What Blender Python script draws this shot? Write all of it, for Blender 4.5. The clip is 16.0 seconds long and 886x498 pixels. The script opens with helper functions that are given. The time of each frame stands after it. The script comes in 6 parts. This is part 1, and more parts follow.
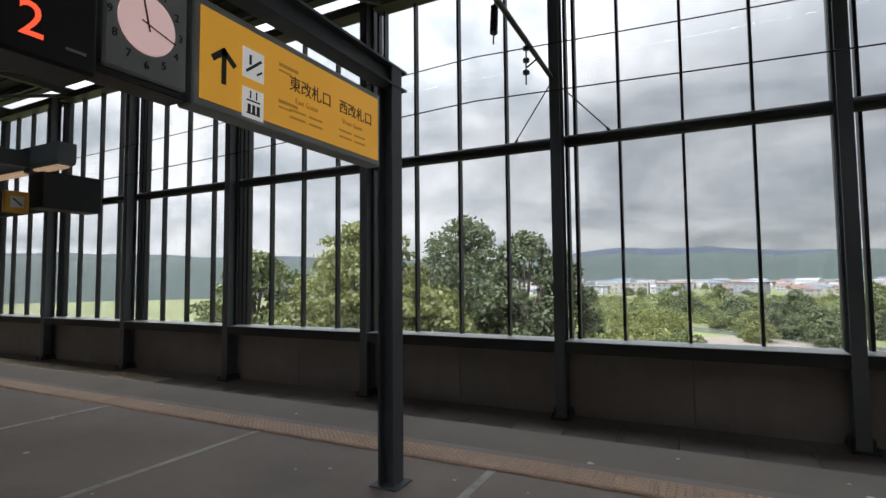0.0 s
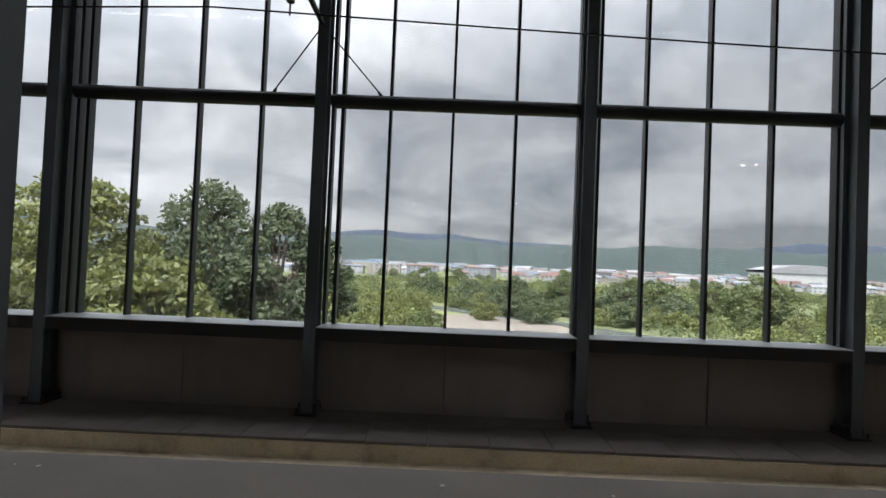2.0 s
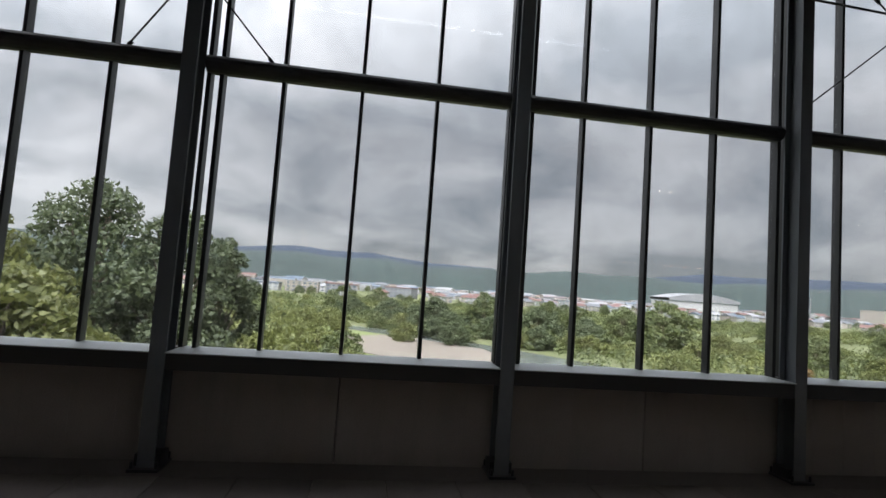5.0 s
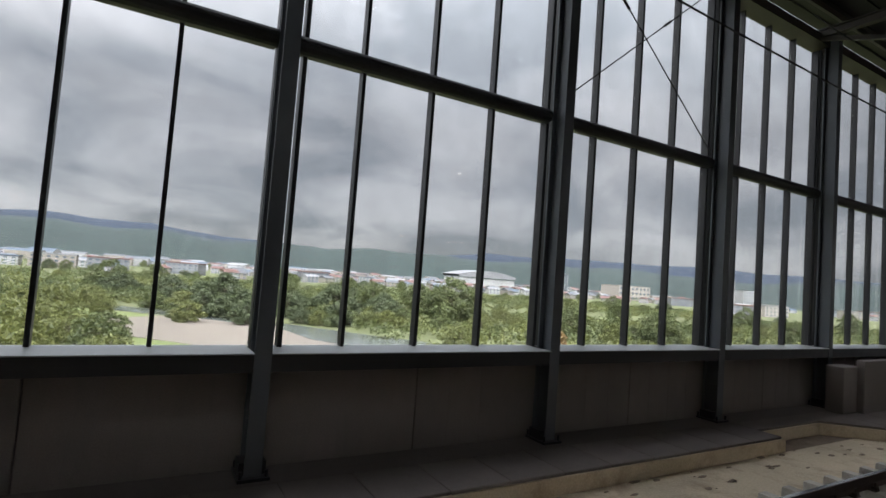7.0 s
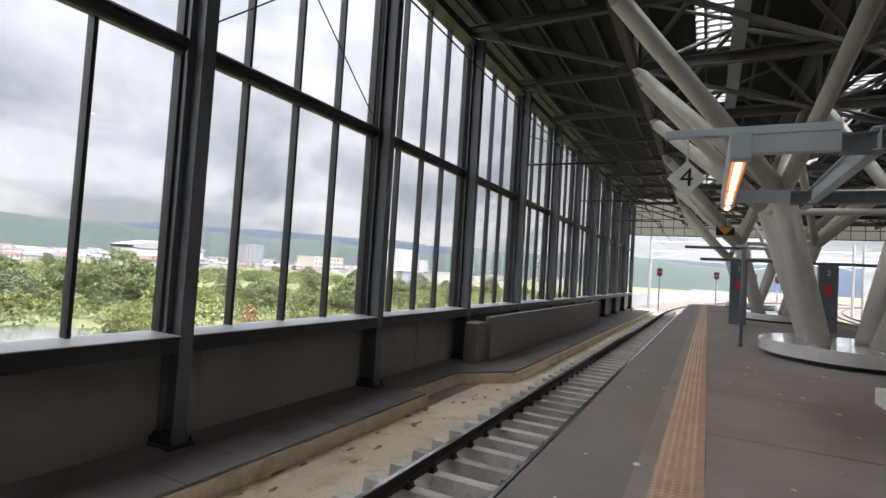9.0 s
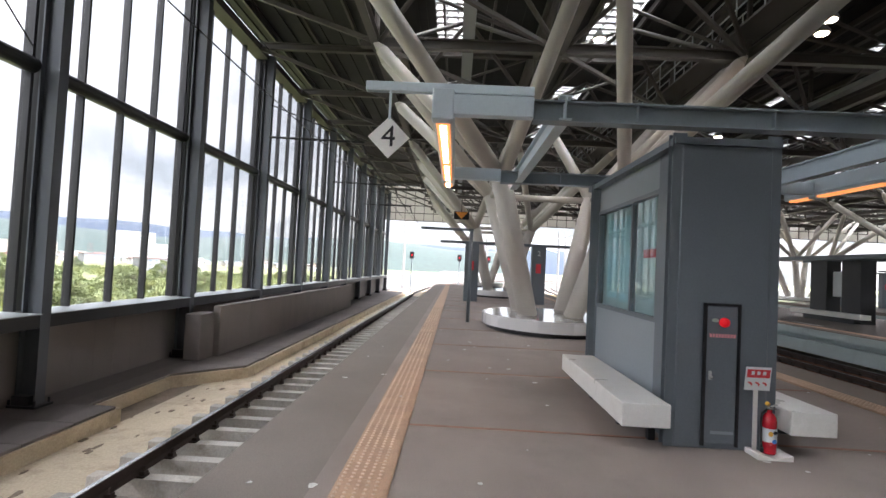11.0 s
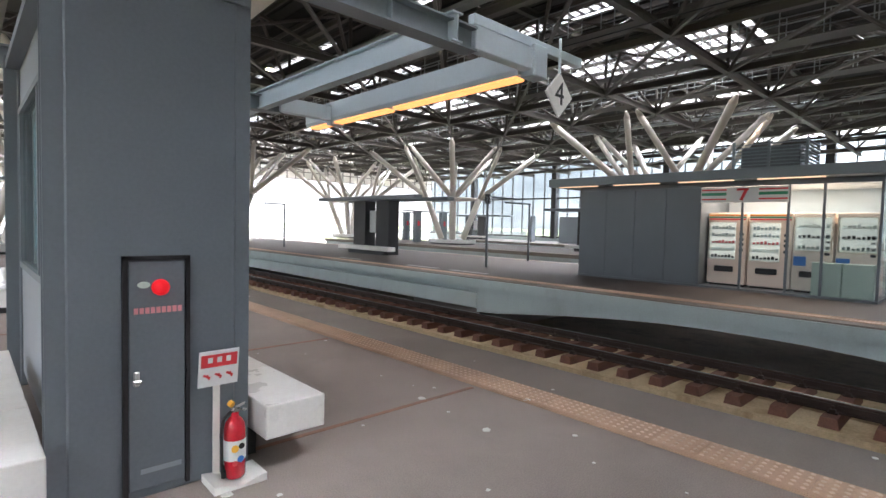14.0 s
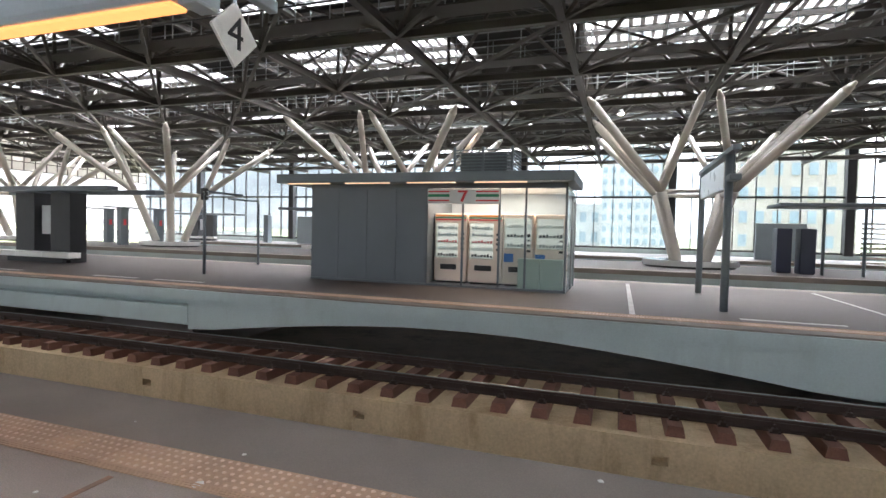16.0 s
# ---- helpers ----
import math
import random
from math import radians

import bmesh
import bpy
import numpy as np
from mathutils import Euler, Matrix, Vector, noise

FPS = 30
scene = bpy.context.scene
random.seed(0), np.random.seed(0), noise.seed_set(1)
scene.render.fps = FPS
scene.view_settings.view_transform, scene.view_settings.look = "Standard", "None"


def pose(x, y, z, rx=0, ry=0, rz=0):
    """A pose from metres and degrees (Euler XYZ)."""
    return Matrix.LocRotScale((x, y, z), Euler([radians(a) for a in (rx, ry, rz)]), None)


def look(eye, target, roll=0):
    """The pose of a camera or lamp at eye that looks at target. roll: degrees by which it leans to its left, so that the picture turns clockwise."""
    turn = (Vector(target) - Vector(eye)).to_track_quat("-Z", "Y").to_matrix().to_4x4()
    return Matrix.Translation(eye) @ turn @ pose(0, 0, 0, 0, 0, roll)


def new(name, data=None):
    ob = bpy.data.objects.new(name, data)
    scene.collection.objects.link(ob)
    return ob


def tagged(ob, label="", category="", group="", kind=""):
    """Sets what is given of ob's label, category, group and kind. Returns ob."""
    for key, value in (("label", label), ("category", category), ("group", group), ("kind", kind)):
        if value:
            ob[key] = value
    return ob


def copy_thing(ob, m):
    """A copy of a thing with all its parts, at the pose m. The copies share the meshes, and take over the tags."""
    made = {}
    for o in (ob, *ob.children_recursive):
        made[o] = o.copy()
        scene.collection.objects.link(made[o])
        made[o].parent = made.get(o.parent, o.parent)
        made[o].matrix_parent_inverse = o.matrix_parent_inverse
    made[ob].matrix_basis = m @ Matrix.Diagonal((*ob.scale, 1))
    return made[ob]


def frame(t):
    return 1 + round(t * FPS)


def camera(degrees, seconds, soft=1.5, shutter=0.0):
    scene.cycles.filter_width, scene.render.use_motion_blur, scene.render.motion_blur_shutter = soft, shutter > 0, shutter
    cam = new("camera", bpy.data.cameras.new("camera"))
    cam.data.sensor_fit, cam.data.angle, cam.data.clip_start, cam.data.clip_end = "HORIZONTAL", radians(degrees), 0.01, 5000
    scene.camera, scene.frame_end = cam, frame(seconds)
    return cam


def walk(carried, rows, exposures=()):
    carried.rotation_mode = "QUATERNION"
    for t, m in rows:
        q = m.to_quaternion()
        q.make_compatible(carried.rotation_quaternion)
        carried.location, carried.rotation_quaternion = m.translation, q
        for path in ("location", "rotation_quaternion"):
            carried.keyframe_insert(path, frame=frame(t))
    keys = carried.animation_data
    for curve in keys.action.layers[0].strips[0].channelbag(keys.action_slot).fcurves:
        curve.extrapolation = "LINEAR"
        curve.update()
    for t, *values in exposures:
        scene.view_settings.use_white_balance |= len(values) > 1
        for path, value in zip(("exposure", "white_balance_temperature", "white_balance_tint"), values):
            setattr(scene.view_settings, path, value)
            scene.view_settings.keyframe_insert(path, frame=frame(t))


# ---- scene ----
cam = camera(81.33, 16.0)
# seconds, x, y, z, yaw, pitch, roll
PATH = [
    (0, 0.493, -0.272, 1.583, 26.900, 3.407, 0.534),
    (0.5, 0.338, 0.036, 1.580, 18.873, 2.751, 0.095),
    (1, 0.224, 0.351, 1.587, 10.633, 1.905, -1.092),
    (1.5, 0.168, 0.704, 1.609, 3.937, 0.963, -1.902),
    (2, 0.197, 1.081, 1.580, 0.473, 1.367, -2.389),
    (2.5, 0.250, 1.466, 1.551, -2.114, 1.797, -2.639),
    (3, 0.368, 1.793, 1.531, -3.363, 2.024, -2.629),
    (5.3, 0.614, 2.989, 1.442, -9.944, 4.346, -4.161),
    (5.5, 0.715, 3.088, 1.433, -11.427, 4.367, -4.210),
    (6, 0.866, 3.270, 1.443, -16.844, 3.691, -5.202),
    (6.5, 1.057, 3.411, 1.452, -22.684, 3.211, -5.240),
    (7, 1.294, 3.576, 1.436, -30.038, 3.108, -4.280),
    (7.5, 1.578, 3.634, 1.417, -39.896, 2.842, -3.792),
    (8, 1.913, 3.664, 1.401, -49.554, 3.074, -3.900),
    (8.5, 2.281, 3.755, 1.435, -56.065, 2.655, -3.821),
    (9, 2.683, 3.842, 1.468, -62.847, 2.225, -3.568),
    (9.2, 2.813, 3.809, 1.468, -65.571, 2.289, -3.586),
    (11.3, 4.038, 3.366, 1.428, -92.051, 2.183, -2.833),
    (11.5, 4.154, 3.295, 1.428, -94.277, 2.330, -2.823),
    (12, 4.464, 3.093, 1.427, -100.454, 1.290, -2.252),
    (12.5, 4.762, 2.864, 1.432, -106.807, 0.504, -1.968),
    (13, 5.036, 2.553, 1.440, -113.975, -0.459, -1.809),
    (13.5, 5.268, 2.242, 1.428, -122.831, -1.597, -1.507),
    (14, 5.467, 1.873, 1.422, -132.992, -2.619, -1.391),
    (14.5, 5.593, 1.557, 1.438, -143.323, -2.702, -1.196),
    (15, 5.723, 1.290, 1.434, -151.909, -2.202, -1.141),
    (15.5, 5.810, 1.002, 1.434, -157.466, -1.889, -1.396),
    (16, 5.866, 0.725, 1.436, -161.081, -1.960, -1.345),
]
EXPOSURES = [(0, 0.32, 6400, 12), (3, 0.16, 6350, 13), (6, 0.1, 6350, 13), (7.5, 0.3, 6350, 14), (9, 0.95, 6450, 16), (11.5, 1.8, 6400, 17), (12.5, 2.05, 6400, 16), (14, 2.4, 6350, 16), (16, 2.42, 6400, 16)]
walk(cam, [(t, pose(x, y, z, 90 + pitch, roll, yaw)) for t, x, y, z, yaw, pitch, roll in PATH],
     exposures=EXPOSURES)

# ---------------------------------------------------------------- world, sun, exposure
world = bpy.data.worlds.new("world")
scene.world = world
world.use_nodes = True
wn, wl = world.node_tree.nodes, world.node_tree.links
wn.clear()
w_out = wn.new("ShaderNodeOutputWorld")
w_bg = wn.new("ShaderNodeBackground")
w_sky = wn.new("ShaderNodeTexSky")
w_sky.sky_type = "NISHITA"
w_sky.sun_disc = False
w_sky.sun_elevation = radians(40)
w_sky.sun_rotation = radians(200)
w_co = wn.new("ShaderNodeTexCoord")
w_map = wn.new("ShaderNodeMapping")
w_map.inputs["Scale"].default_value = (1.0, 1.0, 1.0)
w_no = wn.new("ShaderNodeTexNoise")
w_no.inputs["Scale"].default_value = 1.5
w_no.inputs["Detail"].default_value = 5
w_no.inputs["Roughness"].default_value = 0.5
w_no.inputs["Distortion"].default_value = 0.5
w_ramp = wn.new("ShaderNodeValToRGB")
w_ramp.color_ramp.elements[0].position = 0.38
w_ramp.color_ramp.elements[0].color = (2.7, 2.95, 3.1, 1)
w_ramp.color_ramp.elements[1].position = 0.62
w_ramp.color_ramp.elements[1].color = (5.6, 5.75, 5.75, 1)
w_sep = wn.new("ShaderNodeSeparateXYZ")
wl.new(w_co.outputs["Generated"], w_sep.inputs["Vector"])
w_zen = wn.new("ShaderNodeMapRange")
w_zen.inputs["From Min"].default_value = 0.27
w_zen.inputs["From Max"].default_value = 0.9
w_zen.inputs["To Min"].default_value = 1.0
w_zen.inputs["To Max"].default_value = 5.5
wl.new(w_sep.outputs["Z"], w_zen.inputs["Value"])
w_mul = wn.new("ShaderNodeVectorMath")
w_mul.operation = "SCALE"
w_dot = wn.new("ShaderNodeVectorMath")
w_dot.operation = "DOT_PRODUCT"
w_dot.inputs[1].default_value = (-0.19, -0.66, 0.72)
wl.new(w_co.outputs["Generated"], w_dot.inputs[0])
w_sun = wn.new("ShaderNodeMapRange")
w_sun.interpolation_type = "SMOOTHSTEP"
w_sun.inputs["From Min"].default_value = 0.5
w_sun.inputs["From Max"].default_value = 1.0
w_sun.inputs["To Min"].default_value = 1.0
w_sun.inputs["To Max"].default_value = 6.0
wl.new(w_dot.outputs["Value"], w_sun.inputs["Value"])
w_all = wn.new("ShaderNodeMath")
w_all.operation = "MULTIPLY"
wl.new(w_zen.outputs["Result"], w_all.inputs[0])
wl.new(w_sun.outputs["Result"], w_all.inputs[1])
w_west = wn.new("ShaderNodeMapRange")
w_west.interpolation_type = "SMOOTHSTEP"
w_west.inputs["From Min"].default_value = 0.1
w_west.inputs["From Max"].default_value = -0.95
w_west.inputs["To Min"].default_value = 1.0
w_west.inputs["To Max"].default_value = 2.0
wl.new(w_sep.outputs["X"], w_west.inputs["Value"])
w_full = wn.new("ShaderNodeMath")
w_full.operation = "MULTIPLY"
wl.new(w_all.outputs[0], w_full.inputs[0])
wl.new(w_west.outputs["Result"], w_full.inputs[1])
wl.new(w_full.outputs[0], w_mul.inputs["Scale"])
w_mix = wn.new("ShaderNodeMix")
w_mix.data_type = "RGBA"
w_mix.inputs["Factor"].default_value = 0.9
w_low = wn.new("ShaderNodeMath")
w_low.operation = "MAXIMUM"
w_low.inputs[1].default_value = 0.0
w_lift = wn.new("ShaderNodeMath")
w_lift.operation = "ADD"
w_lift.inputs[1].default_value = 0.3
w_flat = wn.new("ShaderNodeCombineXYZ")
w_layer = wn.new("ShaderNodeVectorMath")
w_layer.operation = "DIVIDE"
wl.new(w_sep.outputs["Z"], w_low.inputs[0])
wl.new(w_low.outputs[0], w_lift.inputs[0])
wl.new(w_sep.outputs["X"], w_flat.inputs["X"])
wl.new(w_sep.outputs["Y"], w_flat.inputs["Y"])
w_den = wn.new("ShaderNodeCombineXYZ")
for k in ("X", "Y", "Z"):
    wl.new(w_lift.outputs[0], w_den.inputs[k])
wl.new(w_flat.outputs["Vector"], w_layer.inputs[0])
wl.new(w_den.outputs["Vector"], w_layer.inputs[1])
wl.new(w_layer.outputs["Vector"], w_map.inputs["Vector"])
wl.new(w_map.outputs["Vector"], w_no.inputs["Vector"])
wl.new(w_no.outputs["Fac"], w_ramp.inputs["Fac"])
wl.new(w_sky.outputs["Color"], w_mix.inputs["A"])
wl.new(w_ramp.outputs["Color"], w_mul.inputs[0])
wl.new(w_mul.outputs["Vector"], w_mix.inputs["B"])
wl.new(w_mix.outputs["Result"], w_bg.inputs["Color"])
wl.new(w_bg.outputs["Background"], w_out.inputs["Surface"])
w_bg.inputs["Strength"].default_value = 0.1

sun_data = bpy.data.lights.new("sun", "SUN")
sun_data.energy, sun_data.angle, sun_data.color = 0.7, radians(16), (1.0, 0.96, 0.9)
sun = new("sun", sun_data)
sun.matrix_world = look((0, 0, 60), (14, 46, 0))

# ---------------------------------------------------------------- materials


def mat(name, base, rough=0.6, metal=0.0, var=0.12, scale=3.0, fine=40.0, bump=0.05, stain=None, stain_amount=0.0, stretch=(1, 1, 1),
        per=0.0, coat=0.0, spec=0.5, streak=0.0):
    """A procedural surface: base colour with broad and fine variation, stains, relief and a change from piece to piece."""
    m = bpy.data.materials.new(name)
    m.use_nodes = True
    n, l = m.node_tree.nodes, m.node_tree.links
    b = n["Principled BSDF"]
    b.inputs["Roughness"].default_value = rough
    b.inputs["Metallic"].default_value = metal
    b.inputs["Coat Weight"].default_value = coat
    b.inputs["Specular IOR Level"].default_value = spec
    co = n.new("ShaderNodeTexCoord")
    geo = n.new("ShaderNodeNewGeometry")
    mp = n.new("ShaderNodeMapping")
    mp.inputs["Scale"].default_value = stretch
    l.new(geo.outputs["Position"], mp.inputs["Vector"])
    big = n.new("ShaderNodeTexNoise")
    big.inputs["Scale"].default_value = scale
    big.inputs["Detail"].default_value = 4
    l.new(mp.outputs["Vector"], big.inputs["Vector"])
    small = n.new("ShaderNodeTexNoise")
    small.inputs["Scale"].default_value = fine
    small.inputs["Detail"].default_value = 3
    l.new(mp.outputs["Vector"], small.inputs["Vector"])
    add = n.new("ShaderNodeMath")
    add.operation = "ADD"
    l.new(big.outputs["Fac"], add.inputs[0])
    l.new(small.outputs["Fac"], add.inputs[1])
    val = n.new("ShaderNodeMapRange")
    val.inputs["From Min"].default_value = 0.6
    val.inputs["From Max"].default_value = 1.4
    val.inputs["To Min"].default_value = 1 - var
    val.inputs["To Max"].default_value = 1 + var
    l.new(add.outputs[0], val.inputs["Value"])
    hsv = n.new("ShaderNodeHueSaturation")
    hsv.inputs["Color"].default_value = (*base, 1)
    last = val.outputs["Result"]
    if per:
        info = n.new("ShaderNodeObjectInfo")
        pr = n.new("ShaderNodeMapRange")
        pr.inputs["To Min"].default_value = 1 - per
        pr.inputs["To Max"].default_value = 1 + per
        l.new(info.outputs["Random"], pr.inputs["Value"])
        mul = n.new("ShaderNodeMath")
        mul.operation = "MULTIPLY"
        l.new(last, mul.inputs[0])
        l.new(pr.outputs["Result"], mul.inputs[1])
        last = mul.outputs[0]
    l.new(last, hsv.inputs["Value"])
    colour = hsv.outputs["Color"]
    if stain:
        st = n.new("ShaderNodeTexNoise")
        st.inputs["Scale"].default_value = scale * 1.7
        st.inputs["Detail"].default_value = 7
        st.inputs["Roughness"].default_value = 0.7
        sm = n.new("ShaderNodeMapping")
        sm.inputs["Location"].default_value = (3.1, 7.7, 1.3)
        sm.inputs["Scale"].default_value = (1, 1, 0.25) if streak else (1, 1, 1)
        l.new(mp.outputs["Vector"], sm.inputs["Vector"])
        l.new(sm.outputs["Vector"], st.inputs["Vector"])
        sr = n.new("ShaderNodeMapRange")
        sr.inputs["From Min"].default_value = 0.5
        sr.inputs["From Max"].default_value = 0.72
        sr.inputs["To Max"].default_value = stain_amount
        l.new(st.outputs["Fac"], sr.inputs["Value"])
        mx = n.new("ShaderNodeMix")
        mx.data_type = "RGBA"
        l.new(sr.outputs["Result"], mx.inputs["Factor"])
        l.new(colour, mx.inputs["A"])
        mx.inputs["B"].default_value = (*stain, 1)
        colour = mx.outputs["Result"]
    l.new(colour, b.inputs["Base Color"])
    rr = n.new("ShaderNodeMapRange")
    rr.inputs["To Min"].default_value = max(rough - 0.1, 0.02)
    rr.inputs["To Max"].default_value = min(rough + 0.1, 1)
    l.new(big.outputs["Fac"], rr.inputs["Value"])
    l.new(rr.outputs["Result"], b.inputs["Roughness"])
    if bump:
        bp = n.new("ShaderNodeBump")
        bp.inputs["Strength"].default_value = bump
        bp.inputs["Distance"].default_value = 0.02
        l.new(small.outputs["Fac"], bp.inputs["Height"])
        l.new(bp.outputs["Normal"], b.inputs["Normal"])
    return m


def glow(name, colour, strength):
    m = bpy.data.materials.new(name)
    m.use_nodes = True
    b = m.node_tree.nodes["Principled BSDF"]
    b.inputs["Base Color"].default_value = (*colour, 1)
    b.inputs["Emission Color"].default_value = (*colour, 1)
    b.inputs["Emission Strength"].default_value = strength
    return m


def glass(name, tint, gloss=0.08, haze=0.0):
    """A clear pane: mostly see-through, with a mirror gloss that grows at a slant and a slight film of dust."""
    m = bpy.data.materials.new(name)
    m.use_nodes = True
    n, l = m.node_tree.nodes, m.node_tree.links
    n.clear()
    out = n.new("ShaderNodeOutputMaterial")
    tr = n.new("ShaderNodeBsdfTransparent")
    tr.inputs["Color"].default_value = (*tint, 1)
    gl = n.new("ShaderNodeBsdfGlossy")
    gl.inputs["Roughness"].default_value = 0.02
    lw = n.new("ShaderNodeLayerWeight")
    lw.inputs["Blend"].default_value = 0.5
    pw = n.new("ShaderNodeMath")
    pw.operation = "POWER"
    pw.inputs[1].default_value = 4.0
    l.new(lw.outputs["Facing"], pw.inputs[0])
    fr = n.new("ShaderNodeMath")
    fr.operation = "MULTIPLY_ADD"
    fr.inputs[1].default_value = 0.55
    fr.inputs[2].default_value = 0.02
    l.new(pw.outputs[0], fr.inputs[0])
    mx = n.new("ShaderNodeMixShader")
    l.new(fr.outputs[0], mx.inputs["Fac"])
    l.new(tr.outputs["BSDF"], mx.inputs[1])
    l.new(gl.outputs["BSDF"], mx.inputs[2])
    df = n.new("ShaderNodeBsdfDiffuse")
    df.inputs["Color"].default_value = (0.72, 0.72, 0.74, 1)
    m2 = n.new("ShaderNodeMixShader")
    geo = n.new("ShaderNodeNewGeometry")
    no = n.new("ShaderNodeTexNoise")
    no.inputs["Scale"].default_value = 1.3
    no.inputs["Detail"].default_value = 5
    l.new(geo.outputs["Position"], no.inputs["Vector"])
    mr = n.new("ShaderNodeMapRange")
    mr.inputs["From Min"].default_value = 0.3
    mr.inputs["From Max"].default_value = 0.8
    mr.inputs["To Max"].default_value = haze
    l.new(no.outputs["Fac"], mr.inputs["Value"])
    l.new(mr.outputs["Result"], m2.inputs["Fac"])
    l.new(mx.outputs["Shader"], m2.inputs[1])
    l.new(df.outputs["BSDF"], m2.inputs[2])
    l.new(m2.outputs["Shader"], out.inputs["Surface"])
    return m


ASPHALT = mat("platform_asphalt", (0.29, 0.243, 0.216), 0.72, spec=0.3, var=0.32, scale=0.7, fine=120, bump=0.12, stain=(0.17, 0.16, 0.15), stain_amount=0.35)
EDGE = mat("platform_edge", (0.225, 0.195, 0.17), 0.72, spec=0.3, var=0.2, scale=1.2, fine=100, bump=0.1, stain=(0.2, 0.19, 0.17), stain_amount=0.3)
TACTILE = mat("tactile_tile", (0.46, 0.3, 0.2), 0.6, var=0.15, scale=4, fine=80, bump=0.06, stain=(0.25, 0.17, 0.12), stain_amount=0.4, per=0.08)
# Raised dots are paler than their tiles.
TACTDOT = mat("worn_tactile_dot", (0.62, 0.46, 0.34), 0.6, var=0.2, scale=4, fine=80, bump=0.04, per=0.1)
CONCRETE = mat("concrete", (0.2, 0.175, 0.163), 0.85, var=0.15, scale=1.1, fine=50, bump=0.12, stain=(0.15, 0.14, 0.13), stain_amount=0.5, streak=1, per=0.08)
SLAB = mat("track_slab", (0.52, 0.44, 0.32), 0.9, var=0.22, scale=0.9, fine=30, bump=0.15, stain=(0.2, 0.13, 0.08), stain_amount=0.6)
PLINTH = mat("plinth_concrete", (0.62, 0.49, 0.31), 0.9, var=0.2, scale=1.3, fine=30, bump=0.15, stain=(0.3, 0.19, 0.09), stain_amount=0.65, streak=1)
# A darker asphalt than ASPHALT, for platforms 1 to 3.
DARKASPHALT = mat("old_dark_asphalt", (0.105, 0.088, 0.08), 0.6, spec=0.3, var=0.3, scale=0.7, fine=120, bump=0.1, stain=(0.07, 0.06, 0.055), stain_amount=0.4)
DIRT = mat("track_floor", (0.2, 0.155, 0.115), 0.95, var=0.3, scale=0.8, fine=25, bump=0.2, stain=(0.07, 0.05, 0.035), stain_amount=0.7)
LEDGE = mat("cable_trough_lid", (0.135, 0.115, 0.105), 0.85, var=0.15, scale=2, fine=50, bump=0.1, stain=(0.1, 0.09, 0.08), stain_amount=0.4, per=0.12)
SLEEPER = mat("concrete_sleeper", (0.42, 0.40, 0.36), 0.85, var=0.2, scale=3, fine=40, bump=0.12, stain=(0.2, 0.15, 0.11), stain_amount=0.6, per=0.15)
REDSLEEPER = mat("brown_sleeper", (0.2, 0.098, 0.07), 0.8, var=0.25, scale=4, fine=50, bump=0.12, stain=(0.1, 0.06, 0.045), stain_amount=0.5, per=0.2)
RAILSIDE = mat("rusty_rail", (0.05, 0.033, 0.027), 0.6, 0.3, var=0.25, scale=6, fine=60, bump=0.1)
RAILTOP = mat("polished_rail", (0.5, 0.5, 0.5), 0.22, 1.0, var=0.1, scale=8, fine=80, bump=0.02)
STEEL = mat("painted_grey_steel", (0.085, 0.095, 0.108), 0.5, 0.0, var=0.1, scale=2, fine=60, bump=0.02, stain=(0.12, 0.12, 0.12), stain_amount=0.3, streak=1)
DARKSTEEL = mat("dark_window_steel", (0.012, 0.012, 0.014), 0.5, 0.0, var=0.15, scale=3, fine=60, bump=0.02)
TRUSS = mat("roof_truss_steel", (0.085, 0.076, 0.066), 0.55, 0.0, var=0.15, scale=1, fine=40, bump=0.02, stain=(0.11, 0.1, 0.09), stain_amount=0.3)
TREEWHITE = mat("column_cream_paint", (0.56, 0.52, 0.465), 0.42, 0.0, var=0.06, scale=1, fine=40, bump=0.02, stain=(0.45, 0.4, 0.34), stain_amount=0.3, streak=1)
DECK = mat("roof_deck", (0.02, 0.019, 0.018), 0.7, 0.2, var=0.15, scale=1, fine=30, bump=0.05)
WHITE = mat("white_paint", (0.82, 0.81, 0.77), 0.3, 0.0, var=0.05, scale=3, fine=50, bump=0.02, coat=0.25, stain=(0.6, 0.57, 0.5), stain_amount=0.25)
STONE = mat("white_base_stone", (0.75, 0.74, 0.72), 0.12, 0.0, var=0.06, scale=2, fine=60, bump=0.01, coat=0.5)
SLATE = mat("slate_panel", (0.15, 0.175, 0.195), 0.42, 0.1, var=0.08, scale=1.5, fine=50, bump=0.015)
BEAMGREY = mat("blue_grey_beam", (0.2, 0.235, 0.255), 0.45, 0.0, var=0.08, scale=2, fine=50, bump=0.015)
LAMPBLUE = mat("pale_blue_lamp_case", (0.5, 0.58, 0.62), 0.45, 0.0, var=0.06, scale=3, fine=50, bump=0.01)
LIGHTPANEL = mat("pale_grey_panel", (0.27, 0.31, 0.335), 0.4, 0.0, var=0.06, scale=1.5, fine=50, bump=0.01)
BLACK = mat("black_enamel", (0.012, 0.012, 0.014), 0.4, 0.0, var=0.2, scale=6, fine=60, bump=0.01)
RUBBER = mat("black_rubber", (0.02, 0.02, 0.02), 0.7, 0.0, var=0.2, scale=8, fine=60, bump=0.03)
YELLOW = mat("sign_yellow", (0.8, 0.42, 0.045), 0.4, 0.0, var=0.04, scale=4, fine=40, bump=0.0)
LITYELLOW = glow("lit_sign_yellow", (0.85, 0.42, 0.04), 0.3)
FAINT = glow("lit_faint_brown_print", (0.5, 0.25, 0.03), 0.2)
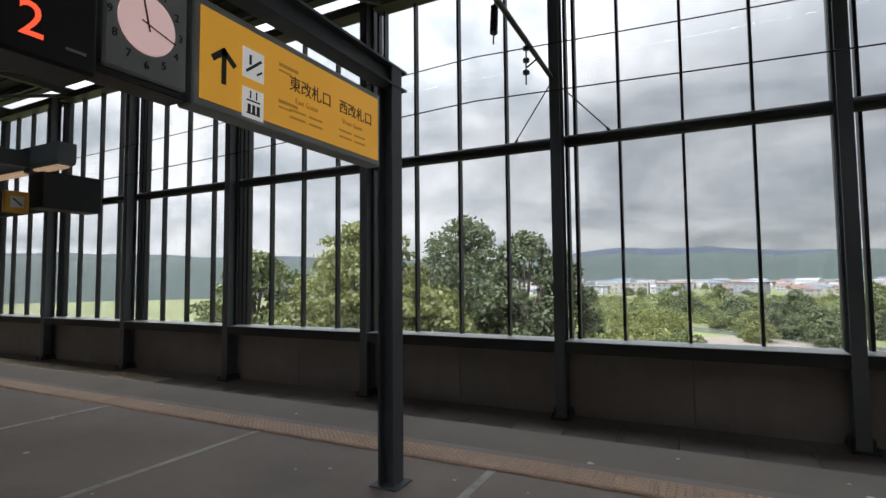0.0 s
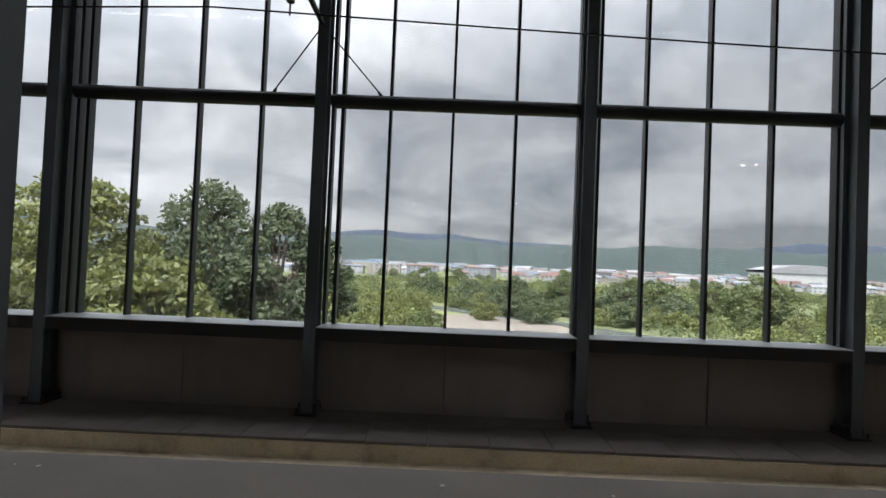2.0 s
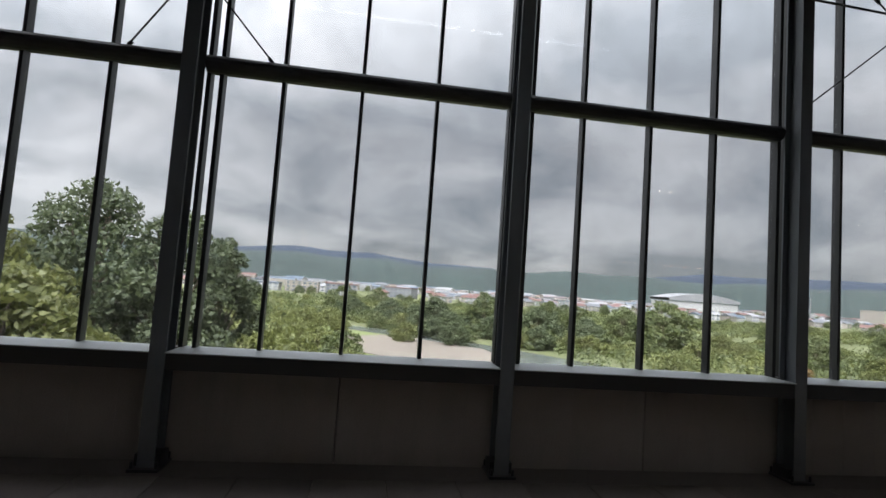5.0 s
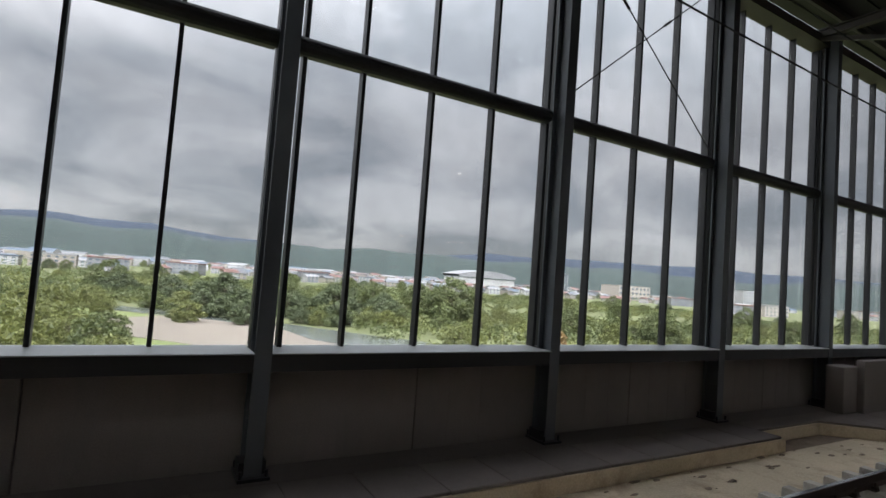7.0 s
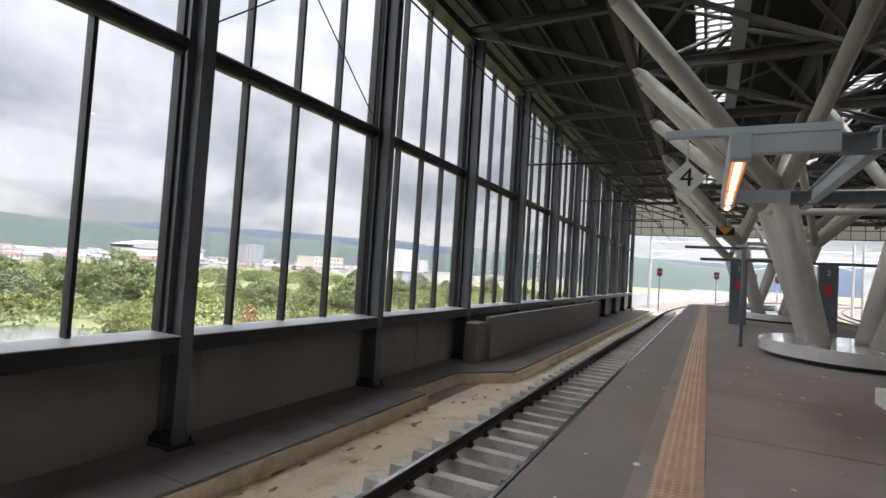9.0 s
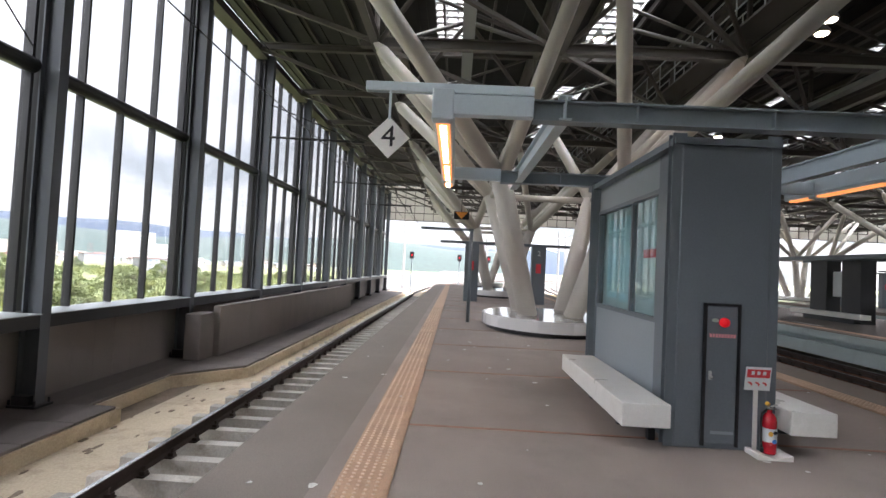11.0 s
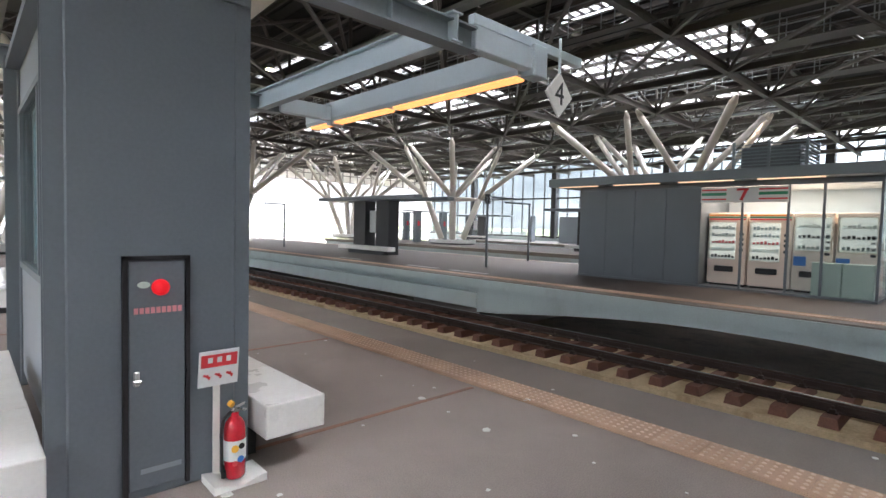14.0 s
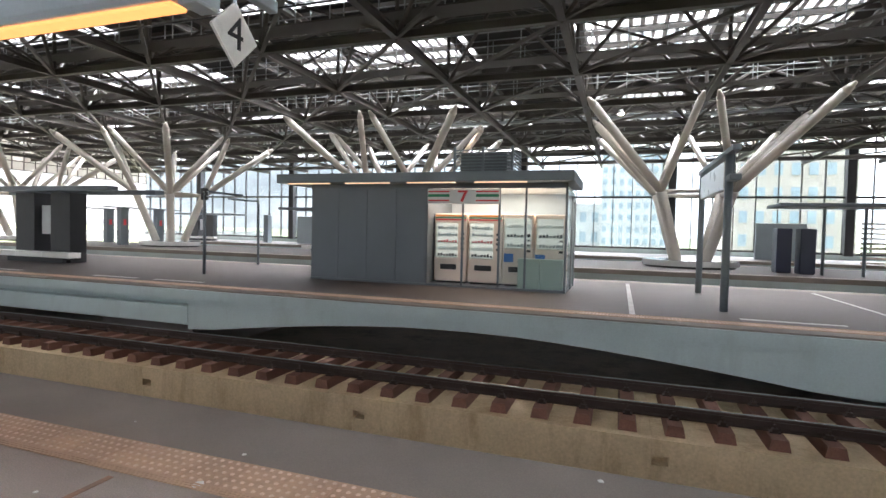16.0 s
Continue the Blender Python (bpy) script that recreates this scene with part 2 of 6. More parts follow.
LITWHITE = glow("lit_white_plate", (0.8, 0.8, 0.78), 0.3)
LITPINK = glow("lit_clock_dial", (0.9, 0.62, 0.6), 0.35)
SIGNGREY = mat("sign_frame_grey", (0.33, 0.35, 0.35), 0.45, 0.2, var=0.06, scale=4, fine=40, bump=0.01)
PINK = mat("clock_face", (0.85, 0.62, 0.62), 0.4, 0.0, var=0.03, scale=4, fine=40, bump=0.0)
RED = mat("red_enamel", (0.55, 0.015, 0.03), 0.25, 0.0, var=0.1, scale=8, fine=60, bump=0.0, coat=0.5)
REDPRINT = mat("red_print", (0.7, 0.05, 0.06), 0.5, 0.0, var=0.05, scale=8, fine=60, bump=0.0)
GREENPRINT = mat("green_print", (0.02, 0.25, 0.13), 0.5, 0.0, var=0.05, scale=8, fine=60, bump=0.0)
ORANGEPRINT = mat("orange_print", (0.85, 0.32, 0.05), 0.5, 0.0, var=0.05, scale=8, fine=60, bump=0.0)
BLUEPRINT = mat("blue_print", (0.05, 0.2, 0.6), 0.5, 0.0, var=0.05, scale=8, fine=60, bump=0.0)
PINKPRINT = mat("pink_print", (0.75, 0.3, 0.32), 0.5, 0.0, var=0.05, scale=8, fine=60, bump=0.0)
PAPER = mat("pale_paper", (0.75, 0.78, 0.78), 0.7, 0.0, var=0.05, scale=5, fine=50, bump=0.0)
# Pale cyan-grey carries the sky's reflection in the notice case glass.
REFLECTBOARD = mat("notice_board_backing", (0.5, 0.6, 0.63), 0.5, 0.0, var=0.06, scale=3, fine=40, bump=0.0)
PAPERBLUE = mat("pale_blue_paper", (0.45, 0.7, 0.8), 0.7, 0.0, var=0.08, scale=5, fine=50, bump=0.0)
MARK = mat("worn_white_line", (0.5, 0.48, 0.45), 0.7, 0.0, var=0.2, scale=3, fine=60, bump=0.02, stain=(0.2, 0.18, 0.16), stain_amount=0.8)
MARKRED = mat("worn_reddish_line", (0.3, 0.16, 0.11), 0.7, 0.0, var=0.2, scale=3, fine=60, bump=0.02, stain=(0.12, 0.1, 0.09), stain_amount=0.8)
GUM = mat("pale_spot", (0.62, 0.61, 0.58), 0.8, 0.0, var=0.2, scale=9, fine=60, bump=0.02)
COPPER = mat("wire", (0.03, 0.03, 0.032), 0.5, 0.5, var=0.1, scale=9, fine=60, bump=0.0)
GIRDER = mat("pale_blue_girder", (0.46, 0.55, 0.545), 0.6, 0.0, var=0.08, scale=0.8, fine=30, bump=0.03, stain=(0.3, 0.32, 0.31), stain_amount=0.35, streak=1)
SKYLIGHT = mat("white_roof_frame", (0.5, 0.5, 0.5), 0.5, 0.0, var=0.05, scale=2, fine=40, bump=0.0)
BANNER = mat("end_wall_panel", (0.7, 0.68, 0.64), 0.7, 0.0, var=0.08, scale=0.5, fine=20, bump=0.02, stain=(0.4, 0.38, 0.35), stain_amount=0.4)
PARAPET = mat("parapet_concrete", (0.17, 0.168, 0.163), 0.85, 0.0, var=0.1, scale=0.6, fine=20, bump=0.04)
BALLAST = mat("brown_ballast", (0.075, 0.06, 0.05), 0.95, var=0.3, scale=0.5, fine=12, bump=0.3)
CREAMVEND = mat("vending_cream", (0.82, 0.7, 0.6), 0.4, 0.0, var=0.03, scale=4, fine=40, bump=0.0)
CHROME = mat("brushed_metal", (0.6, 0.6, 0.58), 0.3, 1.0, var=0.08, scale=8, fine=80, bump=0.01)
SAGE = mat("pale_green_cabinet", (0.5, 0.6, 0.52), 0.5, 0.0, var=0.04, scale=4, fine=40, bump=0.0)
NAVY = mat("navy_cabinet", (0.02, 0.025, 0.06), 0.35, 0.0, var=0.1, scale=4, fine=40, bump=0.0)
WARM = glow("warm_lamp", (1.0, 0.36, 0.11), 0.35)
CORE = glow("lamp_core", (1.0, 0.72, 0.45), 5.0)
WARMDIM = glow("warm_lamp_panel", (1.0, 0.66, 0.42), 0.24)
LITCASE = glow("lit_display_back", (0.75, 0.66, 0.58), 0.16)
LED = glow("red_led", (1.0, 0.1, 0.04), 0.9)
LEDRED = glow("red_lamp", (0.7, 0.004, 0.012), 0.1)
SPOT = glow("ceiling_spot", (1.0, 0.8, 0.6), 25.0)
PANE = glass("window_glass", (0.955, 0.955, 0.96), haze=0.09)
TINTED = glass("tinted_glass", (0.62, 0.66, 0.68), haze=0.1)
SHOPGLASS = glass("shop_glass", (0.92, 0.96, 0.97), haze=0.06)
CLEAR = glass("case_glass", (0.85, 0.93, 0.93), haze=0.06)

# ---------------------------------------------------------------- shapes
PLACE = {}


def box(bm, x0, x1, y0, y1, z0, z1):
    v = [bm.verts.new((x, y, z)) for x in (x0, x1) for y in (y0, y1) for z in (z0, z1)]
    for a, b, c, d in ((0, 1, 3, 2), (4, 6, 7, 5), (0, 4, 5, 1), (2, 3, 7, 6), (0, 2, 6, 4), (1, 5, 7, 3)):
        bm.faces.new((v[a], v[b], v[c], v[d]))
    return bm


def rbox(bm, x0, x1, y0, y1, z0, z1, r=0.01, seg=2):
    """A box with rounded edges."""
    one = bmesh.new()
    box(one, x0, x1, y0, y1, z0, z1)
    bmesh.ops.bevel(one, geom=list(one.edges), offset=r, segments=seg, affect="EDGES", profile=0.5)
    me = bpy.data.meshes.new("tmp")
    one.to_mesh(me)
    one.free()
    bm.from_mesh(me)
    bpy.data.meshes.remove(me)
    return bm


def axes(p, q, up=(0, 0, 1)):
    d = (Vector(q) - Vector(p)).normalized()
    u = Vector(up)
    if abs(d.dot(u)) > 0.98:
        u = Vector((1, 0, 0))
    s = d.cross(u).normalized()
    return d, s, s.cross(d).normalized()


def sweep(bm, p, q, outline, up=(0, 0, 1), q_scale=1.0):
    """Carries an outline of (side, up) points from p to q and caps it."""
    p, q = Vector(p), Vector(q)
    d, s, u = axes(p, q, up)
    a = [bm.verts.new(p + s * x + u * y) for x, y in outline]
    b = [bm.verts.new(q + s * x * q_scale + u * y * q_scale) for x, y in outline]
    n = len(outline)
    for i in range(n):
        bm.faces.new((a[i], a[(i + 1) % n], b[(i + 1) % n], b[i]))
    bm.faces.new(a[::-1])
    bm.faces.new(b)
    return bm


def bar(bm, p, q, w, h, up=(0, 0, 1)):
    return sweep(bm, p, q, [(-w / 2, -h / 2), (w / 2, -h / 2), (w / 2, h / 2), (-w / 2, h / 2)], up)


def tube(bm, p, q, r, n=12, q_scale=1.0):
    return sweep(bm, p, q, [(r * math.cos(2 * math.pi * i / n), r * math.sin(2 * math.pi * i / n)) for i in range(n)], q_scale=q_scale)


def ibeam(bm, p, q, w, h, t=0.02, up=(0, 0, 1)):
    a, b, c = w / 2, h / 2, t / 2
    return sweep(bm, p, q, [(-a, -b), (a, -b), (a, -b + t), (c, -b + t), (c, b - t), (a, b - t), (a, b), (-a, b), (-a, b - t), (-c, b - t), (-c, -b + t), (-a, -b + t)], up)


def revolve(bm, profile, n=20, centre=(0, 0, 0)):
    """Turns (radius, height) points about the upright axis through centre."""
    rings = []
    for r, z in profile:
        rings.append([bm.verts.new((centre[0] + r * math.cos(2 * math.pi * i / n), centre[1] + r * math.sin(2 * math.pi * i / n), centre[2] + z)) for i in range(n)])
    for a, b in zip(rings, rings[1:]):
        for i in range(n):
            bm.faces.new((a[i], a[(i + 1) % n], b[(i + 1) % n], b[i]))
    bm.faces.new(rings[0][::-1])
    bm.faces.new(rings[-1])
    return bm


def prism(bm, outline, z0, z1):
    """An upright prism over an outline of (x, y) points."""
    a = [bm.verts.new((x, y, z0)) for x, y in outline]
    b = [bm.verts.new((x, y, z1)) for x, y in outline]
    n = len(outline)
    for i in range(n):
        bm.faces.new((a[i], a[(i + 1) % n], b[(i + 1) % n], b[i]))
    bm.faces.new(a[::-1])
    bm.faces.new(b)
    return bm


def thing(name, at, label="", category="", group="", kind=""):
    ob = new(name)
    ob.empty_display_size = 0.2
    ob.location = at
    PLACE[ob.name] = Vector(at)
    return tagged(ob, label, category, group, kind)


def mesh_of(bm, material, name, at=(0, 0, 0), smooth=False):
    at = Vector(at)
    if at.length:
        bmesh.ops.translate(bm, verts=bm.verts, vec=-at)
    bmesh.ops.recalc_face_normals(bm, faces=bm.faces)
    me = bpy.data.meshes.new(name)
    bm.to_mesh(me)
    bm.free()
    me.materials.append(material)
    if smooth:
        for p in me.polygons:
            p.use_smooth = len(p.vertices) == 4
    return me


def part(name, bm, material, parent=None, label="", kind="", smooth=False):
    """Links a bmesh, given in the world's metres, as one mesh object under its thing."""
    at = PLACE[parent.name] if parent else Vector((0, 0, 0))
    ob = new(name, mesh_of(bm, material, name, at, smooth))
    if parent:
        ob.parent = parent
    PLACE[ob.name] = at
    return tagged(ob, label, kind=kind)


def solid(name, bm, material, label, category, group="", kind="", at=(0, 0, 0), smooth=False):
    """A thing that is one mesh."""
    ob = new(name, mesh_of(bm, material, name, at, smooth))
    ob.location = at
    PLACE[ob.name] = Vector(at)
    return tagged(ob, label, category, group, kind)


def share(ob, at, parent=None, name=None):
    """Another object on the mesh of ob, at a place under the same parent."""
    o = bpy.data.objects.new(name or ob.name.split(".")[0], ob.data)
    scene.collection.objects.link(o)
    o.parent = parent or ob.parent
    o.location = at
    for key in ("label", "kind"):
        if key in ob:
            o[key] = ob[key]
    return o


def text_mesh(body, size, depth=0.002):
    """The built-in font's letters as a bmesh in the x-y plane, centred."""
    cu = bpy.data.curves.new("t", "FONT")
    cu.body, cu.size, cu.extrude, cu.align_x, cu.align_y, cu.resolution_u = body, size, depth, "CENTER", "CENTER", 3
    ob = bpy.data.objects.new("t", cu)
    scene.collection.objects.link(ob)
    me = bpy.data.meshes.new_from_object(ob.evaluated_get(bpy.context.evaluated_depsgraph_get()))
    bm = bmesh.new()
    bm.from_mesh(me)
    bpy.data.objects.remove(ob)
    bpy.data.curves.remove(cu)
    bpy.data.meshes.remove(me)
    return bm


def place_text(name, body, size, m, material, parent):
    bm = text_mesh(body, size)
    bmesh.ops.transform(bm, matrix=m, verts=bm.verts)
    return part(name, bm, material, parent)


def let_through(m, share_of_light):
    """Makes a sheet material pass part of the daylight behind it."""
    nd, l = m.node_tree.nodes, m.node_tree.links
    b, out = nd["Principled BSDF"], nd["Material Output"]
    tr = nd.new("ShaderNodeBsdfTranslucent")
    tr.inputs["Color"].default_value = (0.75, 0.73, 0.69, 1)
    ms = nd.new("ShaderNodeMixShader")
    ms.inputs["Fac"].default_value = share_of_light
    l.new(b.outputs["BSDF"], ms.inputs[1])
    l.new(tr.outputs["BSDF"], ms.inputs[2])
    l.new(ms.outputs["Shader"], out.inputs["Surface"])


let_through(BANNER, 0.45)

# ---------------------------------------------------------------- levels and lines of the plan
FLOOR, LEDGE_TOP, RAIL_TOP = -1.65, -1.33, -0.80
P_SOUTH, P_NORTH = -2.52, 5.02
BAY, FIRST = 5.0, -27.27
COLS = [FIRST + BAY * i for i in range(18)]
WALL_TOP, GLASS_Y, SILL = 9.0, 11.18, 0.28
EAST, WEST, SOUTH = 58.2, -29.0, -45.0
NODE_Z, TOP_Z, ROOF_Z = 7.1, 9.0, 9.75


def platform(name, y0, y1, x0, x1, label, paving=ASPHALT):
    """A platform: paved slab with edge bands, on a set-back wall."""
    t = thing(name, (0, 0, 0), label, "platform", kind="structure")
    part("paving", box(bmesh.new(), x0, x1, y0 + 0.72, y1 - 0.72, -0.2, 0), paving, t)
    for a, b in ((y0, y0 + 0.72), (y1 - 0.72, y1)):
        part("edge_band", box(bmesh.new(), x0, x1, a, b, -0.2, -0.002), EDGE, t)
    return t


p4 = platform("platform_4", P_SOUTH, P_NORTH, -45, 47, "dark worn asphalt station platform with grey edge bands")
part("support_wall", box(bmesh.new(), -45, 47, P_SOUTH + 0.5, P_NORTH - 0.5, FLOOR, -0.2), CONCRETE, p4)
bm = bmesh.new()
box(bm, -60, 62, SOUTH - 1, 11.6, FLOOR - 0.4, FLOOR)
solid("floor", bm, DIRT, "dusty brown concrete floor of the track level", "floor", kind="structure")

# north track: pale slab between the plinth and the ledge
bm = bmesh.new()
box(bm, -60, 62, 7.15, 9.32, FLOOR, FLOOR + 0.012)
box(bm, -60, 62, 5.1, 5.95, FLOOR, -1.21)
box(bm, -60, 62, 6.5, 7.25, FLOOR, -1.21)
solid("track_bed", bm, SLAB, "sand-coloured concrete track bed with dirt stains", "track bed", kind="structure")
# south track plinth with square drain holes
plinth = thing("plinth", (0, 0, FLOOR), "weathered sand-coloured concrete track plinth with small drain holes", "track bed", kind="structure")
bm = bmesh.new()
box(bm, 0, 4.0, -6.32, -6.15, FLOOR, -1.09)
box(bm, 0, 4.196, -6.98, -6.32, FLOOR, -1.094)
box(bm, 0, 4.196, -8.3, -7.5, FLOOR, -1.094)
box(bm, 4.0, 4.196, -6.32, -6.15, FLOOR, -1.42)
box(bm, 4.0, 4.196, -6.32, -6.15, -1.3, -1.09)
block = part("plinth_block", bm, PLINTH, plinth)
block.location.x = -45
for i in range(1, 26):
    share(block, (-45 + 4.2 * i, 0, 0))

RAIL = [(-0.063, -0.15), (0.063, -0.15), (0.063, -0.138), (0.012, -0.12), (0.012, -0.045), (0.033, -0.035), (0.033, -0.003), (0.028, 0), (-0.028, 0), (-0.033, -0.003), (-0.033, -0.035), (-0.012, -0.045), (-0.012, -0.12), (-0.063, -0.138)]


def curve_line(y, x_start, x_end, radius):
    """Points of a rail: straight, then bending to the south past x_start."""
    pts = [(-60, y), (x_start, y)]
    x = x_start
    while x < x_end:
        x += 3
        dx = x - x_start
        pts.append((x, y - dx * dx / (2 * radius)))
    return pts


def rail(name, y, radius, label):
    t = thing(name, (0, y, RAIL_TOP), label, "rail", group="rails")
    body, head = bmesh.new(), bmesh.new()
    pts = curve_line(y, 44, 140, radius)
    for a, b in zip(pts, pts[1:]):
        sweep(body, (a[0], a[1], RAIL_TOP), (b[0], b[1], RAIL_TOP), RAIL)
        bar(head, (a[0], a[1], RAIL_TOP + 0.002), (b[0], b[1], RAIL_TOP + 0.002), 0.05, 0.006)
    part("rail_body", body, RAILSIDE, t)
    part("rail_head", head, RAILTOP, t)


for y in (5.71, 6.78):
    rail("rail", y, 160, "long steel rail with a polished running surface")
for y in (-6.65, -7.72):
    rail("rail", y, 220, "long rusty brown steel rail on brown sleepers")


def sleeper(name, y, material, length, w, z0, z1, label, group):
    """A sleeper with chamfered ends, raised rail seats, clips and bolts."""
    t = thing(name, (0, y, z0), label, "sleeper", group)
    bm = bmesh.new()
    h, k = length / 2, 0.03
    prof = [(-w / 2, z0), (w / 2, z0), (w / 2 - k, z1), (-w / 2 + k, z1)]
    a = [bm.verts.new((x, y - h, z)) for x, z in prof]
    b = [bm.verts.new((x, y + h, z)) for x, z in prof]
    for i in range(4):
        bm.faces.new((a[i], a[(i + 1) % 4], b[(i + 1) % 4], b[i]))
    bm.faces.new(a[::-1])
    bm.faces.new(b)
    part("body", bm, material, t)
    for s in (-0.535, 0.535):
        clips = bmesh.new()
        box(clips, -0.06, 0.06, y + s - 0.13, y + s + 0.13, z1, z1 + 0.02)
        for d in (-0.1, 0.1):
            box(clips, -0.035, 0.035, y + s + d - 0.03, y + s + d + 0.03, z1, z1 + 0.06)
            tube(clips, (0, y + s + d, z1 + 0.05), (0, y + s + d, z1 + 0.11), 0.016, 6)
        part("rail_clip", clips, RAILSIDE, t)
    return t


ns = sleeper("sleeper", 6.245, SLEEPER, 2.0, 0.22, -1.2, -0.97, "pale grey concrete sleeper with iron rail clips", "sleepers of the north track")
ns.location.x = -6
for i in range(1, 92):
    copy_thing(ns, pose(-6 + 0.55 * i, 6.245, -1.2))
ss = sleeper("sleeper", -7.185, REDSLEEPER, 1.76, 0.24, -1.1, -0.95, "reddish brown sleeper with iron rail clips", "sleepers of the south track")
ss.location.x = -4
for i in range(1, 92):
    copy_thing(ss, pose(-4 + 0.57 * i, -7.185, -1.1))

# ---------------------------------------------------------------- north glass wall
wn_wall = thing("wall_north", (0, GLASS_Y, 0), "tall steel-framed glass wall over a concrete parapet", "wall", kind="structure")
x_lo, x_hi = COLS[0], COLS[-1]


def column_parts(parent):
    """One post of the glass wall with its foot plate, and the slim posts behind it."""
    x = COLS[0]
    bm = bmesh.new()
    ibeam(bm, (x, 10.72, LEDGE_TOP), (x, 10.72, WALL_TOP), 0.22, 0.36, 0.03, up=(0, 1, 0))
    col = part("column", bm, STEEL, parent)
    ft = bmesh.new()
    box(ft, x - 0.2, x + 0.2, 10.45, 11.0, LEDGE_TOP, LEDGE_TOP + 0.04)
    for a in (-0.16, 0.16):
        for b in (10.5, 10.95):
            tube(ft, (x + a, b, LEDGE_TOP + 0.04), (x + a, b, LEDGE_TOP + 0.13), 0.022, 6)
    bar(ft, (x - 0.17, 10.75, LEDGE_TOP + 0.12), (x + 0.17, 10.75, LEDGE_TOP + 0.12), 0.3, 0.16)
    foot = part("foot_plate", ft, DARKSTEEL, parent)
    posts = []
    for d in (-0.06, 0.12, 0.31):
        bm = bmesh.new()
        box(bm, x + d - 0.032, x + d + 0.032, GLASS_Y - 0.12, GLASS_Y + 0.06, SILL, WALL_TOP)
        posts.append(part("edge_post", bm, DARKSTEEL, parent))
    mull = []
    for d in (1.24, 2.47, 3.70):
        bm = bmesh.new()
        box(bm, x + d - 0.028, x + d + 0.028, GLASS_Y - 0.1, GLASS_Y + 0.06, SILL, WALL_TOP)
        mull.append(part("mullion", bm, DARKSTEEL, parent))
    bm = bmesh.new()
    box(bm, x + 0.11, x + BAY - 0.11, 10.55, 10.95, 0.03, 0.26)
    sill_beam = part("sill_beam", bm, DARKSTEEL, parent)
    bm = bmesh.new()
    rbox(bm, x + 0.11, x + BAY - 0.11, 10.5, 11.26, 0.262, SILL, 0.006, 1)
    sill = part("sill", bm, SIGNGREY, parent)
    bm = bmesh.new()
    tube(bm, (x + 0.11, 11.0, 4.6), (x + BAY - 0.11, 11.0, 4.6), 0.135, 14)
    box(bm, x + 0.11, x + BAY - 0.11, 11.0, GLASS_Y + 0.05, 4.52, 4.68)
    tr = part("transom", bm, DARKSTEEL, parent, smooth=False)
    bm = bmesh.new()
    box(bm, x + 0.11, x + BAY - 0.11, 10.75, GLASS_Y + 0.06, WALL_TOP - 0.2, WALL_TOP + 0.05)
    hd = part("header", bm, TRUSS, parent)
    panes = []
    edges = [0.345, 1.21, 1.27, 2.44, 2.5, 3.67, 3.73, 4.905]
    for a, b in zip(edges[::2], edges[1::2]):
        for z0, z1 in ((SILL + 0.005, 4.515), (4.685, WALL_TOP - 0.21)):
            bm = bmesh.new()
            box(bm, x + a, x + b, GLASS_Y, GLASS_Y + 0.012, z0, z1)
            p = part("pane", bm, PANE, parent)
            p.visible_shadow = False
            panes.append(p)
    cp = []
    for k in range(2):
        bm = bmesh.new()
        rbox(bm, x + 2.497 * k + 0.006, x + 2.491 + 2.497 * k, 10.96, 11.24, LEDGE_TOP - 0.3, 0.2, 0.012, 1)
        for d in (0.62, 1.25, 1.87):
            box(bm, x + 2.497 * k + d - 0.004, x + 2.497 * k + d + 0.004, 10.957, 10.97, LEDGE_TOP - 0.3, 0.2)
        cp.append(part("concrete_panel", bm, CONCRETE, parent))
    return [col, foot, *posts, *mull, sill_beam, sill, tr, hd, *panes, *cp]


for ob in column_parts(wn_wall):
    for i in range(1, 18 if ob.name.startswith(("column", "foot", "edge", "cover")) else 17):
        s = share(ob, (BAY * i, 0, 0))
        s.visible_shadow = ob.visible_shadow

bm = bmesh.new()
box(bm, x_lo - 6, x_hi + 0.4, 11.24, 11.36, FLOOR, 0.26)
part("backing_wall", bm, CONCRETE, wn_wall)

# ledge along the foot of the glass wall, with cover slabs
ledge = thing("ledge", (0, 10.0, LEDGE_TOP), "low concrete cable trough ledge with dark cover slabs", "ledge", kind="structure")
bm = bmesh.new()
box(bm, -60, 13.1, 9.33, 11.3, FLOOR, LEDGE_TOP - 0.05)
prism(bm, [(13.1, 11.3), (13.1, 9.82), (15.6, 9.82), (16.6, 8.95), (17.0, 8.6), (62, 8.45), (62, 11.3)], FLOOR, LEDGE_TOP - 0.05)
part("trough_body", bm, SLAB, ledge)
bm = bmesh.new()
box(bm, -60, 62, 10.35, 10.97, LEDGE_TOP - 0.05, LEDGE_TOP)
part("ledge_back", bm, LEDGE, ledge)
bm = bmesh.new()
rbox(bm, 0.004, 0.996, 9.36, 10.35, LEDGE_TOP - 0.05, LEDGE_TOP, 0.008, 1)
lid = part("cover_slab", bm, LEDGE, ledge)
lid.location.x = -14
for i in range(1, 27):
    share(lid, (-14 + i, 0, 0))
bm = bmesh.new()
rbox(bm, 0.004, 0.996, 8.66, 10.35, LEDGE_TOP - 0.05, LEDGE_TOP, 0.008, 1)
lid = part("cover_slab", bm, LEDGE, ledge)
lid.location.x = 17
for i in range(1, 40):
    share(lid, (17 + i, 0, 0))
bm = bmesh.new()
prism(bm, [(13.0, 10.35), (13.0, 9.86), (15.62, 9.86), (16.64, 8.99), (16.99, 8.66), (16.99, 10.35)], LEDGE_TOP - 0.05, LEDGE_TOP)
part("ledge_corner", bm, LEDGE, ledge)

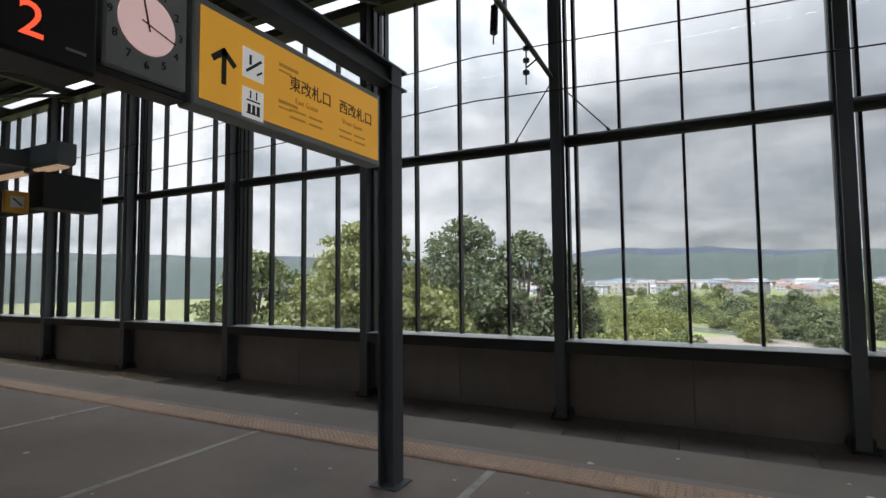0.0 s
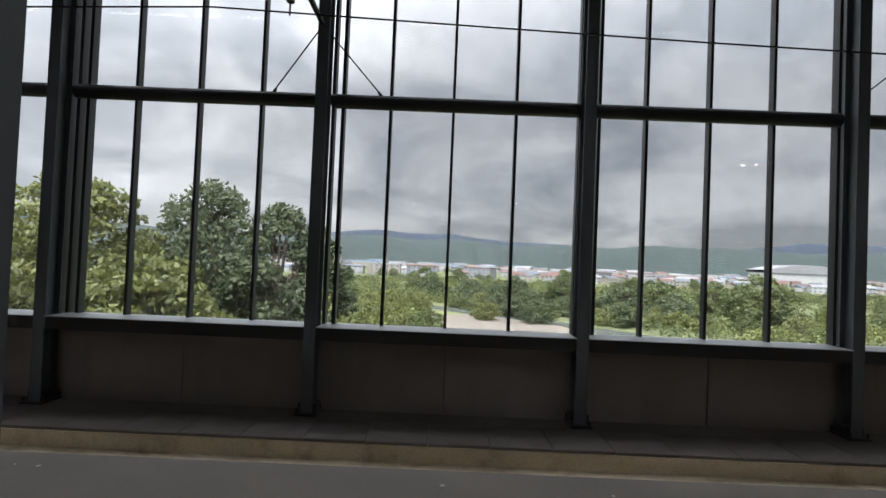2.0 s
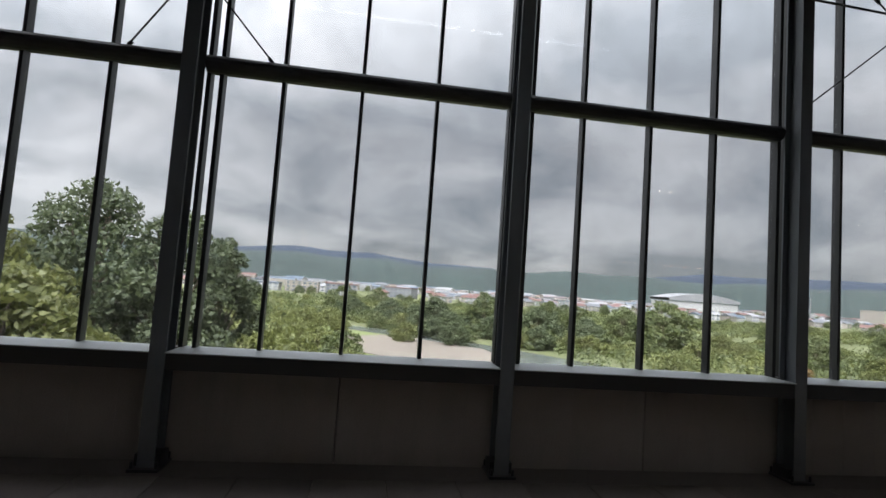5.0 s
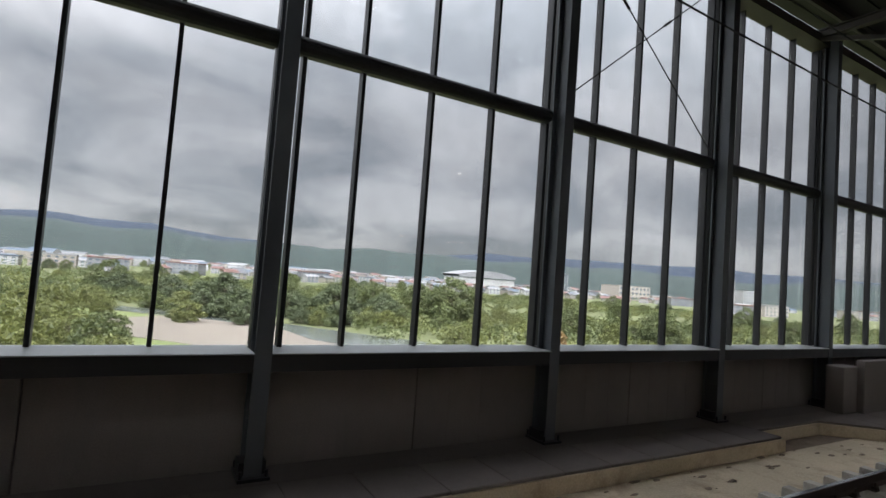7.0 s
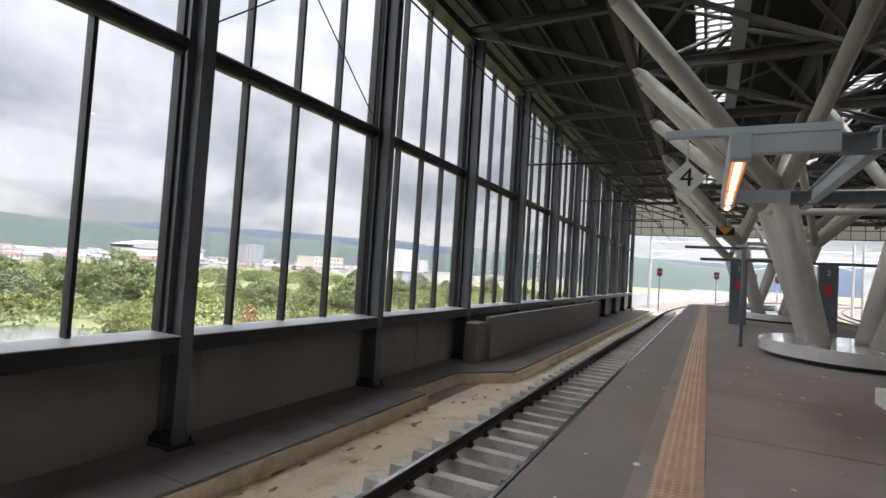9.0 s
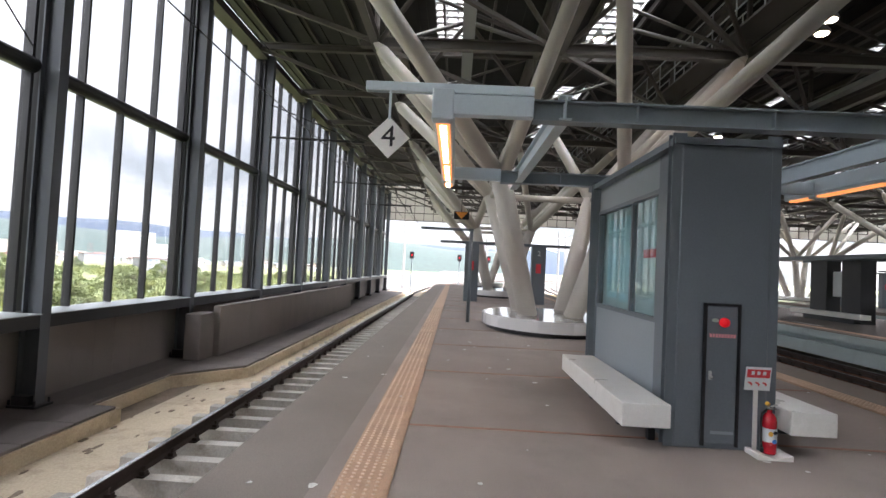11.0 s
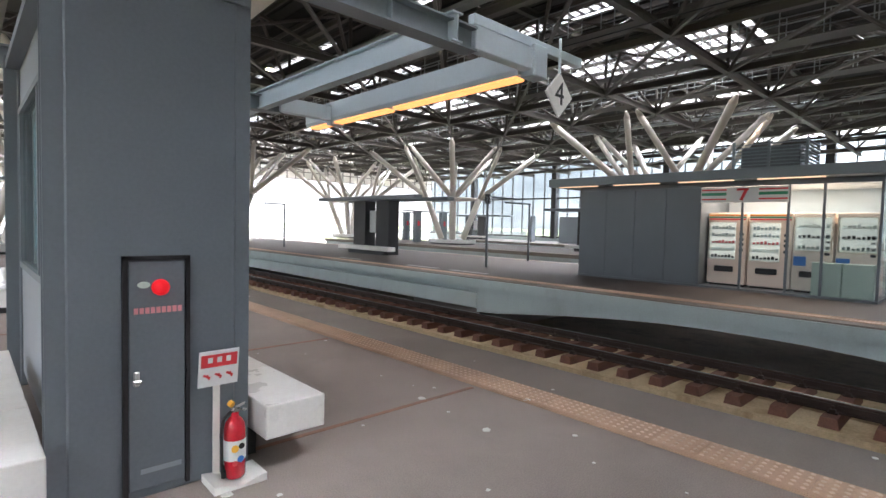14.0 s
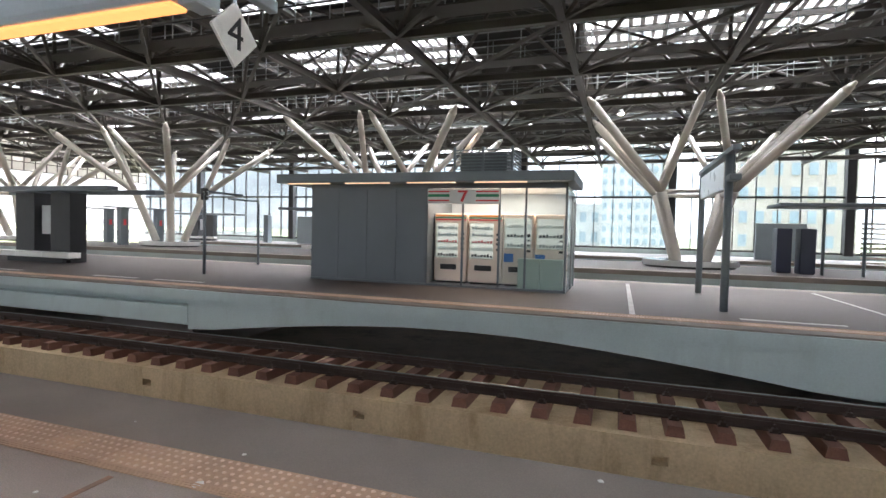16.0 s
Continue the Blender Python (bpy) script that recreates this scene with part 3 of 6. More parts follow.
# long low concrete box that stands on the ledge
bm = bmesh.new()
rbox(bm, 18.0, 36.0, 9.85, 10.05, LEDGE_TOP, 0.05, 0.02, 1)
rbox(bm, 17.2, 17.98, 10.0, 10.42, LEDGE_TOP, -0.12, 0.02, 1)
solid("low_concrete_wall", bm, CONCRETE, "long low grey concrete screen wall standing on the ledge", "wall", kind="structure")

# ---------------------------------------------------------------- tree-shaped columns


def tree_column(cx, cy, base_len=2.1, label="cream tree-shaped steel column on a white oval stone base"):
    t = thing("tree_column", (cx, cy, 0), label, "column", "tree-shaped columns of the hall")
    n = 40

    def oval(k, e=0.0):
        return [(cx + (base_len * k + e) * math.cos(2 * math.pi * i / n), cy + (1.62 * k + e) * math.sin(2 * math.pi * i / n)) for i in range(n)]
    part("base_plinth", prism(bmesh.new(), oval(0.93), 0, 0.1), BLACK, t, "dark recessed plinth")
    bm = bmesh.new()
    prism(bm, oval(1.0), 0.1, 0.34)
    prism(bm, oval(1.0, -0.03), 0.34, 0.36)
    part("base", bm, STONE, t, "polished white stone base")
    forks = []
    for sx in (-1, 1):
        for sy in (-1, 1):
            foot = (cx + 0.62 * sx, cy + 0.55 * sy, 0.36)
            fork = (cx + 1.45 * sx, cy + 1.4 * sy, 3.5)
            bm = bmesh.new()
            tube(bm, foot, fork, 0.235, 20)
            part("leg", bm, TREEWHITE, t, smooth=True)
            forks.append(fork)
            for ex, ey, r in ((4.6 * sx, 4.7 * sy, 0.185), (0.25 * sx, 4.7 * sy, 0.15), (4.6 * sx, 0.25 * sy, 0.15)):
                bm = bmesh.new()
                end = (cx + ex, cy + ey, NODE_Z)
                tube(bm, fork, (fork[0] + (end[0] - fork[0]) * 0.93, fork[1] + (end[1] - fork[1]) * 0.93, fork[2] + (end[2] - fork[2]) * 0.93), r, 16)
                tube(bm, (fork[0] + (end[0] - fork[0]) * 0.93, fork[1] + (end[1] - fork[1]) * 0.93, fork[2] + (end[2] - fork[2]) * 0.93), end, r, 16, q_scale=0.35)
                part("branch", bm, TREEWHITE, t, smooth=True)
    for a, b in ((0, 1), (2, 3), (0, 2), (1, 3)):
        bm = bmesh.new()
        tube(bm, forks[a], forks[b], 0.09, 12)
        part("tie", bm, TREEWHITE, t, smooth=True)
    return t


TREES = [(2.7, 1.1), (17.1, 1.1), (31.6, 1.1), (46.0, 1.1)]
FAR_TREES = [(2.7, -26.2), (17.6, -26.2), (34.5, -26.2), (49, -26.2), (-12, -26.2), (46, -13)]
for cx, cy in TREES + FAR_TREES:
    tree_column(cx, cy)

# ---------------------------------------------------------------- roof
XN = [2.7 + 4.8 * k for k in range(-7, 13)]
YN = [5.8 - 4.8 * k for k in range(0, 11)]
truss = thing("roof_truss", (0, 0, NODE_Z), "dark grey steel space truss under the station roof", "roof truss", kind="structure")
for y in YN:
    bm = bmesh.new()
    ibeam(bm, (XN[0], y, NODE_Z + 0.1), (EAST, y, NODE_Z + 0.1), 0.2, 0.28, 0.025)
    part("lower_chord", bm, TRUSS, truss)
    bm = bmesh.new()
    ibeam(bm, (XN[0], y, TOP_Z), (EAST, y, TOP_Z), 0.2, 0.25, 0.025)
    part("upper_chord", bm, TRUSS, truss)
for x in XN:
    bm = bmesh.new()
    ibeam(bm, (x, SOUTH, NODE_Z + 0.1), (x, 6.2, NODE_Z + 0.1), 0.2, 0.28, 0.025)
    part("lower_chord", bm, TRUSS, truss)
    bm = bmesh.new()
    ibeam(bm, (x, SOUTH, TOP_Z), (x, 10.9, TOP_Z), 0.2, 0.25, 0.025)
    part("upper_chord", bm, TRUSS, truss)
    bm = bmesh.new()
    bar(bm, (x, 5.8, NODE_Z + 0.1), (x, 10.8, TOP_Z - 0.1), 0.12, 0.12)
    part("strut", bm, TRUSS, truss)
for y0, y1 in zip(YN, YN[1:]):
    bm = bmesh.new()
    for i, x in enumerate(XN[:-1]):
        tube(bm, (x, y0, NODE_Z), (x, y0, TOP_Z), 0.07, 8)
        tube(bm, (x, y0, NODE_Z), (x + 2.4, (y0 + y1) / 2, TOP_Z), 0.065, 8)
        tube(bm, (x + 4.8, y0, NODE_Z), (x + 2.4, (y0 + y1) / 2, TOP_Z), 0.065, 8)
        tube(bm, (x, y1, NODE_Z), (x + 2.4, (y0 + y1) / 2, TOP_Z), 0.065, 8)
        tube(bm, (x + 4.8, y1, NODE_Z), (x + 2.4, (y0 + y1) / 2, TOP_Z), 0.065, 8)
        bar(bm, (x, y0, NODE_Z + 0.02), (x + 4.8, y1, NODE_Z + 0.02), 0.1, 0.1)
    part("web_members", bm, TRUSS, truss, kind="stuff")

# deck with long skylights that run east to west
SKY = [(3.4, 4.5), (-2.0, -0.8), (-11.1, -10.7), (-16.3, -15.3), (-24.9, -20.4), (-34.0, -31.0), (-41.5, -38.8)]
deck = bmesh.new()
lines = [11.4] + [v for a, b in SKY for v in (b, a)] + [SOUTH - 0.5]
for a, b in zip(lines[::2], lines[1::2]):
    y = a
    while y > b + 0.02:
        y2 = max(y - 0.6, b)
        box(deck, WEST - 6, EAST, y2 + 0.28, y, ROOF_Z, ROOF_Z + 0.06)
        box(deck, WEST - 6, EAST, y2, y2 + 0.3, ROOF_Z + 0.05, ROOF_Z + 0.12)
        y = y2
for a, b in SKY:
    x = WEST - 6
    while x < EAST:
        box(deck, x, x + 4.2, a, b, ROOF_Z, ROOF_Z + 0.06)
        x += 14.4
solid("ceiling", deck, DECK, "dark ribbed metal roof deck", "ceiling", kind="structure")
bm = bmesh.new()
for a, b in SKY:
    for x in np.arange(WEST, EAST, 0.45):
        box(bm, x, x + 0.17, a, b, ROOF_Z + 0.12, ROOF_Z + 0.2)
    for k in range(4):
        y = a + (b - a) * k / 3
        box(bm, WEST - 6, EAST, y - 0.04, y + 0.04, ROOF_Z + 0.2, ROOF_Z + 0.3)
solid("skylight_frames", bm, SKYLIGHT, "white skylight glazing bars in the roof", "skylight", kind="structure")

# purlins, cable trays and inspection walkways under the deck
for y in np.arange(SOUTH + 1.2, 10.8, 1.6):
    bm = bmesh.new()
    box(bm, WEST - 6, EAST, y - 0.04, y + 0.04, ROOF_Z - 0.2, ROOF_Z - 0.02)
    part("purlin", bm, TRUSS, truss)
for y in (-3.6, -13.2, -18.0, -22.8, -32.4):
    way = thing("inspection_walkway", (0, y, 7.6), "narrow steel inspection walkway with railings under the roof", "walkway", "roof walkways")
    bm = bmesh.new()
    box(bm, WEST, EAST, y - 0.4, y + 0.4, 7.62, 7.67)
    part("grating", bm, TRUSS, way)
    for s in (-0.4, 0.4):
        bm = bmesh.new()
        for z in (8.15, 8.65):
            tube(bm, (WEST, y + s, z), (EAST, y + s, z), 0.022, 6)
        for x in np.arange(WEST, EAST, 1.2):
            tube(bm, (x, y + s, 7.65), (x, y + s, 8.65), 0.02, 6)
        part("railing", bm, SIGNGREY, way)
for y in (3.4, -8.4, -27.6):
    bm = bmesh.new()
    box(bm, WEST, EAST, y - 0.15, y + 0.15, 7.45, 7.5)
    for s in (-0.15, 0.15):
        box(bm, WEST, EAST, y + s - 0.01, y + s + 0.01, 7.45, 7.58)
    part("cable_tray", bm, SIGNGREY, truss)
for y0, y1 in zip(YN, YN[1:]):
    bm = bmesh.new()
    for i, x in enumerate(XN[:-1]):
        if i % 2:
            tube(bm, (x, y0, NODE_Z + 0.1), (x + 4.8, y0, TOP_Z), 0.05, 6)
            tube(bm, (x, y1, TOP_Z), (x, y0, NODE_Z + 0.1), 0.05, 6)
        else:
            tube(bm, (x, y0, TOP_Z), (x + 4.8, y0, NODE_Z + 0.1), 0.05, 6)
            tube(bm, (x, y0, TOP_Z), (x, y1, NODE_Z + 0.1), 0.05, 6)
    part("bracing", bm, TRUSS, truss, kind="stuff")

# east end: a deep panelled band over the open end of the hall
ew = thing("wall_east", (EAST, 0, 6), "panelled band across the open end of the hall", "wall", kind="structure")
bm = bmesh.new()
box(bm, EAST, EAST + 0.1, SOUTH, 11.4, 6.1, ROOF_Z)
part("backing", bm, BANNER, ew)
bm = bmesh.new()
for y in np.arange(SOUTH, 11.4, 1.0):
    box(bm, EAST - 0.1, EAST, y, y + 0.05, 6.1, ROOF_Z)
for z in (6.1, 6.9, 7.7, 8.5):
    box(bm, EAST - 0.12, EAST - 0.01, SOUTH, 11.4, z, z + 0.07)
part("grid", bm, TRUSS, ew)
# Added wall, never in view: closes the west end against daylight.
bm = bmesh.new()
box(bm, WEST - 6, WEST - 5.7, SOUTH, 11.4, FLOOR, ROOF_Z)
solid("wall_west", bm, CONCRETE, "plain concrete wall", "wall", kind="structure")

# ---------------------------------------------------------------- south glass wall
ws = thing("wall_south", (0, SOUTH, 0), "tall steel-framed glass wall on the far side of the hall", "wall", kind="structure")
bm = bmesh.new()
box(bm, WEST - 6, EAST, SOUTH - 0.2, SOUTH + 0.2, FLOOR, 0.35)
part("parapet", bm, GIRDER, ws)
for x in np.arange(-34, 58, 12.0):
    bm = bmesh.new()
    box(bm, x - 0.28, x + 0.28, SOUTH - 0.2, SOUTH + 0.5, 0.3, WALL_TOP)
    part("column", bm, DARKSTEEL, ws)
bm = bmesh.new()
for i, x in enumerate(np.arange(-34, 58, 1.5)):
    box(bm, x - 0.03, x + 0.03, SOUTH - 0.1, SOUTH + 0.1, 0.3, WALL_TOP)
part("mullion", bm, DARKSTEEL, ws, kind="stuff")
for z in (0.36, 4.55, 8.55):
    bm = bmesh.new()
    box(bm, WEST - 6, EAST, SOUTH - 0.12, SOUTH + 0.16, z, z + 0.16)
    part("transom", bm, DARKSTEEL, ws)
for x in np.arange(-34, 58, 12.0):
    for z0, z1 in ((0.53, 4.54), (4.72, 8.54)):
        bm = bmesh.new()
        box(bm, x + 0.29, min(x + 11.71, EAST), SOUTH - 0.01, SOUTH + 0.01, z0, z1)
        p = part("pane", bm, TINTED, ws, "grey tinted glass")
        p.visible_shadow = False
bm = bmesh.new()
box(bm, WEST - 6, EAST, SOUTH - 0.2, SOUTH + 0.2, WALL_TOP, ROOF_Z)
part("header", bm, TRUSS, ws)

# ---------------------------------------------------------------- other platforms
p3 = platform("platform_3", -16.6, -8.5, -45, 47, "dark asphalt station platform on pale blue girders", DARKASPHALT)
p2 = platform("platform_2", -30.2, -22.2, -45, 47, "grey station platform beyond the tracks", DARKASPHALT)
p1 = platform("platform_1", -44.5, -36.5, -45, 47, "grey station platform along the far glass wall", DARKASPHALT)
for p, y0, y1 in ((p2, -30.2, -22.2), (p1, -44.5, -36.5)):
    part("support_wall", box(bmesh.new(), -45, 47, y0 + 0.2, y1 - 0.2, FLOOR, -0.2), GIRDER, p)


def girder(y, parent):
    """A haunched edge girder: shallow in mid-span, deep over the piers."""
    bm = bmesh.new()
    xs = np.linspace(-45, 15.2, 80)
    span, pier = 17.0, 0.2
    low = [-0.45 - 0.5 * (abs(((x - pier + span / 2) % span) - span / 2) < 2.4) - 0.5 * max(0.0, 1 - max(0.0, abs(((x - pier + span / 2) % span) - span / 2) - 2.4) / 5.5) ** 1.5 * (abs(((x - pier + span / 2) % span) - span / 2) >= 2.4) for x in xs]
    pts = [(x, z) for x, z in zip(xs, low)]
    for (xa, za), (xb, zb) in zip(pts, pts[1:]):
        box_pts = [(xa, za), (xb, zb), (xb, -0.252), (xa, -0.252)]
        f = [bm.verts.new((x, y - 0.03, z)) for x, z in box_pts]
        b = [bm.verts.new((x, y - 0.3, z)) for x, z in box_pts]
        bm.faces.new(f)
        bm.faces.new(b[::-1])
        bm.faces.new((f[0], b[0], b[1], f[1]))
    part("haunched_girder", bm, GIRDER, parent)
    bm = bmesh.new()
    box(bm, -45, 47, y - 0.24, y + 0.09, -0.25, -0.03)
    part("coping", bm, GIRDER, parent, "pale blue coping")
    bm = bmesh.new()
    box(bm, 15.2, 47, y - 0.5, y - 0.28, -0.85, -0.22)
    rbox(bm, 15.2, 47, y - 0.28, y + 0.0, -0.85, -0.42, 0.015, 1)
    part("deep_girder", bm, GIRDER, parent)


girder(-8.53, p3)
bm = bmesh.new()
for x in (-16.8, 0.2, 17.2, 34.2):
    box(bm, x - 1.5, x + 1.5, -15.6, -9.2, FLOOR, -0.25)
part("pier", bm, CONCRETE, p3, kind="stuff")

# ---------------------------------------------------------------- tactile paving and floor marks
def tactile(y0, x_near0, x_near1, inner):
    """A strip of dotted 0.3 m tiles with a raised bar on the platform's inner side."""
    t = thing("tactile_paving", (0, y0, 0), "ochre dotted tactile paving strip along the platform edge", "tactile paving", kind="structure")
    far = bmesh.new()
    for a, b in ((-44, x_near0), (x_near1, 46.5)):
        x = a
        while x < b - 0.05:
            box(far, x + 0.003, min(x + 2.4, b) - 0.003, y0, y0 + 0.3, 0, 0.008)
            x += 2.4
    part("far_tiles", far, TACTILE, t, kind="stuff")
    line = bmesh.new()
    box(line, -44, 46.5, y0 + (0.3 if inner > 0 else -0.055), y0 + (0.355 if inner > 0 else 0), 0, 0.007)
    for k in range(2):
        o = y0 + (0.315 if inner > 0 else -0.04) + 0.02 * k
        box(line, -44, 46.5, o - 0.006, o + 0.006, 0.007, 0.012)
    part("guide_bar", line, TACTILE, t)
    plate = bmesh.new()
    box(plate, 0.002, 0.298, y0 + 0.001, y0 + 0.299, 0, 0.008)
    bm = bmesh.new()
    for i in range(5):
        for j in range(5):
            cx, cy = 0.03 + 0.06 * i, y0 + 0.03 + 0.06 * j
            lo = [bm.verts.new((cx + 0.016 * math.cos(a), cy + 0.016 * math.sin(a), 0.008)) for a in (0, 1.257, 2.513, 3.77, 5.027)]
            hi = [bm.verts.new((cx + 0.009 * math.cos(a), cy + 0.009 * math.sin(a), 0.014)) for a in (0, 1.257, 2.513, 3.77, 5.027)]
            for k in range(5):
                bm.faces.new((lo[k], lo[(k + 1) % 5], hi[(k + 1) % 5], hi[k]))
            bm.faces.new(hi)
    tile = part("tile", plate, TACTILE, t)
    dots = part("dots", bm, TACTDOT, t, "pale raised dots")
    for ob in (tile, dots):
        ob.location.x = x_near0
        for i in range(1, int(round((x_near1 - x_near0) / 0.3))):
            share(ob, (x_near0 + 0.3 * i, 0, 0))


tactile(3.86, -8.0, 22.0, -1)
tactile(-1.81, 1.0, 22.0, 1)

marks = bmesh.new()
for k in range(-4, 1):
    x = -1.135 + 2.65 * k
    box(marks, x - 0.035, x + 0.035, 1.8 if k else 2.6, 3.8, 0, 0.004)
solid("platform_lines", marks, MARK, "thin worn white lines across the platform floor", "floor marking", kind="structure")
marks = bmesh.new()
for k in range(2, 14):
    x = -1.25 + 2.45 * k
    box(marks, x - 0.02, x + 0.02, -1.4, 3.8, 0, 0.004)
solid("floor_joints", marks, MARKRED, "thin faded reddish joint lines across the floor", "floor marking", kind="structure")
rng = random.Random(4)
marks = bmesh.new()
for i in range(260):
    x, y, r = rng.uniform(-7, 24), rng.uniform(-2.4, 4.8), rng.choice((0.008, 0.01, 0.012, 0.016, 0.02, 0.034))
    n = rng.randint(5, 8)
    prism(marks, [(x + r * rng.uniform(0.6, 1.3) * math.cos(2 * math.pi * k / n), y + r * rng.uniform(0.6, 1.3) * math.sin(2 * math.pi * k / n)) for k in range(n)], 0, 0.0035 + (0.006 if 3.8 < y < 4.2 or -1.85 < y < -1.4 else 0))
solid("floor_spots", marks, GUM, "small pale gum and dropping spots on the floor", "stain", kind="stuff")
bm = bmesh.new()
for i in range(160):
    x, y, r = rng.uniform(-4, 24), rng.uniform(-5.9, -4.6), rng.uniform(0.02, 0.07)
    n = 6
    prism(bm, [(x + r * rng.uniform(0.6, 1.6) * math.cos(2 * math.pi * k / n), y + r * rng.uniform(0.5, 1.1) * math.sin(2 * math.pi * k / n)) for k in range(n)], FLOOR, FLOOR + rng.uniform(0.01, 0.04))
for i in range(60):
    x, y, r = rng.uniform(4, 20), rng.uniform(8.6, 9.3), rng.uniform(0.01, 0.06)
    prism(bm, [(x + 2 * r * rng.uniform(0.6, 1.6) * math.cos(2 * math.pi * k / 6), y + r * rng.uniform(0.5, 1.1) * math.sin(2 * math.pi * k / 6)) for k in range(6)], FLOOR + 0.012, FLOOR + 0.02)
solid("track_litter", bm, DIRT, "dry leaves and dirt on the track floor", "litter", kind="stuff")

# ---------------------------------------------------------------- information pillar with benches
PX0, PX1, PY0, PY1, PZ = 8.36, 11.25, 0.735, 1.55, 2.6


def info_pillar(dx, dy, name="information_pillar", detail=True):
    """A slate steel information stand: end walls, glazed notice case, upper panels."""
    x0, x1, y0, y1 = PX0 + dx, PX1 + dx, PY0 + dy, PY1 + dy
    t = thing(name, (x0, y0, 0), "slate grey steel information pillar with a glazed notice case", "information pillar", "information pillars")
    for a, b in ((x0, x0 + 0.5), (x1 - 0.3, x1)):
        bm = bmesh.new()
        rbox(bm, a, b, y0 + 0.02, y1 - 0.02, 0, PZ, 0.008, 1)
        part("end_wall", bm, SLATE, t)
        for yy in (y0, y1):
            bm = bmesh.new()
            ibeam(bm, (a + 0.06, yy, 0), (a + 0.06, yy, PZ + 0.1), 0.12, 0.1, 0.012)
            part("corner_post", bm, SLATE, t)
    for yy, s in ((y0 + 0.06, -1), (y1 - 0.06, 1)):
        bm = bmesh.new()
        box(bm, x0 + 0.5, x1 - 0.3, yy - 0.02, yy + 0.02, 0.12, 1.0)
        part("lower_panel", bm, LIGHTPANEL, t, "pale grey steel panel")
        bm = bmesh.new()
        box(bm, x0 + 0.5, x1 - 0.3, yy - 0.02, yy + 0.02, 2.28, PZ)
        part("upper_panel", bm, LIGHTPANEL, t, "pale grey steel panel")
        bm = bmesh.new()
        for z in (1.0, 2.24):
            box(bm, x0 + 0.5, x1 - 0.3, yy - 0.035, yy + 0.035, z, z + 0.045)
        for xx in (x0 + 0.5, x0 + 1.25, x1 - 0.345):
            box(bm, xx, xx + 0.045, yy - 0.03, yy + 0.03, 1.045, 2.24)
        part("case_frame", bm, SLATE, t)
        bm = bmesh.new()
        box(bm, x0 + 0.52, x1 - 0.32, yy + s * 0.005, yy + s * 0.011, 1.04, 2.24)
        p = part("case_glass", bm, CLEAR, t, "clear glass")
        p.visible_shadow = False
        # Added board behind the glass; its pale colour paints the reflected sky.
        bm = bmesh.new()
        box(bm, x0 + 0.5, x1 - 0.3, yy - s * 0.075, yy - s * 0.055, 1.0, 2.28)
        part("back_board", bm, REFLECTBOARD, t, "pale blue-grey board standing in for sky reflected in the glass")
        bm = bmesh.new()
        for i, xx in enumerate((x0 + 1.45, x0 + 1.95)):
            box(bm, xx, xx + 0.42, yy - s * 0.05, yy - s * 0.045, 1.12 + 0.03 * i, 2.14)
        part("notice", bm, PAPERBLUE, t, "pale blue printed notice sheets")
        bm = bmesh.new()
        box(bm, x0 + 0.66, x0 + 1.08, yy - s * 0.05, yy - s * 0.045, 1.28, 1.72)
        part("notice", bm, PAPER, t, "white notice sheet")
        bm = bmesh.new()
        box(bm, x0 + 0.66, x0 + 1.08, yy - s * 0.044, yy - s * 0.042, 1.63, 1.72)
        part("notice_heading", bm, REDPRINT, t)
    bm = bmesh.new()
    box(bm, x0 - 0.02, x1 + 0.02, y0 - 0.05, y1 + 0.05, PZ, PZ + 0.06)
    part("top_rail", bm, SLATE, t)
    return t


pillar = info_pillar(0, 0)
# hydrant cabinet in the end wall
bm = bmesh.new()
for a, b, c, d in ((1.0, 1.02, 0.03, 1.235), (1.285, 1.308, 0.03, 1.235), (1.0, 1.308, 1.213, 1.235)):
    box(bm, PX0 - 0.025, PX0 + 0.01, a, b, c, d)
part("door_surround", bm, DARKSTEEL, pillar)
bm = bmesh.new()
rbox(bm, PX0 - 0.016, PX0 + 0.01, 1.022, 1.283, 0.05, 1.211, 0.004, 1)
cab = part("cabinet_door", bm, SLATE, pillar, "slate grey steel cabinet door")
bm = bmesh.new()
revolve(bm, [(0.042, 0), (0.042, 0.012), (0.038, 0.03), (0.02, 0.045), (0.004, 0.05)], 18)
bmesh.ops.transform(bm, matrix=pose(PX0 - 0.016, 1.14, 1.075, 0, -90, 0), verts=bm.verts)
part("red_lamp", bm, LEDRED, cab, "glowing red alarm lamp", smooth=True)
bm = bmesh.new()
revolve(bm, [(0.024, 0), (0.024, 0.006)], 16)
bmesh.ops.transform(bm, matrix=pose(PX0 - 0.016, 1.215, 1.09, 0, -90, 0) @ Matrix.Diagonal((0.7, 1.2, 1, 1)), verts=bm.verts)
part("round_label", bm, SAGE, cab)
bm = bmesh.new()
for k in range(9):
    box(bm, PX0 - 0.0195, PX0 - 0.0165, 1.04 + 0.025 * k, 1.059 + 0.025 * k, 0.945, 0.976)
part("red_lettering", bm, PINKPRINT, cab)
bm = bmesh.new()
rbox(bm, PX0 - 0.03, PX0 - 0.016, 1.235, 1.262, 0.585, 0.66, 0.005, 1)
rbox(bm, PX0 - 0.045, PX0 - 0.03, 1.228, 1.268, 0.6, 0.618, 0.004, 1)
part("door_handle", bm, CHROME, cab, "small chrome latch")
bm = bmesh.new()
box(bm, PX0 - 0.019, PX0 - 0.0165, 1.04, 1.23, 0.13, 0.155)
part("maker_plate", bm, LIGHTPANEL, cab)


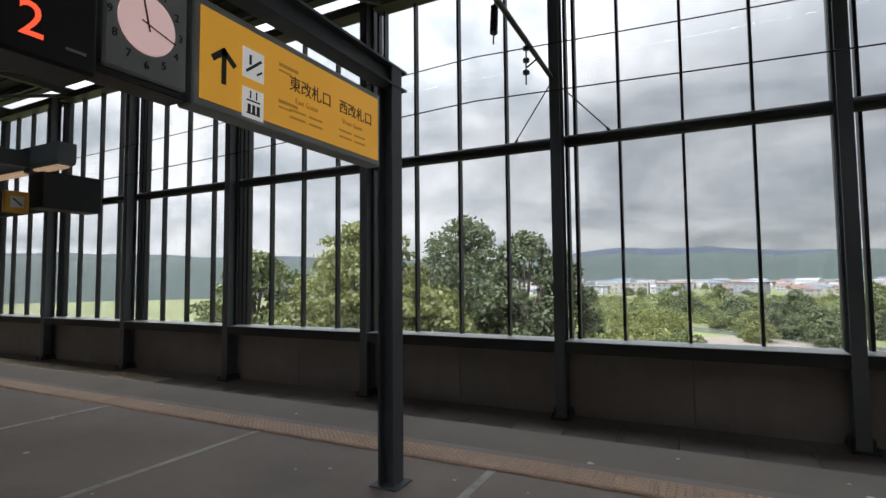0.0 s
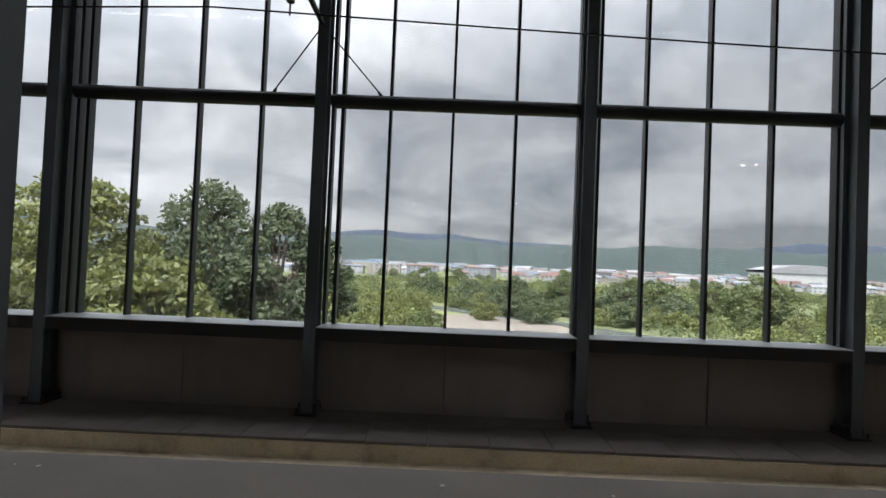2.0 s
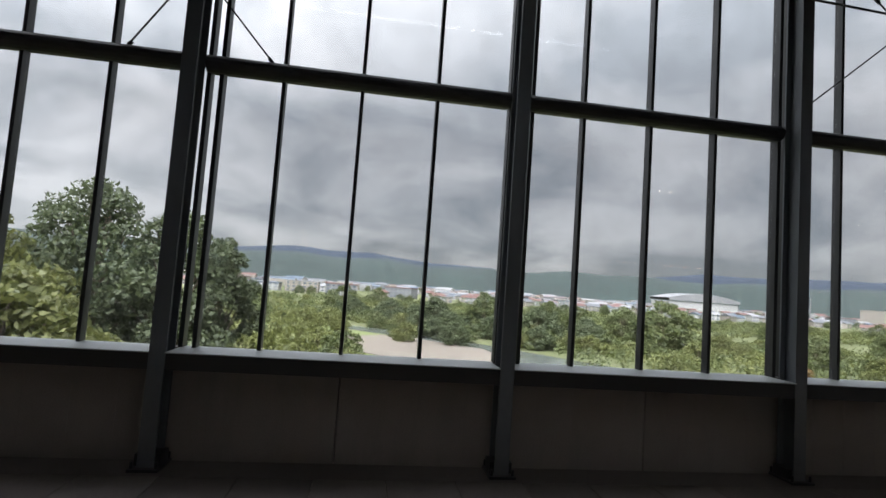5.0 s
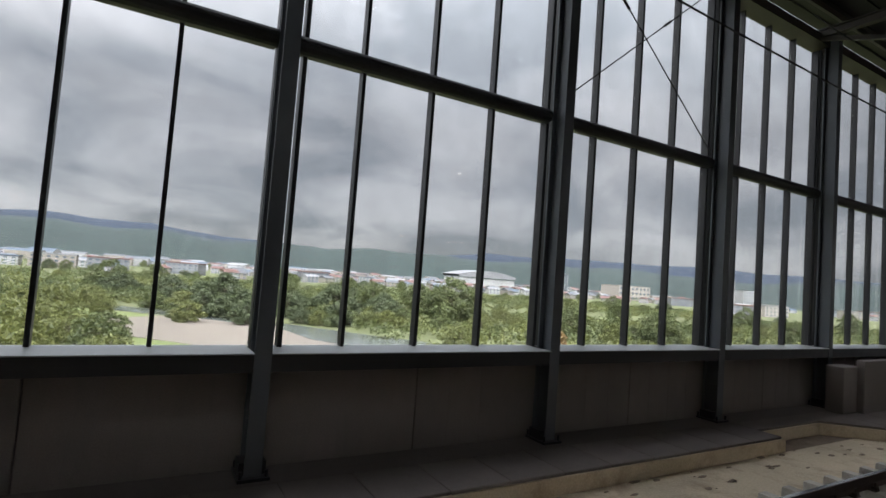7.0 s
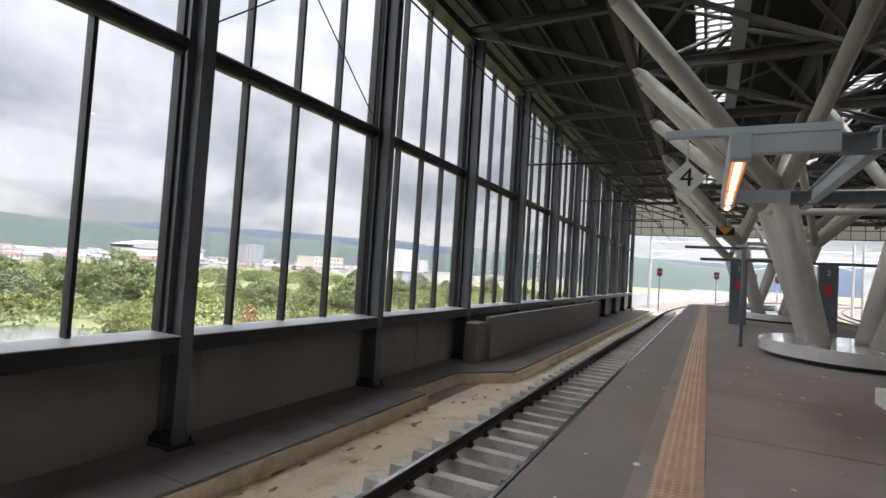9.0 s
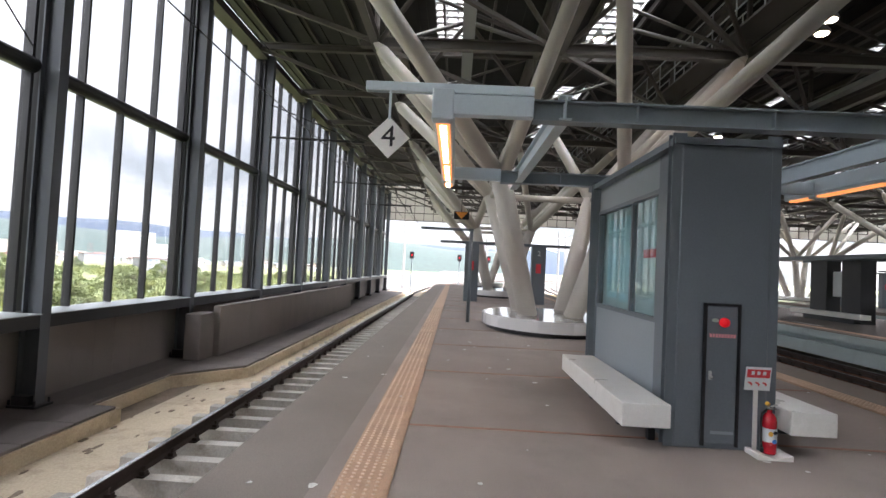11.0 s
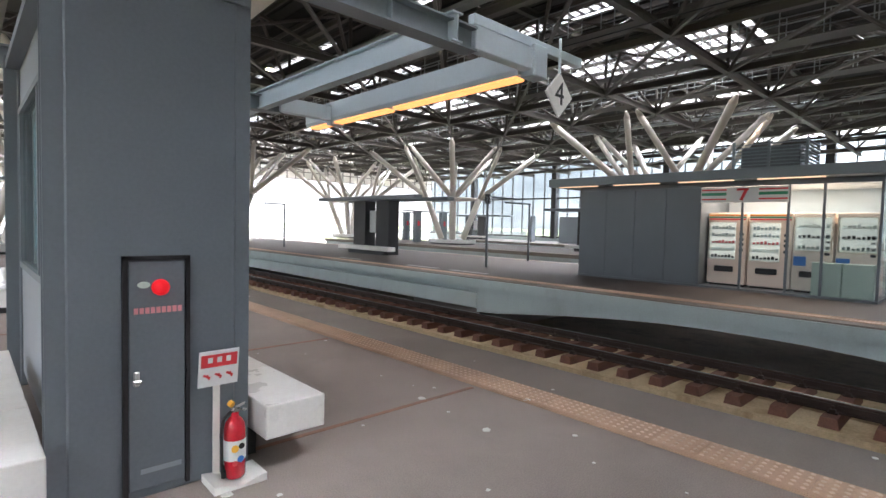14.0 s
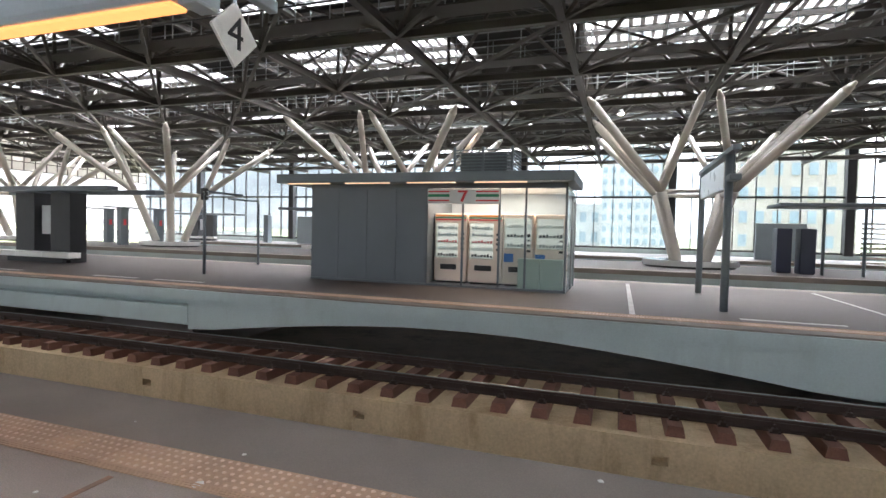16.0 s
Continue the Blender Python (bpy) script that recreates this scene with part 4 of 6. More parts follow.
def bench(dx, y0, y1, legs_y):
    t = thing("bench", (8.2 + dx, y0, 0), "glossy white slab bench fixed beside the information pillar", "bench", "benches")
    for k in range(3):
        bm = bmesh.new()
        a = 8.2 + dx + 0.8 * k
        rbox(bm, a + 0.002, a + 0.798, y0, y1, 0.19, 0.385, 0.008, 2)
        part("seat", bm, WHITE, t)
    for k in (0.3, 1.2, 2.1):
        bm = bmesh.new()
        box(bm, 8.2 + dx + k, 8.26 + dx + k, min(y0 + 0.06, legs_y), max(y1 - 0.06, legs_y), 0.12, 0.19)
        box(bm, 8.2 + dx + k, 8.26 + dx + k, legs_y - 0.03, legs_y + 0.03, 0, 0.19)
        part("bracket", bm, BLACK, t)
    return t


bench(0, 1.62, 2.02, 1.66)
bench(0, 0.27, 0.64, 0.6)


def canopy_frame(x0, x1, yc, name="overhead_frame", lit=WARM, case_mat=LAMPBLUE):
    """The overhead frame on an information pillar: cross beams, lamp boxes, arms with numbered boards."""
    t = thing(name, (x0, yc, 2.66), "blue-grey steel overhead frame with long warm lamps", "lamp frame", "overhead lamp frames")
    for x in (x0, x1):
        bm = bmesh.new()
        ibeam(bm, (x, yc - 1.95, 2.75), (x, yc + 1.75, 2.75), 0.14, 0.17, 0.014)
        for d in (-1.2, -0.2, 0.9):
            box(bm, x - 0.06, x + 0.06, yc + d - 0.006, yc + d + 0.006, 2.68, 2.82)
        part("cross_beam", bm, BEAMGREY, t)
        for s, ya, yb in ((1, yc + 1.75, yc + 2.5), (-1, yc - 2.7, yc - 1.95)):
            bm = bmesh.new()
            rbox(bm, x - 0.05, x + 0.05, ya, yb, 2.69, 2.86, 0.006, 1)
            part("beam_end", bm, case_mat, t, "pale grey box end")
            bm = bmesh.new()
            yo = yb if s > 0 else ya
            rbox(bm, x - 0.07, x + 0.07, yo - 0.09, yo + 0.09, 2.64, 2.9, 0.01, 1)
            part("lamp_bracket", bm, case_mat, t)
            if x == x0:
                bm = bmesh.new()
                rbox(bm, x - 0.035, x + 0.035, yo - 0.75 if s > 0 else yo - 0.65, yo + 0.65 if s > 0 else yo + 0.75, 2.87, 2.95, 0.006, 1)
                part("arm", bm, case_mat, t)
    for ya in (yc - 1.72, yc + 1.5):
        bm = bmesh.new()
        ibeam(bm, (x0 - 0.1, ya, 2.77), (x1 + 0.6, ya, 2.77), 0.1, 0.2, 0.012)
        part("long_beam", bm, case_mat, t, "pale blue long beam")
    for yb in (yc + 2.5, yc - 2.7):
        case = bmesh.new()
        sweep(case, (x0 + 0.1, yb, 2.72), (x1 + 0.6, yb, 2.72), [(-0.075, -0.04), (0.075, -0.04), (0.09, 0.0), (0.09, 0.19), (-0.09, 0.19), (-0.09, 0.0)])
        cs = part("lamp_case", case, case_mat, t, "pale blue lamp case")
        L = x1 + 0.6 - x0 - 0.1
        for k in range(2):
            bm = bmesh.new()
            a = x0 + 0.14 + k * L / 2
            rbox(bm, a, a + L / 2 - 0.1, yb - 0.06, yb + 0.06, 2.655, 2.681, 0.008, 1)
            part("lamp_tube", bm, lit, cs, "glowing warm lamp panel")
            if lit == WARM and yb > yc:
                bm = bmesh.new()
                box(bm, a + 0.04, a + L / 2 - 0.14, yb - 0.028, yb + 0.028, 2.65, 2.654)
                part("lamp_core", bm, CORE, cs, "bright lamp core")
    return t


canopy_frame(8.12, 11.2, 1.12)


def number_board(x, y, z, text, size=0.24, rot=0.0):
    """A white diamond board with a number on both sides, hung from a rod."""
    t = thing("number_board", (x, y, z), "white diamond platform board with a black figure 4", "sign", "hanging number boards")
    bm = bmesh.new()
    d = size * 0.72
    v = [(0, -d), (d, 0), (0, d), (-d, 0)]
    a = [bm.verts.new((-0.008, p, q)) for p, q in v]
    b = [bm.verts.new((0.008, p, q)) for p, q in v]
    for i in range(4):
        bm.faces.new((a[i], a[(i + 1) % 4], b[(i + 1) % 4], b[i]))
    bm.faces.new(a[::-1])
    bm.faces.new(b)
    bmesh.ops.transform(bm, matrix=pose(x, y, z), verts=bm.verts)
    brd = part("board", bm, WHITE, t)
    bm = bmesh.new()
    tube(bm, (x, y, z + d - 0.02), (x, y, z + d + 0.26), 0.011, 8)
    part("rod", bm, LAMPBLUE, t)
    place_text("figure", text, 0.25, pose(x - 0.009, y, z, 90, 0, -90), BLACK, brd)
    place_text("figure", text, 0.25, pose(x + 0.009, y, z, 90, 0, 90), BLACK, brd)
    return t


number_board(8.1, 4.06, 2.48, "4")
number_board(7.85, -1.55, 2.46, "4")

# ---------------------------------------------------------------- fire extinguisher on its stand
t = thing("fire_extinguisher", (8.24, 0.8, 0), "red fire extinguisher standing on a white curved base", "fire extinguisher")
bm = bmesh.new()
revolve(bm, [(0.05, 0.03), (0.056, 0.045), (0.056, 0.29), (0.05, 0.325), (0.034, 0.35), (0.02, 0.362), (0.02, 0.385)], 22, (8.24, 0.8, 0))
part("cylinder", bm, RED, t, smooth=True)
bm = bmesh.new()
revolve(bm, [(0.0575, 0.13), (0.0575, 0.24)], 22, (8.24, 0.8, 0))
lb = part("label_wrap", bm, PAPER, t, "printed label")
for (y, z, r, m) in ((0.82, 0.2, 0.02, YELLOW), (0.79, 0.14, 0.018, BLUEPRINT), (0.82, 0.12, 0.014, REDPRINT), (0.785, 0.21, 0.016, BLACK)):
    bm = bmesh.new()
    revolve(bm, [(r, 0), (r, 0.004)], 14)
    bmesh.ops.transform(bm, matrix=pose(8.185, y, z, 0, -90, 0), verts=bm.verts)
    part("print_spot", bm, m, lb)
bm = bmesh.new()
box(bm, 8.225, 8.255, 0.785, 0.815, 0.385, 0.41)
bar(bm, (8.24, 0.8, 0.405), (8.19, 0.77, 0.44), 0.018, 0.012)
bar(bm, (8.24, 0.8, 0.4), (8.18, 0.765, 0.405), 0.018, 0.01)
part("handle", bm, CHROME, t)
bm = bmesh.new()
tube(bm, (8.22, 0.82, 0.43), (8.24, 0.83, 0.44), 0.017, 12)
part("safety_pin", bm, YELLOW, t, "yellow safety pin")
bm = bmesh.new()
pts = [(8.24, 0.82, 0.39), (8.23, 0.865, 0.36), (8.22, 0.88, 0.28), (8.22, 0.875, 0.12), (8.23, 0.865, 0.08)]
for a, b in zip(pts, pts[1:]):
    tube(bm, a, b, 0.009, 8)
tube(bm, pts[-1], (8.23, 0.86, 0.04), 0.014, 8)
part("hose", bm, RUBBER, t, smooth=True)
bm = bmesh.new()
n = 14
rows = []
for i in range(n + 1):
    a = i / n
    y, z = 0.66 + 0.28 * a, 0.012 + 0.03 * abs(math.cos(math.pi * a)) ** 1.5
    rows.append([bm.verts.new(c) for c in ((8.14, y, 0), (8.34, y, 0), (8.34, y, z), (8.14, y, z))])
for p, q in zip(rows, rows[1:]):
    for k in range(4):
        bm.faces.new((p[k], p[(k + 1) % 4], q[(k + 1) % 4], q[k]))
bm.faces.new(rows[0])
bm.faces.new(rows[-1][::-1])
part("stand_base", bm, WHITE, t, "white curved stand")
bm = bmesh.new()
box(bm, 8.325, 8.335, 0.85, 0.885, 0.02, 0.55)
part("stand_post", bm, WHITE, t)
sign = thing("extinguisher_sign", (8.31, 0.86, 0.52), "white and red fire extinguisher notice on the stand post", "sign")
S = pose(8.315, 0.86, 0.62, 0, -8, 0)
for nm, (y0, y1, z0, z1, e), m in (("plate", (-0.105, 0.105, -0.1, 0.1, 0.0), PAPER), ("red_band", (-0.095, 0.095, 0.01, 0.08, 0.0025), REDPRINT)):
    bm = bmesh.new()
    box(bm, -0.004 - e, 0.004, y0, y1, z0, z1)
    bmesh.ops.transform(bm, matrix=S, verts=bm.verts)
    part(nm, bm, m, sign)
bm = bmesh.new()
for k in range(3):
    box(bm, -0.0085, -0.006, -0.06 + 0.048 * k, -0.035 + 0.048 * k, 0.035, 0.065)
bmesh.ops.transform(bm, matrix=S, verts=bm.verts)
part("lettering", bm, PAPER, sign)
bm = bmesh.new()
for k in range(3):
    bar(bm, (-0.006, -0.075 + 0.06 * k, -0.05), (-0.006, -0.04 + 0.06 * k, -0.03), 0.003, 0.012)
    bar(bm, (-0.006, -0.07 + 0.06 * k, -0.06), (-0.006, -0.06 + 0.06 * k, -0.03), 0.003, 0.008)
bmesh.ops.transform(bm, matrix=S, verts=bm.verts)
part("pictogram", bm, REDPRINT, sign)

# ---------------------------------------------------------------- gate sign, clock and board on their frame
gx = -1.85
frame_w = thing("sign_gantry", (gx, 3.26, 0), "dark steel post and beam carrying the signs", "gantry")
bm = bmesh.new()
ibeam(bm, (gx, 3.26, 0), (gx, 3.26, 3.05), 0.14, 0.14, 0.02)
rbox(bm, gx - 0.12, gx + 0.12, 3.14, 3.38, 0, 0.012, 0.003, 1)
part("post", bm, STEEL, frame_w)
bm = bmesh.new()
ibeam(bm, (gx, -2.2, 2.98), (gx, 3.4, 2.98), 0.15, 0.16, 0.018)
part("beam", bm, STEEL, frame_w)
bm = bmesh.new()
ibeam(bm, (gx, -1.0, 0), (gx, -1.0, 2.9), 0.14, 0.14, 0.02)
part("post", bm, STEEL, frame_w)

GANTRY = [frame_w]
t = thing("gate_sign", (gx + 0.03, 2.35, 2.3), "yellow station gate sign with a black arrow and lettering", "sign")
GANTRY.append(t)
bm = bmesh.new()
rbox(bm, gx - 0.04, gx + 0.075, 1.49, 3.02, 2.25, 2.76, 0.008, 1)
part("frame", bm, SIGNGREY, t)
bm = bmesh.new()
box(bm, gx + 0.07, gx + 0.08, 1.525, 2.985, 2.29, 2.72)
face = part("face", bm, LITYELLOW, t, "plain yellow sign face")
FX = gx + 0.081
SHIFT = pose(0, -0.1, -0.055)
PLATES = pose(0, -0.190, -0.127)
bm = bmesh.new()
bar(bm, (FX, 1.757, 2.446), (FX, 1.757, 2.6), 0.028, 0.003, up=(1, 0, 0))
bar(bm, (FX, 1.69, 2.55), (FX, 1.765, 2.612), 0.03, 0.003, up=(1, 0, 0))
bar(bm, (FX, 1.824, 2.55), (FX, 1.749, 2.612), 0.03, 0.003, up=(1, 0, 0))
bmesh.ops.transform(bm, matrix=SHIFT, verts=bm.verts)
part("arrow", bm, BLACK, face)
for z in (2.6, 2.4):
    bm = bmesh.new()
    rbox(bm, FX - 0.002, FX + 0.003, 1.96, 2.1, z, z + 0.15, 0.001, 1)
    bmesh.ops.transform(bm, matrix=PLATES, verts=bm.verts)
    pb = part("pictogram_plate", bm, LITWHITE, face)
    bm = bmesh.new()
    if z > 2.5:
        bar(bm, (FX + 0.004, 1.98, z + 0.03), (FX + 0.004, 2.08, z + 0.11), 0.014, 0.003, up=(1, 0, 0))
        bar(bm, (FX + 0.004, 2.05, z + 0.03), (FX + 0.004, 2.085, z + 0.055), 0.01, 0.003, up=(1, 0, 0))
        box(bm, FX + 0.003, FX + 0.005, 2.0, 2.015, z + 0.07, z + 0.12)
    else:
        box(bm, FX + 0.003, FX + 0.005, 1.985, 2.075, z + 0.02, z + 0.028)
        box(bm, FX + 0.003, FX + 0.005, 1.985, 2.075, z + 0.085, z + 0.093)
        for k in range(3):
            box(bm, FX + 0.003, FX + 0.005, 1.992 + 0.03 * k, 2.012 + 0.03 * k, z + 0.028, z + 0.07)
        bar(bm, (FX + 0.004, 2.01, z + 0.1), (FX + 0.004, 2.01, z + 0.14), 0.008, 0.003, up=(1, 0, 0))
        bar(bm, (FX + 0.004, 2.05, z + 0.1), (FX + 0.004, 2.05, z + 0.14), 0.008, 0.003, up=(1, 0, 0))
    bmesh.ops.transform(bm, matrix=PLATES, verts=bm.verts)
    part("pictogram", bm, BLACK, pb)
for y, words, sub in ((2.385, "\u6771\u6539\u672d\u53e3", "East Gates"), (2.827, "\u897f\u6539\u672d\u53e3", "West Gates")):
    place_text("lettering", words, 0.092, SHIFT @ pose(FX, y, 2.599, 90, 0, 90), BLACK, face)
    place_text("lettering", sub, 0.045, SHIFT @ pose(FX, y - 0.04, 2.514, 90, 0, 90), FAINT, face)
    bm = bmesh.new()
    for k in range(2):
        box(bm, FX - 0.001, FX + 0.001, y - 0.18, y - 0.05, 2.449 - 0.04 * k, 2.461 - 0.04 * k)
        box(bm, FX - 0.001, FX + 0.001, y - 0.02, y + 0.1, 2.449 - 0.04 * k, 2.461 - 0.04 * k)
    bmesh.ops.transform(bm, matrix=SHIFT, verts=bm.verts)
    part("small_lettering", bm, FAINT, face)
bm = bmesh.new()
for z in (2.67, 2.47):
    box(bm, FX - 0.001, FX + 0.001, 2.12, 2.27, z, z + 0.018)
    box(bm, FX - 0.001, FX + 0.001, 2.12, 2.22, z - 0.028, z - 0.018)
bmesh.ops.transform(bm, matrix=SHIFT, verts=bm.verts)
part("small_lettering", bm, FAINT, face)

t = thing("station_clock", (gx, 1.35, 2.3), "square grey station clock with a round pink face", "clock")
GANTRY.append(t)
bm = bmesh.new()
rbox(bm, gx - 0.12, gx + 0.07, 1.1, 1.465, 2.29, 2.8, 0.01, 1)
part("case", bm, SIGNGREY, t)
bm = bmesh.new()
rbox(bm, gx - 0.1, gx + 0.05, 1.08, 1.485, 2.26, 2.29, 0.005, 1)
part("base_tray", bm, BLACK, t)
CY, CZ = 1.275, 2.515
bm = bmesh.new()
revolve(bm, [(0.125, 0), (0.125, 0.006), (0.118, 0.008)], 40)
bmesh.ops.transform(bm, matrix=pose(gx + 0.07, CY, CZ, 0, 90, 0), verts=bm.verts)
dial = part("dial", bm, LITPINK, t, "lit pink round dial")
for k in range(1, 13):
    a = math.pi / 2 - 2 * math.pi * k / 12
    place_text("numeral", str(k), 0.048, pose(gx + 0.071, CY + 0.155 * math.cos(a), CZ + 0.17 * math.sin(a), 90, 0, 90), BLACK, dial)
for a, ln, w in ((math.radians(103), 0.11, 0.008), (math.radians(-17), 0.13, 0.006)):
    bm = bmesh.new()
    bar(bm, (gx + 0.08, CY - 0.03 * math.cos(a), CZ - 0.03 * math.sin(a)), (gx + 0.08, CY + ln * math.cos(a), CZ + ln * math.sin(a)), w, 0.002, up=(1, 0, 0))
    part("clock_arm", bm, BLACK, dial)
t = thing("departure_board", (gx, 0.5, 2.3), "black hanging departure board with a red figure", "display board")
GANTRY.append(t)
bm = bmesh.new()
rbox(bm, gx - 0.14, gx + 0.09, -0.35, 1.07, 2.22, 2.8, 0.012, 1)
part("case", bm, BLACK, t)
place_text("figure", "2", 0.17, pose(gx + 0.092, 0.85, 2.34, 90, 0, 90), LED, t)
bm = bmesh.new()
box(bm, gx + 0.0895, gx + 0.0915, 0.96, 1.03, 2.285, 2.295)
part("maker_mark", bm, SIGNGREY, t)

# the gantry as a whole stands a little east of its drawing lines and is a little taller
for t in GANTRY:
    p = t.location
    t.location = (p.x + 0.105, 1.05 * p.y - 0.2145, 1.083 * p.z)
    t.scale = (1, 1.05, 1.083)

# a second lamp frame farther west, with a small yellow sign; SLATE cases paint its silhouette's darkness
fw = canopy_frame(-9.0, -6.0, 0.6, lit=WARMDIM, case_mat=SLATE)
fw.location += Vector((0, -0.4, 0.14))
t = thing("escalator_sign", (-6.0, 3.0, 2.3), "small yellow hanging escalator sign", "sign")
bm = bmesh.new()
rbox(bm, -6.02, -5.96, 2.76, 2.98, 2.18, 2.41, 0.008, 1)
part("case", bm, YELLOW, t)
bm = bmesh.new()
box(bm, -5.96, -5.957, 2.81, 2.93, 2.235, 2.355)
pl = part("pictogram_plate", bm, PAPER, t)
bm = bmesh.new()
bar(bm, (-5.955, 2.83, 2.33), (-5.955, 2.91, 2.26), 0.015, 0.003, up=(1, 0, 0))
part("pictogram", bm, BLACK, pl)
t.location += Vector((0, -0.35, 0.15))
t = thing("hanging_display", (-6.0, 3.6, 2.5), "black hanging display box under the lamp frame", "display board")
bm = bmesh.new()
rbox(bm, -6.15, -5.85, 2.69, 3.32, 2.4, 2.81, 0.02, 2)
part("case", bm, BLACK, t)

# ---------------------------------------------------------------- slim lamp posts and far pillars of this platform
def arm_post(x, y, reach, z=2.45, label="slim dark steel post with a cantilever arm", sheet=None):
    t = thing("sign_post", (x, y, 0), label, "post", "slim sign posts")
    bm = bmesh.new()
    tube(bm, (x, y, 0), (x, y, z), 0.045, 12)
    part("pole", bm, SLATE, t, smooth=True)
    bm = bmesh.new()
    bar(bm, (x, y - 0.05, z), (x, y + reach, z), 0.06, 0.07)
    part("arm", bm, SLATE, t)
    if sheet:
        bm = bmesh.new()
        rbox(bm, x - 0.12, x + 0.12, y - 0.03, y + 0.03, z - 0.25, z + 0.1, 0.006, 1)
        p = part("plate", bm, BLACK, t)
        place_text("figure", sheet, 0.22, pose(x, y + 0.032, z - 0.08, 90, 0, 180), PAPER, p)
        place_text("figure", sheet, 0.22, pose(x - 0.122, y, z - 0.08, 90, 0, -90), PAPER, p)
    return t


arm_post(17.64, 3.06, 1.35)


def twin_pillars(x, y, figures=None):
    """Far information stand: two dark pillars under a long flat bar with lamps."""
    t = thing("pillar_stand", (x, y, 0), "two dark pillars under a long flat dark bar", "information pillar", "far pillar stands")
    for k, s in enumerate((-1.45, 1.45)):
        bm = bmesh.new()
        rbox(bm, x - 0.2, x + 0.2, y + s - 0.3, y + s + 0.3, 0, 2.5, 0.01, 1)
        p = part("pillar", bm, SLATE, t)
        bm = bmesh.new()
        rbox(bm, x - 0.206, x - 0.2, y + s - 0.1, y + s + 0.12, 1.35, 1.75, 0.002, 1)
        part("notice", bm, REDPRINT, p)
        if figures:
            place_text("figure", figures[k], 0.3, pose(x - 0.205, y + s, 2.2, 90, 0, -90), PAPER, p)
        bm = bmesh.new()
        rbox(bm, x - 0.25, x + 0.25, y + s - 1.6, y + s + 1.4, 2.5, 2.6, 0.01, 1)
        part("top_bar", bm, SLATE, t)
    return t


twin_pillars(26.5, 1.3, ("2", "1"))

t = thing("triangle_sign", (26.0, 3.3, 3.6), "black hanging sign with an orange triangle", "sign")
bm = bmesh.new()
rbox(bm, 25.97, 26.03, 2.97, 3.62, 3.5, 3.84, 0.01, 1)
part("plate", bm, BLACK, t)
bm = bmesh.new()
v = [bm.verts.new(c) for c in ((25.96, 3.02, 3.82), (25.96, 3.57, 3.82), (25.96, 3.295, 3.52))]
w = [bm.verts.new(c) for c in ((25.968, 3.02, 3.82), (25.968, 3.57, 3.82), (25.968, 3.295, 3.52))]
bm.faces.new(v)
bm.faces.new(w[::-1])
for k in range(3):
    bm.faces.new((v[k], v[(k + 1) % 3], w[(k + 1) % 3], w[k]))
part("triangle", bm, ORANGEPRINT, t, "orange triangle")
bm = bmesh.new()
tube(bm, (26.0, 3.295, 3.84), (26.0, 3.295, 7.1), 0.02, 6)
part("rod", bm, TRUSS, t)

# ---------------------------------------------------------------- platform 3: vending shop
KX0, KX1, KY, KD, KH = 7.07, 14.2, -12.0, 2.1, 2.55
shop = thing("vending_shop", (KX0, KY, 0), "slate grey vending shop cabin with a lit glass front", "shop cabin")
for k in range(4):
    bm = bmesh.new()
    a = 10.68 + (KX1 - 10.68) * k / 4
    rbox(bm, a + 0.004, a + (KX1 - 10.68) / 4 - 0.004, KY - 0.06, KY, 0.06, KH, 0.006, 1)
    part("wall_panel", bm, SLATE, shop)
bm = bmesh.new()
box(bm, KX0, KX1, KY - KD, KY - KD + 0.06, 0, KH)
part("back_wall", bm, LAMPBLUE, shop)
for a in (KX1 - 0.06, 10.66):
    bm = bmesh.new()
    box(bm, a, a + 0.05, KY - KD + 0.06, KY - 0.06, 0, KH)
    part("side_wall", bm, SLATE, shop)
bm = bmesh.new()
box(bm, KX0, KX1, KY - KD, KY + 0.02, 0, 0.055)
part("floor_slab", bm, SLATE, shop)
bm = bmesh.new()
box(bm, KX0 + 0.02, KX1 - 0.02, KY - KD + 0.02, KY - 0.02, KH, KH + 0.06)
part("ceiling_panel", bm, WHITE, shop)
bm = bmesh.new()
rbox(bm, KX0 - 0.18, 15.0, KY - KD - 0.3, KY + 0.55, 2.68, 2.92, 0.01, 1)
part("roof", bm, BEAMGREY, shop, "flat slate roof with a deep fascia")
for a in (8.0, 9.8, 11.6, 13.4):
    bm = bmesh.new()
    box(bm, a, a + 1.3, KY + 0.36, KY + 0.42, 2.655, 2.678)
    part("eave_lamp", bm, WARMDIM, shop, "warm strip lamp under the eave")
bm = bmesh.new()
box(bm, KX0, KX1, KY - 0.02, KY + 0.02, KH, 2.68)
part("eave_band", bm, SLATE, shop)
for a in (KX0, KX0 + 0.98, 8.72, 9.68, 10.66):
    bm = bmesh.new()
    box(bm, a, a + 0.05, KY - 0.05, KY, 0.055, KH)
    part("front_post", bm, SLATE, shop)
bm = bmesh.new()
for a, b in ((KX0 + 0.05, KX0 + 0.98), (KX0 + 1.03, 8.72)):
    box(bm, a, b, KY - 0.03, KY - 0.02, 0.06, KH)
g = part("front_glass", bm, SHOPGLASS, shop, "clear glass front")
g.visible_shadow = False
bm = bmesh.new()
box(bm, KX0, KX0 + 0.012, KY - KD + 0.06, KY - 0.05, 0.06, KH)
g = part("side_glass", bm, SHOPGLASS, shop, "clear glass side")
g.visible_shadow = False
bm = bmesh.new()
box(bm, KX0 - 0.03, KX0, KY - 1.2, KY - 1.1, 0, 2.4)
